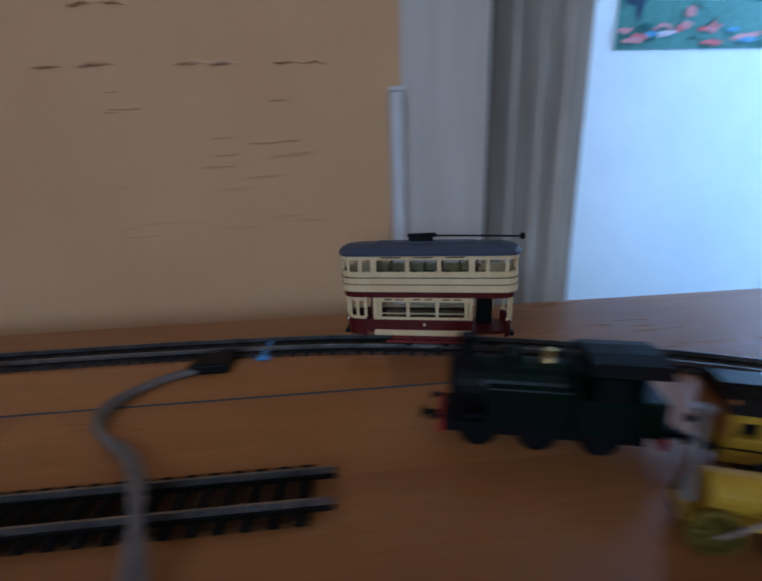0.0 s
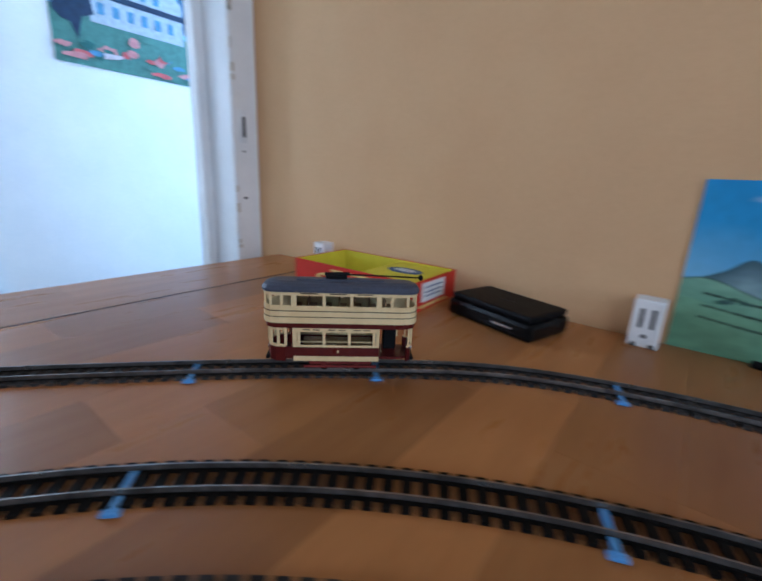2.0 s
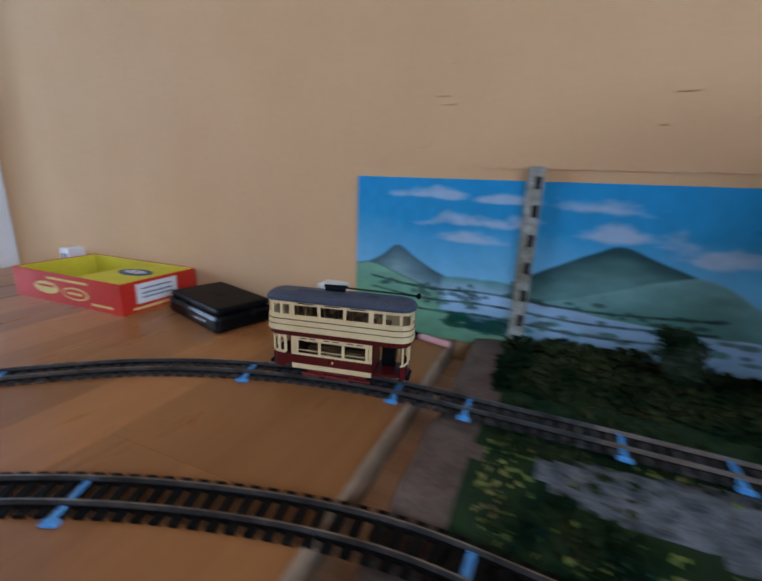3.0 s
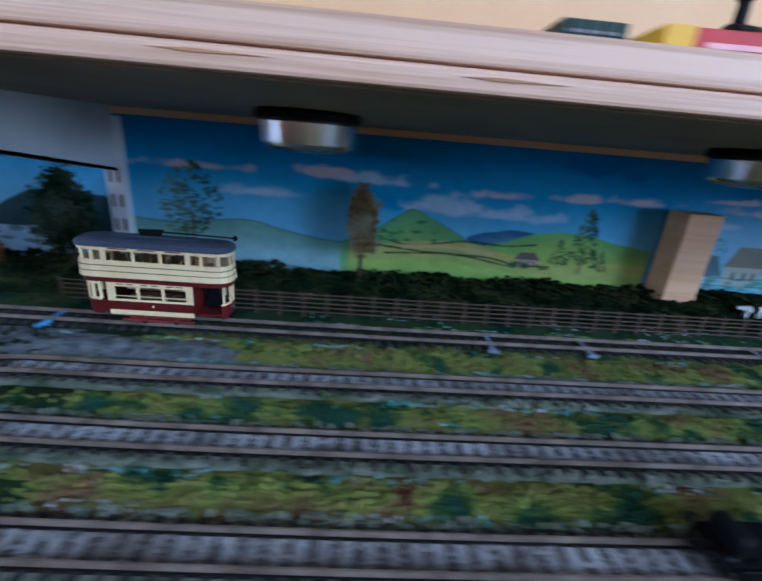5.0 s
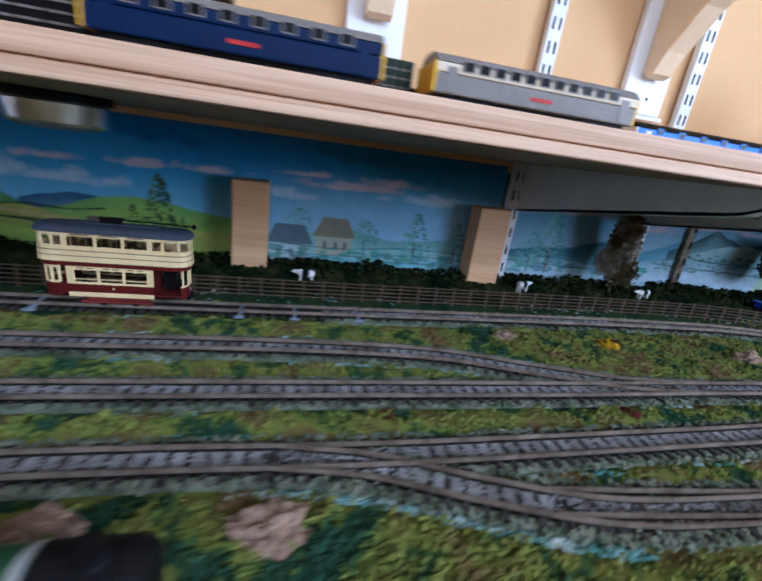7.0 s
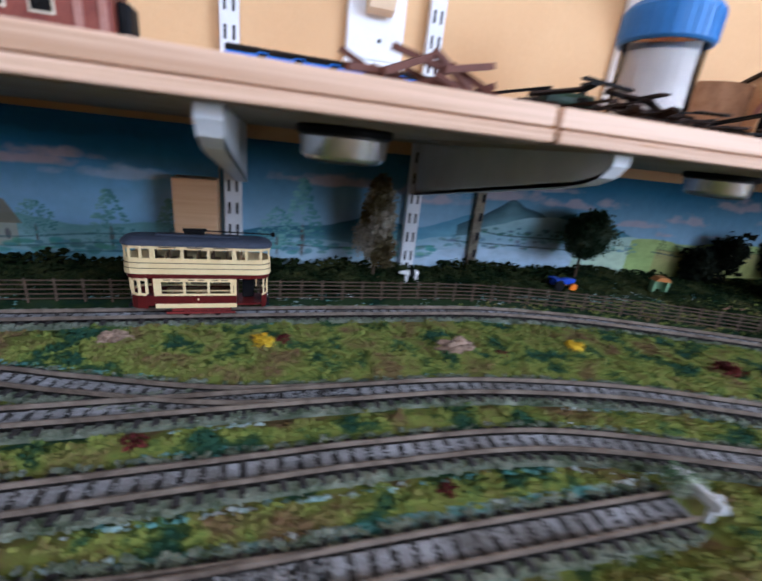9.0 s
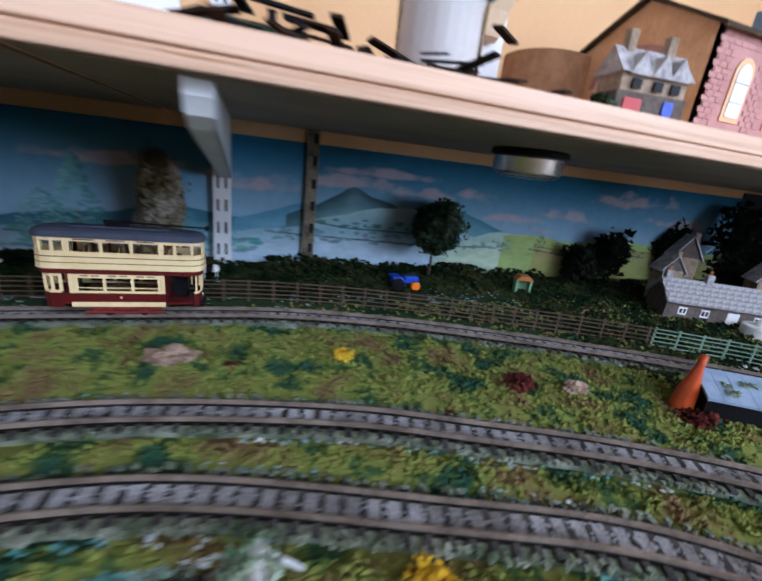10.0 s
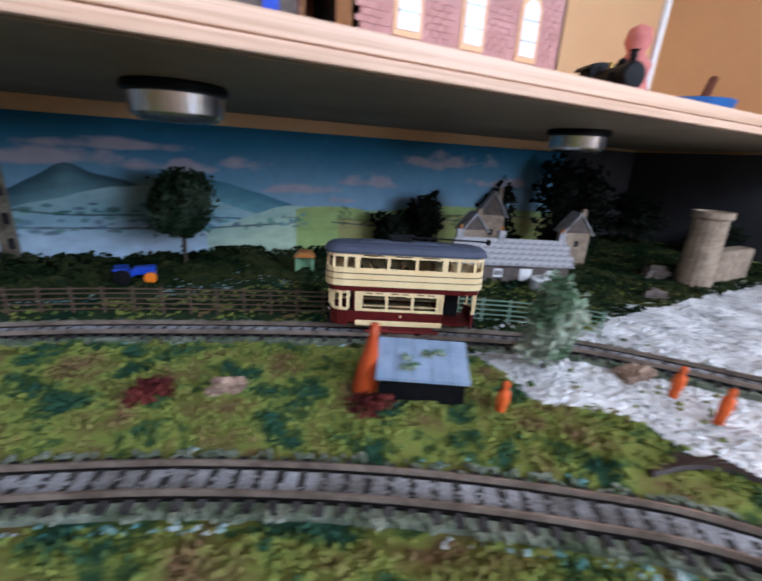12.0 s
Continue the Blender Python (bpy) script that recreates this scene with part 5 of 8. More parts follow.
cv.hill([(1.60, 0.066), (1.65, 0.079), (1.70, 0.090), (1.75, 0.092), (1.79, 0.082), (1.84, 0.062), (1.88, 0.05)], (0.30, 0.46, 0.50), (0.20, 0.38, 0.42), 0.035)
cv.hill([(1.271, 0.042), (1.36, 0.046), (1.46, 0.044), (1.58, 0.058), (1.66, 0.062), (1.74, 0.056), (1.82, 0.058), (1.91, 0.044)], (0.26, 0.44, 0.54), SNOWY, 0.03)
cv.hill([(1.54, 0.036), (1.64, 0.042), (1.74, 0.034), (1.84, 0.042), (1.93, 0.036)], SNOWY, (0.42, 0.58, 0.72), 0.03)
cv.hill([(1.79, 0.040), (1.85, 0.060), (1.895, 0.070), (1.93, 0.062), (2.0, 0.050)], (0.36, 0.52, 0.46), (0.42, 0.54, 0.40), 0.03)
cv.hill([(1.90, 0.064), (1.925, 0.068), (1.97, 0.066), (2.03, 0.060), (2.12, 0.066), (2.25, 0.06), (2.409, 0.05)], (0.34, 0.44, 0.16), (0.30, 0.40, 0.14), 0.03)
cv.hill([(1.96, 0.050), (2.04, 0.046), (2.12, 0.052), (2.25, 0.048), (2.409, 0.04)], (0.36, 0.32, 0.13), (0.28, 0.30, 0.10), 0.03, edge=LINE_INK)
for pts in (((1.95, 0.046), (2.02, 0.040), (2.10, 0.046), (2.2, 0.040)), ((2.0, 0.058), (2.06, 0.052), (2.14, 0.056)), ((1.60, 0.070), (1.66, 0.062), (1.74, 0.060), (1.83, 0.054)), ((1.56, 0.052), (1.66, 0.048), (1.78, 0.044), (1.88, 0.046)), ((1.30, 0.040), (1.42, 0.036), (1.55, 0.042))):
    cv.stroke(pts, 0.0009, (0.04, 0.08, 0.09))
cv.bushes(1.62, 1.78, 0.068, 0.005, 26, (0.05, 0.12, 0.13), 21, 0.0045)
cv.bushes(1.56, 1.92, 0.050, 0.008, 70, (0.12, 0.24, 0.26), 22, 0.005)
cv.bushes(1.28, 1.55, 0.034, 0.010, 70, (0.09, 0.25, 0.26), 23, 0.006)
cv.tree(1.366, 0.024, 0.098, 0.036, TEAL_DARK, TEAL_LIT, 31)
cv.tree(1.335, 0.024, 0.060, 0.022, TEAL_DARK, TEAL_LIT, 32, False)
cv.tree(1.505, 0.028, 0.040, 0.018, TEAL_DARK, TEAL_LIT, 33, False)
cv.tree(1.968, 0.040, 0.028, 0.012, (0.03, 0.06, 0.03), (0.10, 0.14, 0.06), 34, False)
cv.bushes(2.0, 2.2, 0.044, 0.008, 40, (0.08, 0.11, 0.04), 35, 0.005)
cv.finish()

# ---- shelf, uprights, brackets and puck lamps ----
shelf = thing("shelf", pose(0, 0, 0), "long pale pine shelf board with laminated front edge", "shelf")
for x0, x1 in ((0.185, 1.452), (1.455, 2.618)):
    board = part("board", B(x0, x1, -0.3285, -0.002, 0.1757, 0.1915, bevel=0.0008), PINE, shelf)
    # underside skin darker than the pine, its shade put into the colour
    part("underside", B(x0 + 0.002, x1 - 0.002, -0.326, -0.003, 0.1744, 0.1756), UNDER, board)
    part("upper_lipping", B(x0, x1, -0.3320, -0.3287, 0.1820, 0.1917, bevel=0.0009), PINE_EDGE, board)
    part("lower_lipping", B(x0, x1, -0.3334, -0.3287, 0.1748, 0.1812, bevel=0.0012), PINE_EDGE, board)
    r = random.Random(int(x0 * 100))
    for k in range(5):
        x = r.uniform(x0 + 0.02, x1 - 0.08)
        z = r.uniform(0.178, 0.182)
        part("split", upright([(x, z), (x + 0.01, z - 0.0005), (x + 0.03, z), (x + 0.01, z + 0.0005)], -0.3338, -0.3325), PINE_DARK, board)


def slotted_upright(x, z0, z1, w=0.0095, label="white enamelled twin-slot shelf upright"):
    root = thing("shelf_upright", pose(x, 0, 0), label, "shelf upright", "shelf uprights")
    ch = part("channel", B(-w, w, -0.0135, -0.004, z0, z1, bevel=0.0008), STEEL_WHITE, root)
    z = z0 + 0.012
    while z < z1 - 0.02:
        for sx in (-1, 1):
            part("slot", B(sx * 0.0042 - 0.0013, sx * 0.0042 + 0.0013, -0.0141, -0.0132, z, z + 0.013), SLOT, ch)
        z += 0.0254
    part("screw", L([(0.0028, 0.0132), (0.0022, 0.0142), (0.0001, 0.0146)], 12, Matrix.Translation((0, 0, z0 + 0.006)) @ Matrix.Rotation(math.pi, 4, "Z"), "y"), SLOT, ch)
    return root


slotted_upright(0.313, 0.012, 0.165)
slotted_upright(1.285, 0.012, 0.46)
slotted_upright(1.508, 0.012, 0.46)
old = thing("old_upright", pose(-0.02, 0, 0), "old narrow metal strip with flaking paint and slots", "metal strip")
OLD = pbr("flaking_painted_metal", (0.42, 0.43, 0.40), (0.16, 0.14, 0.08), 0.6, scale=60, bump=0.3)
part("strip", B(-0.007, 0.007, -0.010, -0.004, 0.01, 0.180, bevel=0.0006), OLD, old)
for z in (0.03, 0.055, 0.082, 0.108, 0.135, 0.16):
    part("slot", B(0.0, 0.005, -0.0108, -0.0096, z, z + 0.011), SLOT, old)
old2 = copy_thing(old, pose(1.608, 0, 0))
tagged(old2, "dark metal strip standing before the backdrop")
OLD_DARK = pbr("dark_brown_metal", (0.07, 0.055, 0.04), (0.25, 0.22, 0.16), 0.7, scale=50, bump=0.3)
for c in old2.children:
    if c.name.startswith("strip"):
        c.data = c.data.copy()
        c.data.materials[0] = OLD_DARK


def bracket(x):
    root = thing("shelf_bracket", pose(x, 0, 0), "white tapered steel shelf bracket", "shelf bracket", "shelf brackets")
    web = part("web", P([(-0.0015, -0.0035), (0.0015, -0.0035), (0.0015, 0.0035), (-0.0015, 0.0035)], 0, 0.0001), STEEL_WHITE, root)
    bm = bmesh.new()
    prof = [(-0.014, 0.112), (-0.014, 0.1742), (-0.318, 0.1742), (-0.318, 0.168), (-0.312, 0.161), (-0.300, 0.156), (-0.280, 0.152)]
    for sx in (-0.005, 0.005):
        prism(bm, prof, sx - 0.0008, sx + 0.0008, Matrix(((0, 0, 1, 0), (1, 0, 0, 0), (0, 1, 0, 0), (0, 0, 0, 1))))
    web.data = mesh_of(bm, "web", STEEL_WHITE)
    bm = bmesh.new()
    prism(bm, [(-0.014, 0.112), (-0.014, 0.115), (-0.2805, 0.155), (-0.280, 0.152)], -0.0058, 0.0058, Matrix(((0, 0, 1, 0), (1, 0, 0, 0), (0, 1, 0, 0), (0, 0, 0, 1))))
    prism(bm, [(-0.2805, 0.1545), (-0.280, 0.152), (-0.300, 0.156), (-0.312, 0.161), (-0.3185, 0.168), (-0.3185, 0.1742), (-0.3165, 0.1742), (-0.3165, 0.169), (-0.311, 0.163), (-0.299, 0.1582)], -0.0058, 0.0058, Matrix(((0, 0, 1, 0), (1, 0, 0, 0), (0, 1, 0, 0), (0, 0, 0, 1))))
    part("lower_flange", bm, STEEL_WHITE, root)
    return root


for x in (0.313, 1.295, 1.512):
    bracket(x)


def puck_lamp(x, y):
    root = thing("puck_lamp", pose(x, y, 0.1744), "round silver stick-on cabinet lamp, switched off", "lamp", "shelf lamps")
    part("base", L([(0.0315, -0.0001), (0.0325, -0.002), (0.0325, -0.005), (0.030, -0.006)][::-1], 40), BLACK, root)
    part("body", L([(0.0295, -0.0055), (0.0300, -0.007), (0.0285, -0.0185), (0.0265, -0.0205)][::-1], 40), SILVER, root, smooth=False)
    part("lens", L([(0.0262, -0.0203), (0.024, -0.0222), (0.012, -0.0235), (0.0001, -0.0238)][::-1], 32), pane_material("lamp_lens"), root, smooth=True)
    return root


for x, y in ((0.535, -0.185), (0.832, -0.19), (1.37, -0.225), (1.762, -0.20), (2.155, -0.21)):
    puck_lamp(x, y)

for x0, x1, z1 in ((0.922, 0.962, 0.115), (1.226, 1.270, 0.114)):
    m = pose((x0 + x1) / 2, -0.024, 0.0)
    p = solid("wood_block", B(-(x1 - x0) / 2, (x1 - x0) / 2, -0.016, 0.016, 0.004, z1, bevel=0.0012), PINE, "upright pine batten block before the backdrop", "wood block", "batten blocks", m=m)

# ---- on the table ----
ORANGE = pbr("orange_plastic", (0.80, 0.22, 0.01), (0.72, 0.18, 0.008), 0.4, scale=40, bump=0.03)
ORANGE_DARK = pbr("dark_orange_print", (0.50, 0.10, 0.01), rough=0.5, bump=0)
YELLOW = pbr("yellow_coach_plastic", (0.50, 0.31, 0.02), (0.40, 0.235, 0.015), 0.4, scale=40, bump=0.04)
TAN = pbr("tan_end_panel", (0.42, 0.17, 0.04), (0.33, 0.12, 0.03), 0.5, scale=40, bump=0.05)
DKGREEN = pbr("dark_loco_green", (0.004, 0.010, 0.006), (0.003, 0.007, 0.004), 0.35, scale=40, bump=0.04, spec=0.12)
BRASS = pbr("brass", (0.70, 0.52, 0.18), (0.5, 0.35, 0.12), 0.3, metal=0.8, scale=60, bump=0.03)
REDP = pbr("red_plastic", (0.42, 0.03, 0.025), (0.33, 0.02, 0.02), 0.4, scale=50, bump=0.03)


def wheels(root, xs, r, gauge=0.0083, mat_=None, spokes=False):
    for x in xs:
        for sy in (-1, 1):
            w = part("wheel", L([(r * 0.8, -0.0012), (r, -0.0012), (r, 0.0012), (r * 0.8, 0.0012), (r * 0.8, -0.0012)], 22, Matrix.Translation((x, sy * gauge, r)), "y"), mat_ or BLACK, root)
            part("hub", L([(0.0001, -0.001), (r * (0.25 if spokes else 0.8), -0.001), (r * (0.25 if spokes else 0.8), 0.001), (0.0001, 0.001)], 14, Matrix.Translation((x, sy * gauge, r)), "y"), mat_ or BLACK, w)
            if spokes:
                bm = bmesh.new()
                for k in range(8):
                    box(bm, r * 0.2, r * 0.85, -0.0006, 0.0006, -0.0006, 0.0006, m=Matrix.Translation((x, sy * gauge, r)) @ Matrix.Rotation(k * math.pi / 4, 4, "Y"))
                part("spoke_set", bm, mat_ or BLACK, w)


def coupling(root, x, z=0.009):
    s = 1 if x > 0 else -1
    bm = B(min(x, x + s * 0.009), max(x, x + s * 0.009), -0.001, 0.001, z - 0.001, z + 0.001)
    box(bm, x + s * 0.009 - 0.001, x + s * 0.009 + 0.001, -0.004, 0.004, z - 0.001, z + 0.001)
    part("coupling", bm, BLACK, root)
    for sy in (-1, 1):
        part("buffer", L([(0.0012, 0), (0.0012, 0.004), (0.0024, 0.0042), (0.0022, 0.0052)], 12, Matrix.Translation((x, sy * 0.0095, z + 0.004)) @ Matrix.Rotation(0 if s > 0 else math.pi, 4, "Z"), "x"), BLACK, root)


wagon = thing("open_wagon", pose(-0.566, -0.599, 0, 0, 0, 63), "bright orange open model wagon, empty", "wagon")
wheels(wagon, (-0.018, 0.018), 0.0062)
part("underframe", B(-0.034, 0.034, -0.010, 0.010, 0.007, 0.0125), BLACK, wagon)
body = part("wagon_floor", B(-0.0355, 0.0355, -0.0155, 0.0155, 0.0125, 0.0145), ORANGE, wagon)
for sy in (-1, 1):
    part("wagon_side", B(-0.0355, 0.0355, sy * 0.0150 - 0.0007, sy * 0.0150 + 0.0007, 0.0125, 0.0350, bevel=0.0003), ORANGE, wagon)
    for sx in (-1, 1):
        part("axle_guard", B(sx * 0.018 - 0.004, sx * 0.018 + 0.004, sy * 0.0105 - 0.0007, sy * 0.0105 + 0.0007, 0.003, 0.0125), BLACK, wagon)
    # faded lettering arch
    pts = [(0.024 * math.cos(a), 0.022 + 0.008 * math.sin(a)) for a in np.linspace(0.15, math.pi - 0.15, 15)]
    pts += [(0.021 * math.cos(a), 0.0205 + 0.007 * math.sin(a)) for a in np.linspace(math.pi - 0.15, 0.15, 15)]
    y = sy * 0.0159
    part("printed_arch", upright(pts, y - 0.0002, y + 0.0002), ORANGE_DARK, wagon)
    for z in (0.018, 0.0215):
        part("print_bar", B(-0.007, 0.007, y - 0.0002, y + 0.0002, z, z + 0.002), ORANGE_DARK, wagon)
for sx in (-1, 1):
    part("wagon_end", B(sx * 0.0348 - 0.0007, sx * 0.0348 + 0.0007, -0.0143, 0.0143, 0.0125, 0.0350), ORANGE, wagon)
    coupling(wagon, sx * 0.034, 0.0095)

coach = thing("vintage_coach", pose(-0.608, -0.679, 0, 0, 0, 68), "yellow vintage model railway coach with black roof", "coach")
wheels(coach, (-0.02, 0.02), 0.007)
part("solebar", B(-0.036, 0.036, -0.011, 0.011, 0.008, 0.0125), YELLOW, coach)
part("lower_panel", B(-0.036, 0.036, -0.0135, 0.0135, 0.0125, 0.0205, bevel=0.0006), YELLOW, coach)
for sy in (-1, 1):
    part("waist_line", B(-0.0362, 0.0362, sy * 0.0136 - 0.0003, sy * 0.0136 + 0.0003, 0.0155, 0.0162), BLACK, coach)
    for x in (-0.034, -0.024, -0.012, 0.0, 0.012, 0.024, 0.034):
        part("coach_pillar", B(x - (0.002 if x in (-0.024, 0.0, 0.024) else 0.0012), x + (0.002 if x in (-0.024, 0.0, 0.024) else 0.0012), sy * 0.0130 - 0.0006, sy * 0.0130 + 0.0006, 0.0205, 0.031), YELLOW, coach)
    part("top_rail", B(-0.036, 0.036, sy * 0.0130 - 0.0006, sy * 0.0130 + 0.0006, 0.0275, 0.031), YELLOW, coach)
for sx in (-1, 1):
    part("end_panel", B(sx * 0.0355 - 0.0007, sx * 0.0355 + 0.0007, -0.013, 0.013, 0.0205, 0.036), TAN, coach)
    coupling(coach, sx * 0.035, 0.0095)
part("interior", B(-0.034, 0.034, -0.010, 0.010, 0.0205, 0.026), BLACK, coach)
croof = part("coach_roof", upright([(-0.0145, 0.031), (0.0145, 0.031), (0.012, 0.0365), (0.006, 0.040), (-0.006, 0.040), (-0.012, 0.0365)], -0.037, 0.037), BLACK_GLOSS, coach)
croof.matrix_basis = Matrix.Rotation(math.pi / 2, 4, "Z")


def tank_engine(name, m, paint, label, length=0.085, dark=True):
    e = thing(name, m, label, "locomotive")
    wheels(e, (-0.026, 0.0, 0.026), 0.0085)
    h = length / 2
    part("frame", B(-h, h, -0.0115, 0.0115, 0.008, 0.0135), BLACK, e)
    part("boiler", L([(0.0115, -0.012), (0.0118, -0.01), (0.0118, h - 0.008), (0.0105, h - 0.006)], 24, Matrix.Translation((0, 0, 0.0285)), "x"), paint, e, smooth=False)
    part("smokebox", L([(0.0122, h - 0.018), (0.0122, h - 0.006), (0.010, h - 0.004), (0.0001, h - 0.003)], 24, Matrix.Translation((0, 0, 0.0285)), "x"), BLACK, e)
    for sy in (-1, 1):
        part("side_tank", B(-0.012, h - 0.020, sy * 0.0125 - 0.0025, sy * 0.0125 + 0.0025, 0.0135, 0.033, bevel=0.0008), paint, e)
        part("step", B(-0.03, -0.022, sy * 0.012 - 0.001, sy * 0.012 + 0.001, 0.004, 0.0135), BLACK, e)
        part("coupling_rod", B(-0.026, 0.026, sy * 0.0102 - 0.0004, sy * 0.0102 + 0.0004, 0.0075, 0.0092), RAIL, e)
    cab = part("cab", B(-h + 0.004, -0.013, -0.015, 0.015, 0.0135, 0.030), paint, e)
    part("cab_opening", B(-h + 0.010, -0.020, -0.0153, 0.0153, 0.030, 0.040), BLACK, cab)
    part("cab_front", B(-0.0145, -0.013, -0.015, 0.015, 0.030, 0.0425), paint, cab)
    part("cab_back", B(-h + 0.004, -h + 0.0055, -0.015, 0.015, 0.030, 0.0425), paint, cab)
    cab_roof = part("cab_roof", upright([(-0.0165, 0.0415), (0.0165, 0.0415), (0.013, 0.0455), (0.005, 0.047), (-0.005, 0.047), (-0.013, 0.0455)], -0.012, 0.018), BLACK, cab)
    cab_roof.matrix_basis = Matrix.Translation((-h + 0.013, 0, 0)) @ Matrix.Rotation(math.pi / 2, 4, "Z")
    part("bunker", B(-h - 0.006, -h + 0.004, -0.014, 0.014, 0.0135, 0.030, bevel=0.0008), paint, e)
    part("chimney", L([(0.0045, 0.039), (0.0035, 0.041), (0.0033, 0.049), (0.0045, 0.0505), (0.003, 0.051)], 16, Matrix.Translation((h - 0.012, 0, 0))), BLACK, e)
    part("steam_dome", L([(0.005, 0.039), (0.0045, 0.043), (0.003, 0.0455), (0.0001, 0.0465)], 16, Matrix.Translation((0.012, 0, 0))), paint, e)
    part("safety_valve", L([(0.003, 0.039), (0.0022, 0.042), (0.0025, 0.0455), (0.0001, 0.046)], 14, Matrix.Translation((-0.004, 0, 0))), BRASS, e)
    for sx in (-1, 1):
        part("buffer_beam", B(sx * h - 0.001 + (0 if sx > 0 else -0.006), sx * h + 0.001 + (0 if sx > 0 else -0.006), -0.0135, 0.0135, 0.008, 0.014), REDP, e)
        coupling(e, sx * h + (0 if sx > 0 else -0.006), 0.0095)
    return e


tank_engine("tank_engine", pose(-0.645, -0.776, 0, 0, 0, 254), DKGREEN, "dark green model tank engine with brass safety valve on the table")

GREYC = pbr("grey_cable", (0.20, 0.18, 0.165), (0.15, 0.13, 0.12), 0.5, scale=80, bump=0.1)
rocket = thing("early_locomotive", pose(-0.584, -0.735, 0, 0, 0, 250), "yellow early steam locomotive model with tall pale chimney", "locomotive")
OLIVE = pbr("olive_wheel_plastic", (0.16, 0.115, 0.015), (0.10, 0.07, 0.01), 0.5, scale=60, bump=0.05)
wheels(rocket, (0.013,), 0.0105, 0.0095, OLIVE, True)
wheels(rocket, (-0.014,), 0.006, 0.0095, BLACK, True)
part("boiler", L([(0.0080, -0.014), (0.0085, -0.013), (0.0085, 0.013), (0.0080, 0.014)], 22, Matrix.Translation((0.002, 0, 0.0235)), "x"), YELLOW, rocket)
part("firebox", B(-0.019, -0.012, -0.010, 0.010, 0.012, 0.035, bevel=0.001), BLACK, rocket)
part("frame", B(-0.024, 0.024, -0.008, 0.008, 0.0125, 0.0145), YELLOW, rocket)
part("chimney", T([(0.021, 0, 0.018), (0.021, 0, 0.030), (0.021, 0, 0.056)], [0.0030, 0.0019, 0.0017], 14), GREYC, rocket)
part("chimney_crown", L([(0.0019, 0.055), (0.0032, 0.0575), (0.0032, 0.059), (0.0019, 0.0585)], 14, Matrix.Translation((0.021, 0, 0))), GREYC, rocket)
for sy in (-1, 1):
    part("cylinder", T([(-0.020, sy * 0.0125, 0.031), (-0.008, sy * 0.0125, 0.025)], 0.0026, 10), BLACK, rocket)
    part("piston_rod", T([(-0.008, sy * 0.0125, 0.025), (0.013, sy * 0.0125, 0.0105)], 0.0008, 8), RAIL, rocket)
part("footplate", B(-0.034, -0.019, -0.009, 0.009, 0.012, 0.014), BLACK, rocket)
part("water_barrel", L([(0.0065, -0.008), (0.0075, 0), (0.0065, 0.008)], 16, Matrix.Translation((-0.028, 0, 0.021)), "y"), MAROON, rocket)
rocket.matrix_world = rocket.matrix_world @ Matrix.Diagonal((0.76, 0.76, 0.84, 1))

# power cable lying in a bend, with a plug near the outer track
cable = thing("power_cable", pose(0, 0, 0), "flat grey twin cable bent across the table to a black plug", "cable")
for off in (0.0, 0.0042):
    lead = Path([(-0.742 + off, -0.955), (-0.722, -0.985 + off), (-0.695, -0.998 + off), (-0.672, -0.985), (-0.650 - off, -0.962), (-0.62 - off, -0.943), (-0.585, -0.925 - off), (-0.56, -0.92 - off)])
    part("lead", T([(*lead.at(s)[:2], 0.0026 + 0.007 * math.exp(-((s - 0.17) / 0.03) ** 2)) for s in np.linspace(0, lead.length, 40)], 0.0021, 8), GREYC, cable)
part("plug", B(-0.753, -0.733, -0.966, -0.940, 0.0, 0.007, bevel=0.0015), BLACK, cable)

# open red toy box
RED = pbr("red_printed_card", (0.55, 0.035, 0.018), (0.48, 0.028, 0.014), 0.4, scale=30, fine=300, bump=0.03)
YELLOW_CARD = pbr("yellow_card", (0.66, 0.58, 0.03), (0.60, 0.50, 0.025), 0.6, scale=30, bump=0.03)
WHITE_CARD = pbr("white_card", (0.78, 0.78, 0.76), (0.7, 0.7, 0.68), 0.6, scale=30, bump=0.02)
CREAMP = pbr("cream_print", (0.80, 0.66, 0.22), rough=0.5, bump=0)
BLUEP = pbr("dark_blue_print", (0.03, 0.07, 0.20), rough=0.5, bump=0)
toybox = thing("toy_box", pose(-0.545, -0.067, 0, 0, 0, 1.5), "open red cardboard toy box with yellow inside", "box")
bx, by, bz = 0.101, 0.054, 0.038
part("box_base", B(-bx, bx, -by, by, 0.0, 0.0015), RED, toybox)
for n, a in (("front_side", (-bx, bx, -by, -by + 0.0012)), ("back_side", (-bx, bx, by - 0.0012, by)), ("left_end", (-bx, -bx + 0.0012, -by + 0.0014, by - 0.0014)), ("right_end", (bx - 0.0012, bx, -by + 0.0014, by - 0.0014))):
    part(n, B(*a, 0.0016, bz), RED, toybox)
    g = 0.0014
    i = dict(front_side=(-bx + g, bx - g, -by + g, -by + g + 0.001), back_side=(-bx + g, bx - g, by - g - 0.001, by - g), left_end=(-bx + g, -bx + g + 0.001, -by + 0.003, by - 0.003), right_end=(bx - g - 0.001, bx - g, -by + 0.003, by - 0.003))[n]
    part("yellow_lining", B(*i, 0.003, bz - 0.0006), YELLOW_CARD, toybox)
part("tray_floor", B(-bx + 0.003, bx - 0.003, -by + 0.003, by - 0.003, 0.0016, 0.006), YELLOW_CARD, toybox)
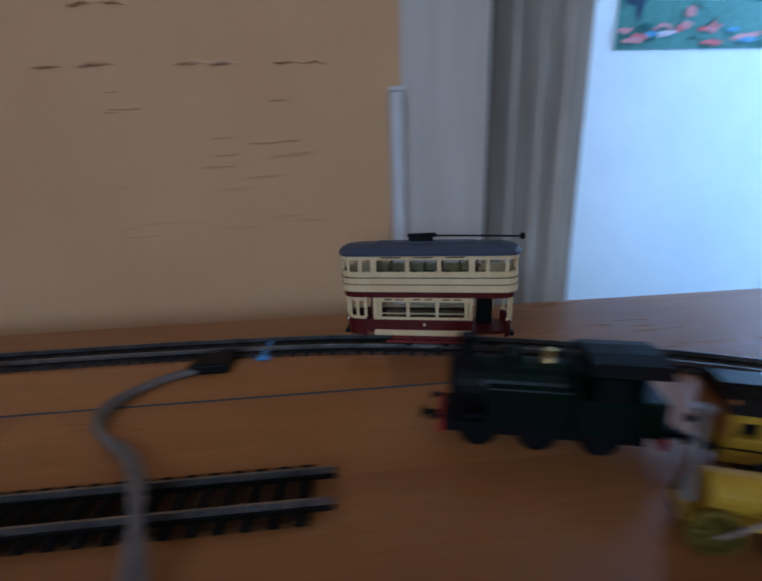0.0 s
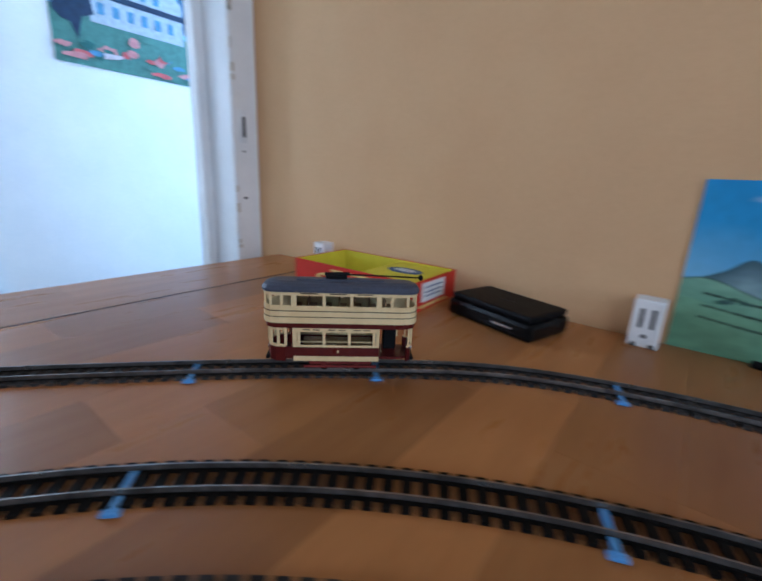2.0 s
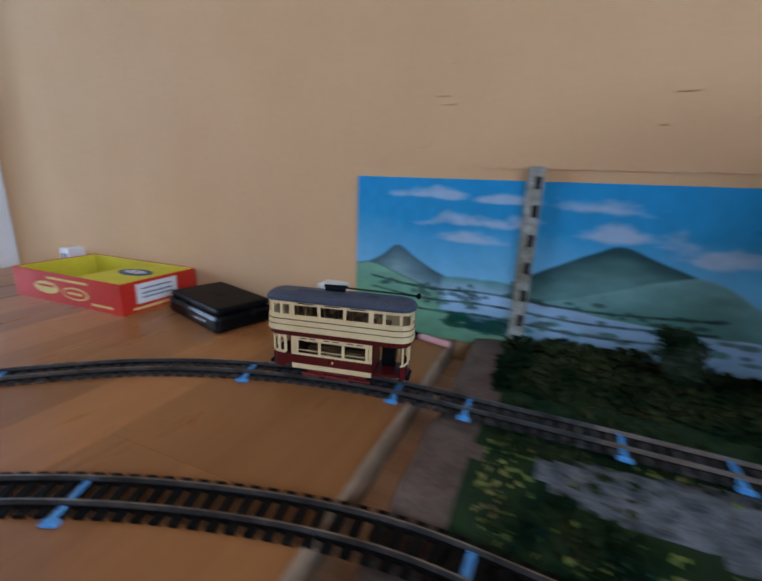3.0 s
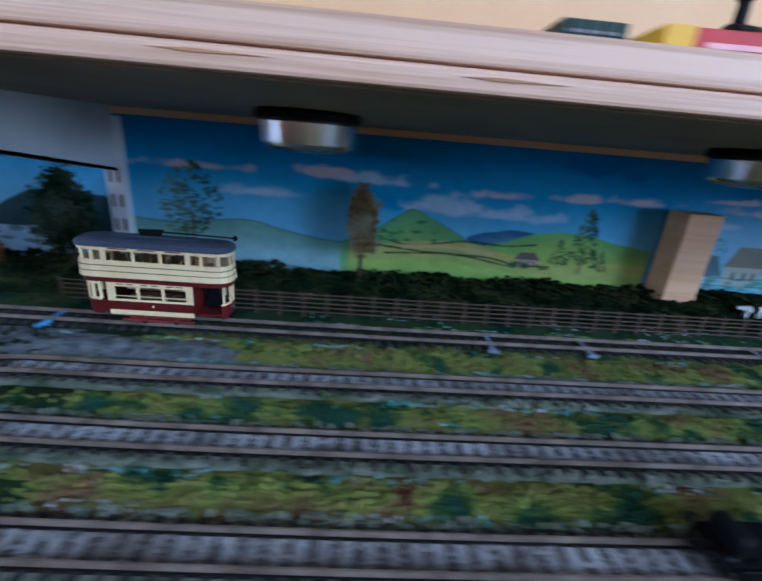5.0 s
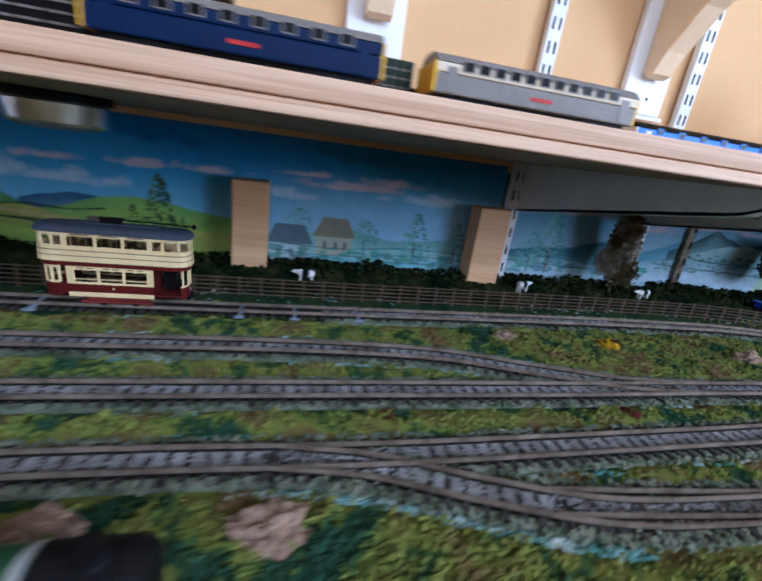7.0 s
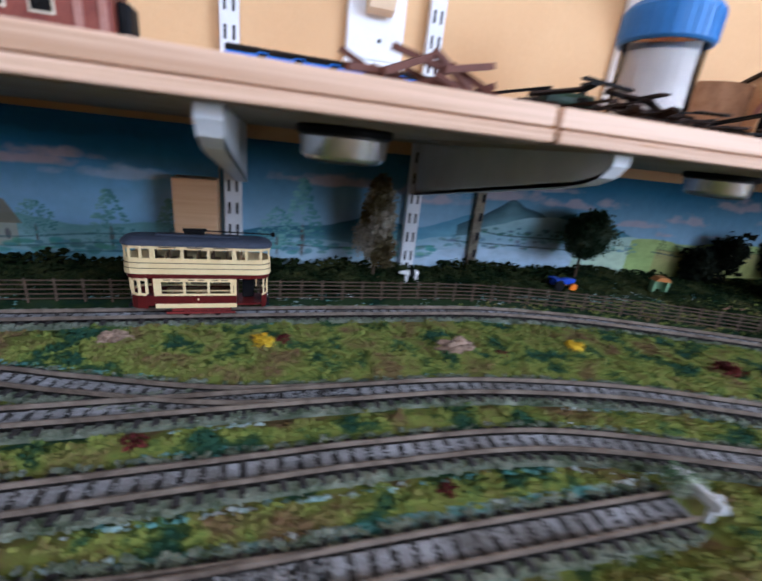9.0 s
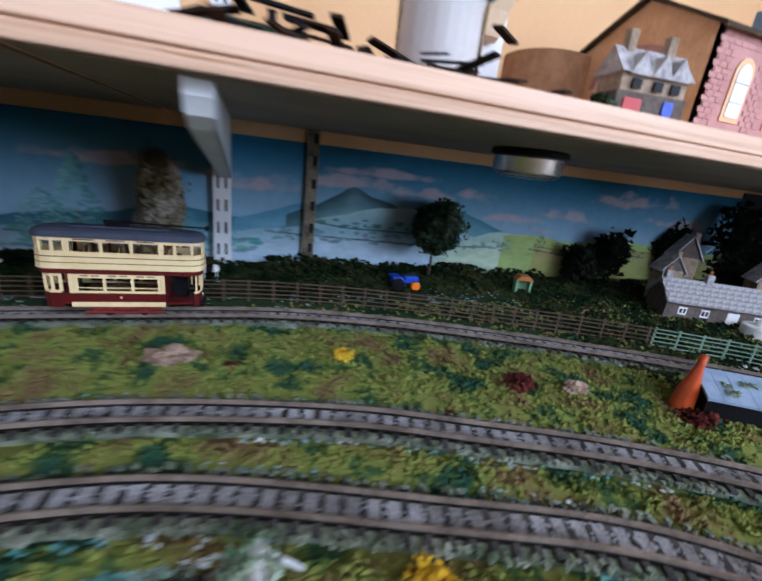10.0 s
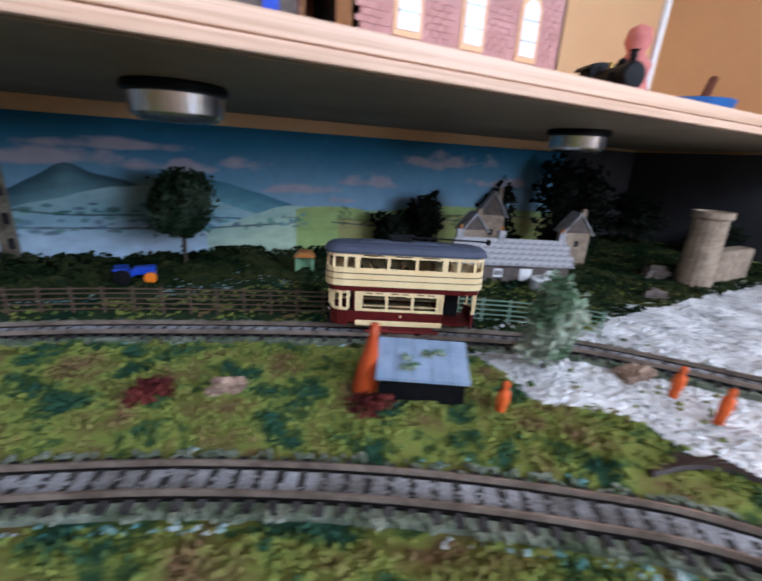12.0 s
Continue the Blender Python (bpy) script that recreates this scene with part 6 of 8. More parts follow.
part("tray_ledge", B(0.012, bx - 0.003, -by + 0.003, by - 0.003, 0.0062, bz - 0.003), YELLOW_CARD, toybox)
badge = part("oval_badge", L([(0.0001, 0), (1, 0), (1, 0.0006), (0.0001, 0.0006)], 26, Matrix.Translation((0.05, 0.005, bz - 0.003)) @ Matrix.Diagonal((0.026, 0.015, 1, 1))), BLUEP, toybox)
for k, (w, y) in enumerate(((0.012, 0.010), (0.017, 0.005), (0.012, 0.0))):
    part("badge_bar", B(0.05 - w, 0.05 + w, y - 0.0012, y + 0.0012, bz - 0.0023, bz - 0.0019), WHITE_CARD, badge)
part("front_lozenge", upright([(x, z) for x, z in patch(-0.035, 0.018, 0.024, 0.008, 20, 1, 0.0)], -by - 0.0005, -by + 0.0002), CREAMP, toybox)
part("front_lozenge", upright([(x, z) for x, z in patch(0.020, 0.016, 0.024, 0.008, 20, 1, 0.0)], -by - 0.0005, -by + 0.0002), CREAMP, toybox)
part("lozenge_fill", upright([(x, z) for x, z in patch(0.020, 0.016, 0.021, 0.006, 20, 1, 0.0)], -by - 0.0009, -by - 0.0001), RED, toybox)
for z, x0, x1 in ((0.030, -0.03, 0.045), (0.015, 0.006, 0.034), (0.019, -0.05, -0.02), (0.006, 0.05, 0.085)):
    part("print_bar", B(x0, x1, -by - 0.0011, -by - 0.0004, z, z + 0.0028), CREAMP if z != 0.019 else RED, toybox)
part("paper_label", B(bx - 0.0002, bx + 0.0005, -0.035, 0.022, 0.010, 0.034), WHITE_CARD, toybox)
for z in (0.016, 0.021, 0.027):
    part("label_bar", B(bx + 0.0003, bx + 0.0008, -0.028, 0.014, z, z + 0.0015), BLUEP, toybox)
part("end_stripe", B(bx - 0.0002, bx + 0.0005, -0.04, 0.03, 0.003, 0.006), CREAMP, toybox)

# black controller box
ctl = thing("controller", pose(-0.352, -0.062, 0, 0, 0, -17), "black plastic controller box with rounded edges", "controller")
part("case", B(-0.058, 0.058, -0.035, 0.035, 0.0, 0.020, bevel=0.005), BLACK_GLOSS, ctl)
part("lid", B(-0.055, 0.055, -0.032, 0.034, 0.0195, 0.027, bevel=0.003), BLACK, ctl)
part("front_slot", B(0.01, 0.035, -0.0356, -0.0345, 0.009, 0.011), SILVER, ctl)
part("badge", B(-0.005, 0.008, -0.004, 0.004, 0.0268, 0.0274), SLOT, ctl)


def adaptor(x, y, w, h, label):
    a = thing("plug_adaptor", pose(x, y, 0), label, "plug adaptor", "plug adaptors")
    part("body", B(-w, w, -0.012, 0.012, 0.0, h, bevel=0.002), WHITE_CARD, a)
    for sx in (-1, 1):
        part("pin_slot", B(sx * w * 0.38 - 0.0016, sx * w * 0.38 + 0.0016, -0.0126, -0.0115, h * 0.42, h * 0.82), SLOT, a)
        part("foot_mark", B(sx * w * 0.6 - 0.002, sx * w * 0.6 + 0.002, -0.0126, -0.0115, 0.001, 0.005), SLOT, a)
    part("earth_hole", L([(0.0022, 0), (0.0022, 0.001)], 12, Matrix.Translation((0, -0.0126, h * 0.25)), "y"), SLOT, a)
    return a


adaptor(-0.219, -0.024, 0.0135, 0.050, "white plastic plug adaptor standing against the wall")
adaptor(-0.690, -0.024, 0.0115, 0.045, "small white plug adaptor standing behind the toy box")
peg = thing("marker_pen", pose(-0.115, -0.02, 0.004, 0, 0, -14), "pink felt pen with a black cap lying by the wall", "pen")
PINK = pbr("pink_plastic", (0.72, 0.42, 0.40), (0.62, 0.33, 0.32), 0.5, scale=60, bump=0.03)
part("barrel", L([(0.0001, 0.0), (0.0035, 0.001), (0.0038, 0.03), (0.003, 0.036), (0.0001, 0.037)], 14, None, "x"), PINK, peg)
part("cap", L([(0.0001, -0.02), (0.0036, -0.019), (0.0038, 0.0), (0.0001, 0.0)], 14, None, "x"), BLACK, peg)

# ---- model scenery ----
BARK = pbr("brown_bark", (0.08, 0.055, 0.035), (0.05, 0.035, 0.022), 0.9, scale=90, bump=0.5)
LEAF_DARK = palette_material("dark_leaves", [(0.005, 0.012, 0.005), (0.01, 0.026, 0.01), (0.022, 0.048, 0.018), (0.09, 0.12, 0.08)])
LEAF_BLOSSOM = palette_material("blossom_leaves", [(0.05, 0.035, 0.02), (0.11, 0.085, 0.035), (0.19, 0.15, 0.06), (0.48, 0.44, 0.36)])
LEAF_GOLD = palette_material("golden_leaves", [(0.09, 0.07, 0.02), (0.22, 0.16, 0.05), (0.34, 0.27, 0.11), (0.42, 0.38, 0.25)])
LEAF_BROWN = palette_material("russet_leaves", [(0.06, 0.022, 0.012), (0.12, 0.045, 0.02), (0.17, 0.07, 0.03)])
LEAF_PALE = palette_material("pale_leaves", [(0.03, 0.07, 0.035), (0.10, 0.17, 0.09), (0.22, 0.30, 0.17), (0.42, 0.46, 0.36)])
# near-black leaf tones carry the corner's shade in their colour
LEAF_SHADE = palette_material("shaded_leaves", [(0.004, 0.006, 0.004), (0.009, 0.013, 0.008), (0.016, 0.02, 0.012)])


def foliage(rx, rz, count, size, seed, shape="round"):
    """Leaf clumps gathered on a ragged crown, open between them."""
    r = random.Random(seed)
    bm = bmesh.new()
    hubs = [(r.uniform(-0.7, 0.7), r.uniform(-0.7, 0.7), r.uniform(-0.8, 0.85)) for _ in range(16)]
    for k in range(count):
        if shape == "round" and k % 2:
            # every second clump fills the crown's inside
            d = Vector((r.gauss(0, 1), r.gauss(0, 1), r.gauss(0, 1))).normalized() * r.random() ** 0.45
            c = (rx * d.x, rx * d.y, rz * d.z)
        elif shape == "cone":
            h = r.random() ** 1.3
            w = (1 - h) * 0.95 + 0.06
            a = r.uniform(0, 6.283)
            d = w * math.sqrt(r.random())
            c = (rx * d * math.cos(a), rx * d * math.sin(a), rz * (2 * h - 1))
        else:
            q = hubs[k % 16]
            c = (rx * (q[0] + r.gauss(0, 0.24)), rx * (q[1] + r.gauss(0, 0.24)), rz * (q[2] + r.gauss(0, 0.16)))
        s = size * r.uniform(0.6, 1.4)
        vs = [bm.verts.new((c[0] + r.uniform(-s, s), c[1] + r.uniform(-s, s), c[2] + r.uniform(-s, s))) for _ in range(4)]
        for f in ((0, 1, 2), (0, 2, 3), (0, 3, 1), (1, 3, 2)):
            bm.faces.new([vs[i] for i in f])
    return bm


def tree(x, y, z0, h, rx, crown, leaves, label, seed, shape="round", count=700, size=0.0034):
    t = thing("model_tree", pose(x, y, z0), label, "model tree", "model trees")
    tr = bmesh.new()
    tube(tr, [(0, 0, -0.004), (0.0006, 0, h * 0.35), (0.001, 0.001, h * 0.8)], [0.0022, 0.0016, 0.0006], 8)
    r = random.Random(seed)
    for k in range(6):
        a = r.uniform(0, 6.28)
        z = h * (crown + (1 - crown) * r.uniform(0, 0.6))
        tube(tr, [(0.0005, 0, z), (rx * 0.5 * math.cos(a), rx * 0.5 * math.sin(a), z + h * 0.08)], [0.0009, 0.0003], 5)
    part("trunk", tr, BARK, t)
    rz = h * (1 - crown) / 2
    c = part("crown", foliage(rx, rz, count, size, seed, shape), leaves, t)
    c.matrix_basis = Matrix.Translation((0, 0, h - rz))
    return t


tree(0.573, -0.034, 0.01, 0.106, 0.017, 0.34, LEAF_GOLD, "golden flowering model tree before the backdrop", 2, count=2200, size=0.0026)
tree(1.452, -0.045, 0.01, 0.126, 0.021, 0.10, LEAF_BLOSSOM, "tall brown model tree with pale blossom", 3, count=8000, size=0.0028)
tree(1.762, -0.048, 0.006, 0.104, 0.029, 0.36, LEAF_DARK, "round dark green model tree on a thin trunk", 4, count=9000, size=0.0028)
tree(0.107, -0.040, 0.008, 0.050, 0.016, 0.2, LEAF_DARK, "small round dark green model bush", 5, count=1500, size=0.0028)
tree(0.186, -0.040, 0.008, 0.080, 0.0135, 0.06, LEAF_BROWN, "slender russet model tree", 6, "round", 2600, 0.0026)
tree(0.276, -0.040, 0.008, 0.104, 0.026, 0.22, LEAF_DARK, "dark green model tree beside a shelf upright", 7, count=3400, size=0.0028)
tree(1.968, -0.362, 0.0, 0.070, 0.015, 0.12, LEAF_PALE, "pale green model tree by the gravel yard", 8, count=2600, size=0.003)
# trees added to darken the corner where shadow lies
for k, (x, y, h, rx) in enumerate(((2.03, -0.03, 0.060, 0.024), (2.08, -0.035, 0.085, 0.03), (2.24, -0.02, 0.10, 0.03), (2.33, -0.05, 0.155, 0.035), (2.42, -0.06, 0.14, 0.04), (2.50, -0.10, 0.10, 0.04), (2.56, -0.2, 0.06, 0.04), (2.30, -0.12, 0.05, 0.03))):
    tree(x, y, 0.0, h, rx, 0.05, LEAF_SHADE, "near-black bushy model tree added for the corner's shade", 20 + k, count=700, size=0.006)

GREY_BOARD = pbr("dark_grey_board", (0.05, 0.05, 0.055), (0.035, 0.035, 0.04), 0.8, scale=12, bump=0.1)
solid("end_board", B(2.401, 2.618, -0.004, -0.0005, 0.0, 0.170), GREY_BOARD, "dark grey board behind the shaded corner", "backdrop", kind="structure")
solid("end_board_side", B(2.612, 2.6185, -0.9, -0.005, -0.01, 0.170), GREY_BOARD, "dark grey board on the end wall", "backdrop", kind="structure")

# rustic fence behind the outer track
FENCE = pbr("brown_fence_plastic", (0.10, 0.066, 0.042), (0.06, 0.04, 0.026), 0.7, scale=80, bump=0.2)
FENCE_GREEN = pbr("green_fence_plastic", (0.12, 0.22, 0.15), (0.20, 0.26, 0.2), 0.7, scale=80, bump=0.2)
s_a, s_b, s_c = TRAM_LINE.near(0.30, -0.13), TRAM_LINE.near(1.90, -0.29), TRAM_LINE.near(2.03, -0.37)
for name, s0, s1, m, lab in (("fence", s_a, s_b, FENCE, "low brown rustic model fence beside the track"), ("yard_fence", s_b, s_c, FENCE_GREEN, "low weathered green model fence by the cottage")):
    f = thing(name, pose(0, 0, 0.001), lab, "fence")
    for z in (0.004, 0.0085, 0.013, 0.0175, 0.0215):
        part("rail", sweep(TRAM_LINE, s0, s1, 0.034, 0.0004, z, z + 0.0010, 0.02), m, f)
    post = mesh_of(B(-0.0008, 0.0008, -0.0008, 0.0008, -0.004, 0.0235), "post", m)
    for s in np.arange(s0, s1, 0.022):
        x, y, a = TRAM_LINE.at(float(s), 0.0352)
        o = new("post", post)
        o.parent = f
        o.matrix_basis = Matrix.Translation((x, y, 0)) @ Matrix.Rotation(a, 4, "Z")


def clump(x, y, size, material, label, seed, category="model bush", h=0.6, n=240):
    c = solid("model_bush", foliage(size, size * h, n, size * 0.22, seed), material, label, category, "model bushes", m=pose(x, y, ground_z(x, y) + size * h * 0.6))
    return c


YEL_L = palette_material("yellow_flowers", [(0.40, 0.22, 0.01), (0.62, 0.40, 0.02), (0.70, 0.50, 0.04)])
RED_L = palette_material("red_flowers", [(0.04, 0.010, 0.010), (0.085, 0.018, 0.015), (0.13, 0.03, 0.022)])
clump(1.318, -0.206, 0.009, YEL_L, "clump of yellow model flowers", 41)
clump(1.334, -0.198, 0.006, RED_L, "clump of dark red model flowers", 42)
clump(1.596, -0.415, 0.010, YEL_L, "clump of yellow model flowers in the grass", 43)
clump(1.729, -0.292, 0.012, RED_L, "dark red model bush in the grass", 44, h=0.45)
clump(1.605, -0.235, 0.008, YEL_L, "low yellow model flowers", 45, h=0.4)
clump(1.838, -0.352, 0.012, RED_L, "dark red model bush by the hut", 46, h=0.4)
for k, (x, y) in enumerate(((0.75, -0.30), (0.83, -0.305), (0.60, -0.31), (1.06, -0.305), (1.15, -0.33), (1.41, -0.37), (1.66, -0.31), (1.25, -0.31), (1.52, -0.24))):
    clump(x, y, 0.007, RED_L, "low reddish-brown model undergrowth", 60 + k, h=0.25, n=90)


def rock(x, y, r, label, seed, material):
    bm = bmesh.new()
    rg = random.Random(seed)
    bmesh.ops.create_icosphere(bm, subdivisions=4, radius=1.0)
    sh = Vector((rg.uniform(0, 50), rg.uniform(0, 50), 0))
    for v in bm.verts:
        d = v.co.normalized()
        k = 0.8 + 0.45 * noise.noise(d * 1.6 + sh) + 0.28 * abs(noise.noise(d * 4 + sh)) + 0.16 * noise.noise(d * 11 + sh)
        v.co = Vector((d.x * r * 1.25 * k, d.y * r * 0.8 * k, max(-0.2, d.z) * r * 0.75 * k + r * 0.1))
    return solid("rock", bm, material, label, "rock", "rocks", m=pose(x, y, ground_z(x, y)))


BARKPALE = pbr("pale_bark_chunk", (0.36, 0.25, 0.18), (0.13, 0.085, 0.06), 0.9, scale=160, bump=1.0)
rock(1.206, -0.189, 0.010, "pale brown bark rock on the grass", 1, BARKPALE)
rock(1.482, -0.226, 0.014, "pale brown bark rock by the track", 2, BARKPALE)
rock(1.768, -0.306, 0.010, "pale speckled rock in the grass", 3, BARKPALE)
rock(0.985, -0.386, 0.016, "large pale bark rock", 4, BARKPALE)
rock(0.895, -0.378, 0.012, "small brown bark rock by the siding", 5, BARKPALE)
rock(2.02, -0.395, 0.012, "brown rock by the yard", 6, BARKPALE)


def cow(x, y, a, label):
    c = thing("model_cow", pose(x, y, ground_z(x, y) + 0.003, 0, 0, a), label, "model cow", "grazing cows")
    W_, K_ = WHITE_CARD, BLACK
    bm = bmesh.new()
    lathe(bm, [(0.0015, -0.010), (0.0042, -0.008), (0.0046, 0), (0.0042, 0.007), (0.002, 0.010)], 12, Matrix.Translation((0, 0, 0.0095)), "x")
    part("body", bm, W_, c, smooth=True)
    part("head", L([(0.0022, 0.009), (0.0024, 0.012), (0.0014, 0.0165), (0.0001, 0.017)], 10, Matrix.Translation((0, 0, 0.0105)), "x"), W_, c)
    part("patch", L([(0.0044, -0.004), (0.0048, -0.001), (0.0048, 0.002), (0.0044, 0.004)], 12, Matrix.Translation((0, 0, 0.0096)), "x"), K_, c)
    for sx in (-0.007, 0.006):
        for sy in (-0.0022, 0.0022):
            part("leg", B(sx - 0.0008, sx + 0.0008, sy - 0.0008, sy + 0.0008, -0.002, 0.007), W_, c)
    return c


cow(1.009, -0.066, 170, "white model cow with black patches on the bank")
cow(1.301, -0.058, 20, "white model cow with dark patches by the fence")
cow(1.497, -0.062, 185, "white model cow grazing beside the hedge")

BLUE = pbr("blue_toy_paint", (0.02, 0.07, 0.50), (0.015, 0.05, 0.38), 0.4, scale=60, bump=0.03)
tractor = thing("model_tractor", pose(1.715, -0.078, 0.006, 0, 0, 0) @ Matrix.Diagonal((1.3, 1.3, 1.3, 1)), "small blue model tractor with orange wheels", "model tractor")
part("bonnet", B(0.000, 0.014, -0.0035, 0.0035, 0.006, 0.012, bevel=0.0008), BLUE, tractor)
part("seat_body", B(-0.012, 0.0, -0.004, 0.004, 0.005, 0.010, bevel=0.0008), BLUE, tractor)
part("mudguard", B(-0.013, -0.004, -0.007, 0.007, 0.0105, 0.0125, bevel=0.0005), BLUE, tractor)
for x, r_ in ((-0.008, 0.006), (0.010, 0.0042)):
    for sy in (-1, 1):
        w = part("wheel", L([(r_ * 0.6, -0.0015), (r_, -0.0012), (r_, 0.0012), (r_ * 0.6, 0.0015)], 18, Matrix.Translation((x, sy * 0.0065, r_)), "y"), ORANGE if x > 0 else BLACK, tractor)
        part("wheel_rim", L([(0.0001, -0.001), (r_ * 0.6, -0.0013), (r_ * 0.6, 0.0013), (0.0001, 0.001)], 14, Matrix.Translation((x, sy * 0.0065, r_)), "y"), ORANGE, w)
GREEN_TOY = pbr("pale_green_toy", (0.20, 0.36, 0.20), (0.15, 0.28, 0.16), 0.6, scale=60, bump=0.05)
hut = thing("model_shelter", pose(1.885, -0.085, 0.004, 0, 0, -20), "small pale green model shelter with arched opening", "model shelter")
for sx in (-1, 1):
    part("side_wall", B(sx * 0.009 - 0.0015, sx * 0.009 + 0.0015, -0.006, 0.006, 0.0, 0.018), GREEN_TOY, hut)
part("back_wall", B(-0.0075, 0.0075, 0.004, 0.006, 0.0, 0.018), GREEN_TOY, hut)
part("shelter_roof", upright([(-0.012, 0.018), (0.012, 0.018), (0.006, 0.024), (-0.006, 0.024)], -0.008, 0.008), TAN, hut)
for k, (x, y, m) in enumerate(((1.93, -0.155, PINK), (1.955, -0.16, TAN), (1.972, -0.17, PINK), (1.945, -0.15, REDP))):
    clump(x, y, 0.005, palette_material("crate_tone_%d" % k, [(0.45, 0.2, 0.16), (0.6, 0.34, 0.26)]), "small pinkish model goods by the fence", 80 + k, "model goods", n=60)

# black hut with a mossy slate lid, and an orange bottle leaning on it
SLATE = pbr("blue_grey_slate", (0.25, 0.32, 0.42), (0.18, 0.24, 0.32), 0.5, scale=60, fine=300, bump=0.2)
a_ = math.degrees(math.atan2(-0.025, 0.042))
hutb = thing("coal_hut", pose(1.865, -0.3625, 0.0, 0, 0, a_), "black model hut with a mossy blue-grey lean-to roof", "model hut")
part("hut_wall", B(-0.0245, 0.0245, 0.0, 0.024, -0.003, 0.0195), BLACK, hutb)
wedge = bmesh.new()
prism(wedge, [(0.0, 0.0196), (0.024, 0.0196), (0.024, 0.029)], -0.0245, 0.0245, Matrix(((0, 0, 1, 0), (1, 0, 0, 0), (0, 1, 0, 0), (0, 0, 0, 1))))
part("gable", wedge, BLACK, hutb)
slab = bmesh.new()
for k in range(5):
    x0 = -0.0265 + k * 0.0106
    prism(slab, [(-0.003, 0.0188), (0.026, 0.030), (0.026, 0.0318), (-0.003, 0.0206)], x0, x0 + 0.0102, Matrix(((0, 0, 1, 0), (1, 0, 0, 0), (0, 1, 0, 0), (0, 0, 0, 1))))
part("roof_slab", slab, SLATE, hutb)
for k in range(5):
    r_ = random.Random(k + 3)
    u, v = r_.uniform(-0.018, 0.016), r_.uniform(0.003, 0.019)
    mm = part("moss", foliage(0.004, 0.0012, 70, 0.0011, k), LEAF_PALE, hutb)
    mm.matrix_basis = Matrix.Translation((u, v, 0.0222 + v * 0.39))
bottle = solid("orange_bottle", L([(0.0001, 0), (0.0075, 0.0005), (0.0078, 0.004), (0.007, 0.016), (0.0042, 0.030), (0.0028, 0.038), (0.0028, 0.046), (0.0001, 0.0465)], 20),
               pbr("orange_red_glaze", (0.42, 0.07, 0.015), (0.34, 0.05, 0.012), 0.35, scale=60, bump=0.05), "orange-red tapered model kiln beside the hut", "model kiln", m=pose(1.842, -0.336, 0.0, 0, 6, 0), smooth=True)

# cottage, tank, gabled houses and tower in the corner
STONE_D = pbr("grey_brown_stone", (0.13, 0.105, 0.09), (0.08, 0.065, 0.055), 0.9, scale=150, bump=0.6)
SNOWROOF = pbr("whitened_slates", (0.46, 0.45, 0.45), (0.24, 0.23, 0.235), 0.85, scale=120, fine=500, bump=0.6)
PALE_ST = pbr("pale_stone", (0.36, 0.28, 0.20), (0.20, 0.15, 0.105), 0.9, scale=90, bump=0.6)
a_ = math.degrees(math.atan2(-0.060, 0.122))
cott = thing("model_cottage", pose(2.112, -0.178, 0.0, 0, 0, a_), "stone model cottage with whitened slate roof and chimneys", "model cottage")
part("cottage_wall", B(-0.066, 0.066, -0.024, 0.024, -0.004, 0.026), STONE_D, cott)
gab = Matrix(((0, 0, 1, 0), (1, 0, 0, 0), (0, 1, 0, 0), (0, 0, 0, 1)))
part("gable_wall", P([(-0.024, 0.026), (0.024, 0.026), (0.0, 0.046)], -0.066, 0.066, gab), STONE_D, cott)
for sy in (-1, 1):
    pan = part("roof_slope", P([(sy * 0.028, 0.0235), (sy * 0.0, 0.0475), (sy * 0.0, 0.0495), (sy * 0.030, 0.0245)][:: -sy], -0.069, 0.069, gab), SNOWROOF, cott)
for x in (-0.062, -0.012, 0.062):
    ch = part("chimney", B(x - 0.004, x + 0.004, -0.004, 0.004, 0.040, 0.060, bevel=0.0006), SNOWROOF, cott)
    part("chimney_pot", L([(0.0018, 0.060), (0.0016, 0.065), (0.0001, 0.065)], 10, Matrix.Translation((x, 0, 0))), TAN, ch)
for x in (-0.045, -0.018, 0.045):
    w = part("window", B(x - 0.005, x + 0.005, -0.0247, -0.0238, 0.009, 0.019), WHITE_CARD, cott)
    for dx in (-0.0022, 0.0022):
        part("pane", B(x + dx - 0.0014, x + dx + 0.0014, -0.0251, -0.0246, 0.011, 0.017), SLOT, w)
part("door", B(0.008, 0.022, -0.025, -0.0238, 0.0, 0.020), WHITE_CARD, cott)
slate_mesh = mesh_of(B(-0.0043, 0.0043, -0.0036, 0.0036, 0, 0.0009), "slate", SNOWROOF)
for sy in (-1, 1):
    ang = math.atan2(0.024, 0.029)
    for row in range(5):
        for k in range(15):
            o = new("slate", slate_mesh)
            o.parent = cott
            v = (row + 0.5) / 5
            o.matrix_basis = Matrix.Translation((-0.064 + k * 0.0091 + (0.003 if row % 2 else 0), sy * (0.030 - 0.030 * v), 0.0250 + 0.0248 * v)) @ Matrix.Rotation(-sy * ang, 4, "X")
tank = thing("model_tank", pose(2.118, -0.236, 0.0), "round white model water tank with conical lid", "model tank")
part("drum", L([(0.0185, -0.003), (0.0185, 0.015), (0.017, 0.016)], 28), WHITE_CARD, tank)
part("cone_lid", L([(0.009, 0.0158), (0.006, 0.021), (0.0001, 0.026)], 20), WHITE_CARD, tank)


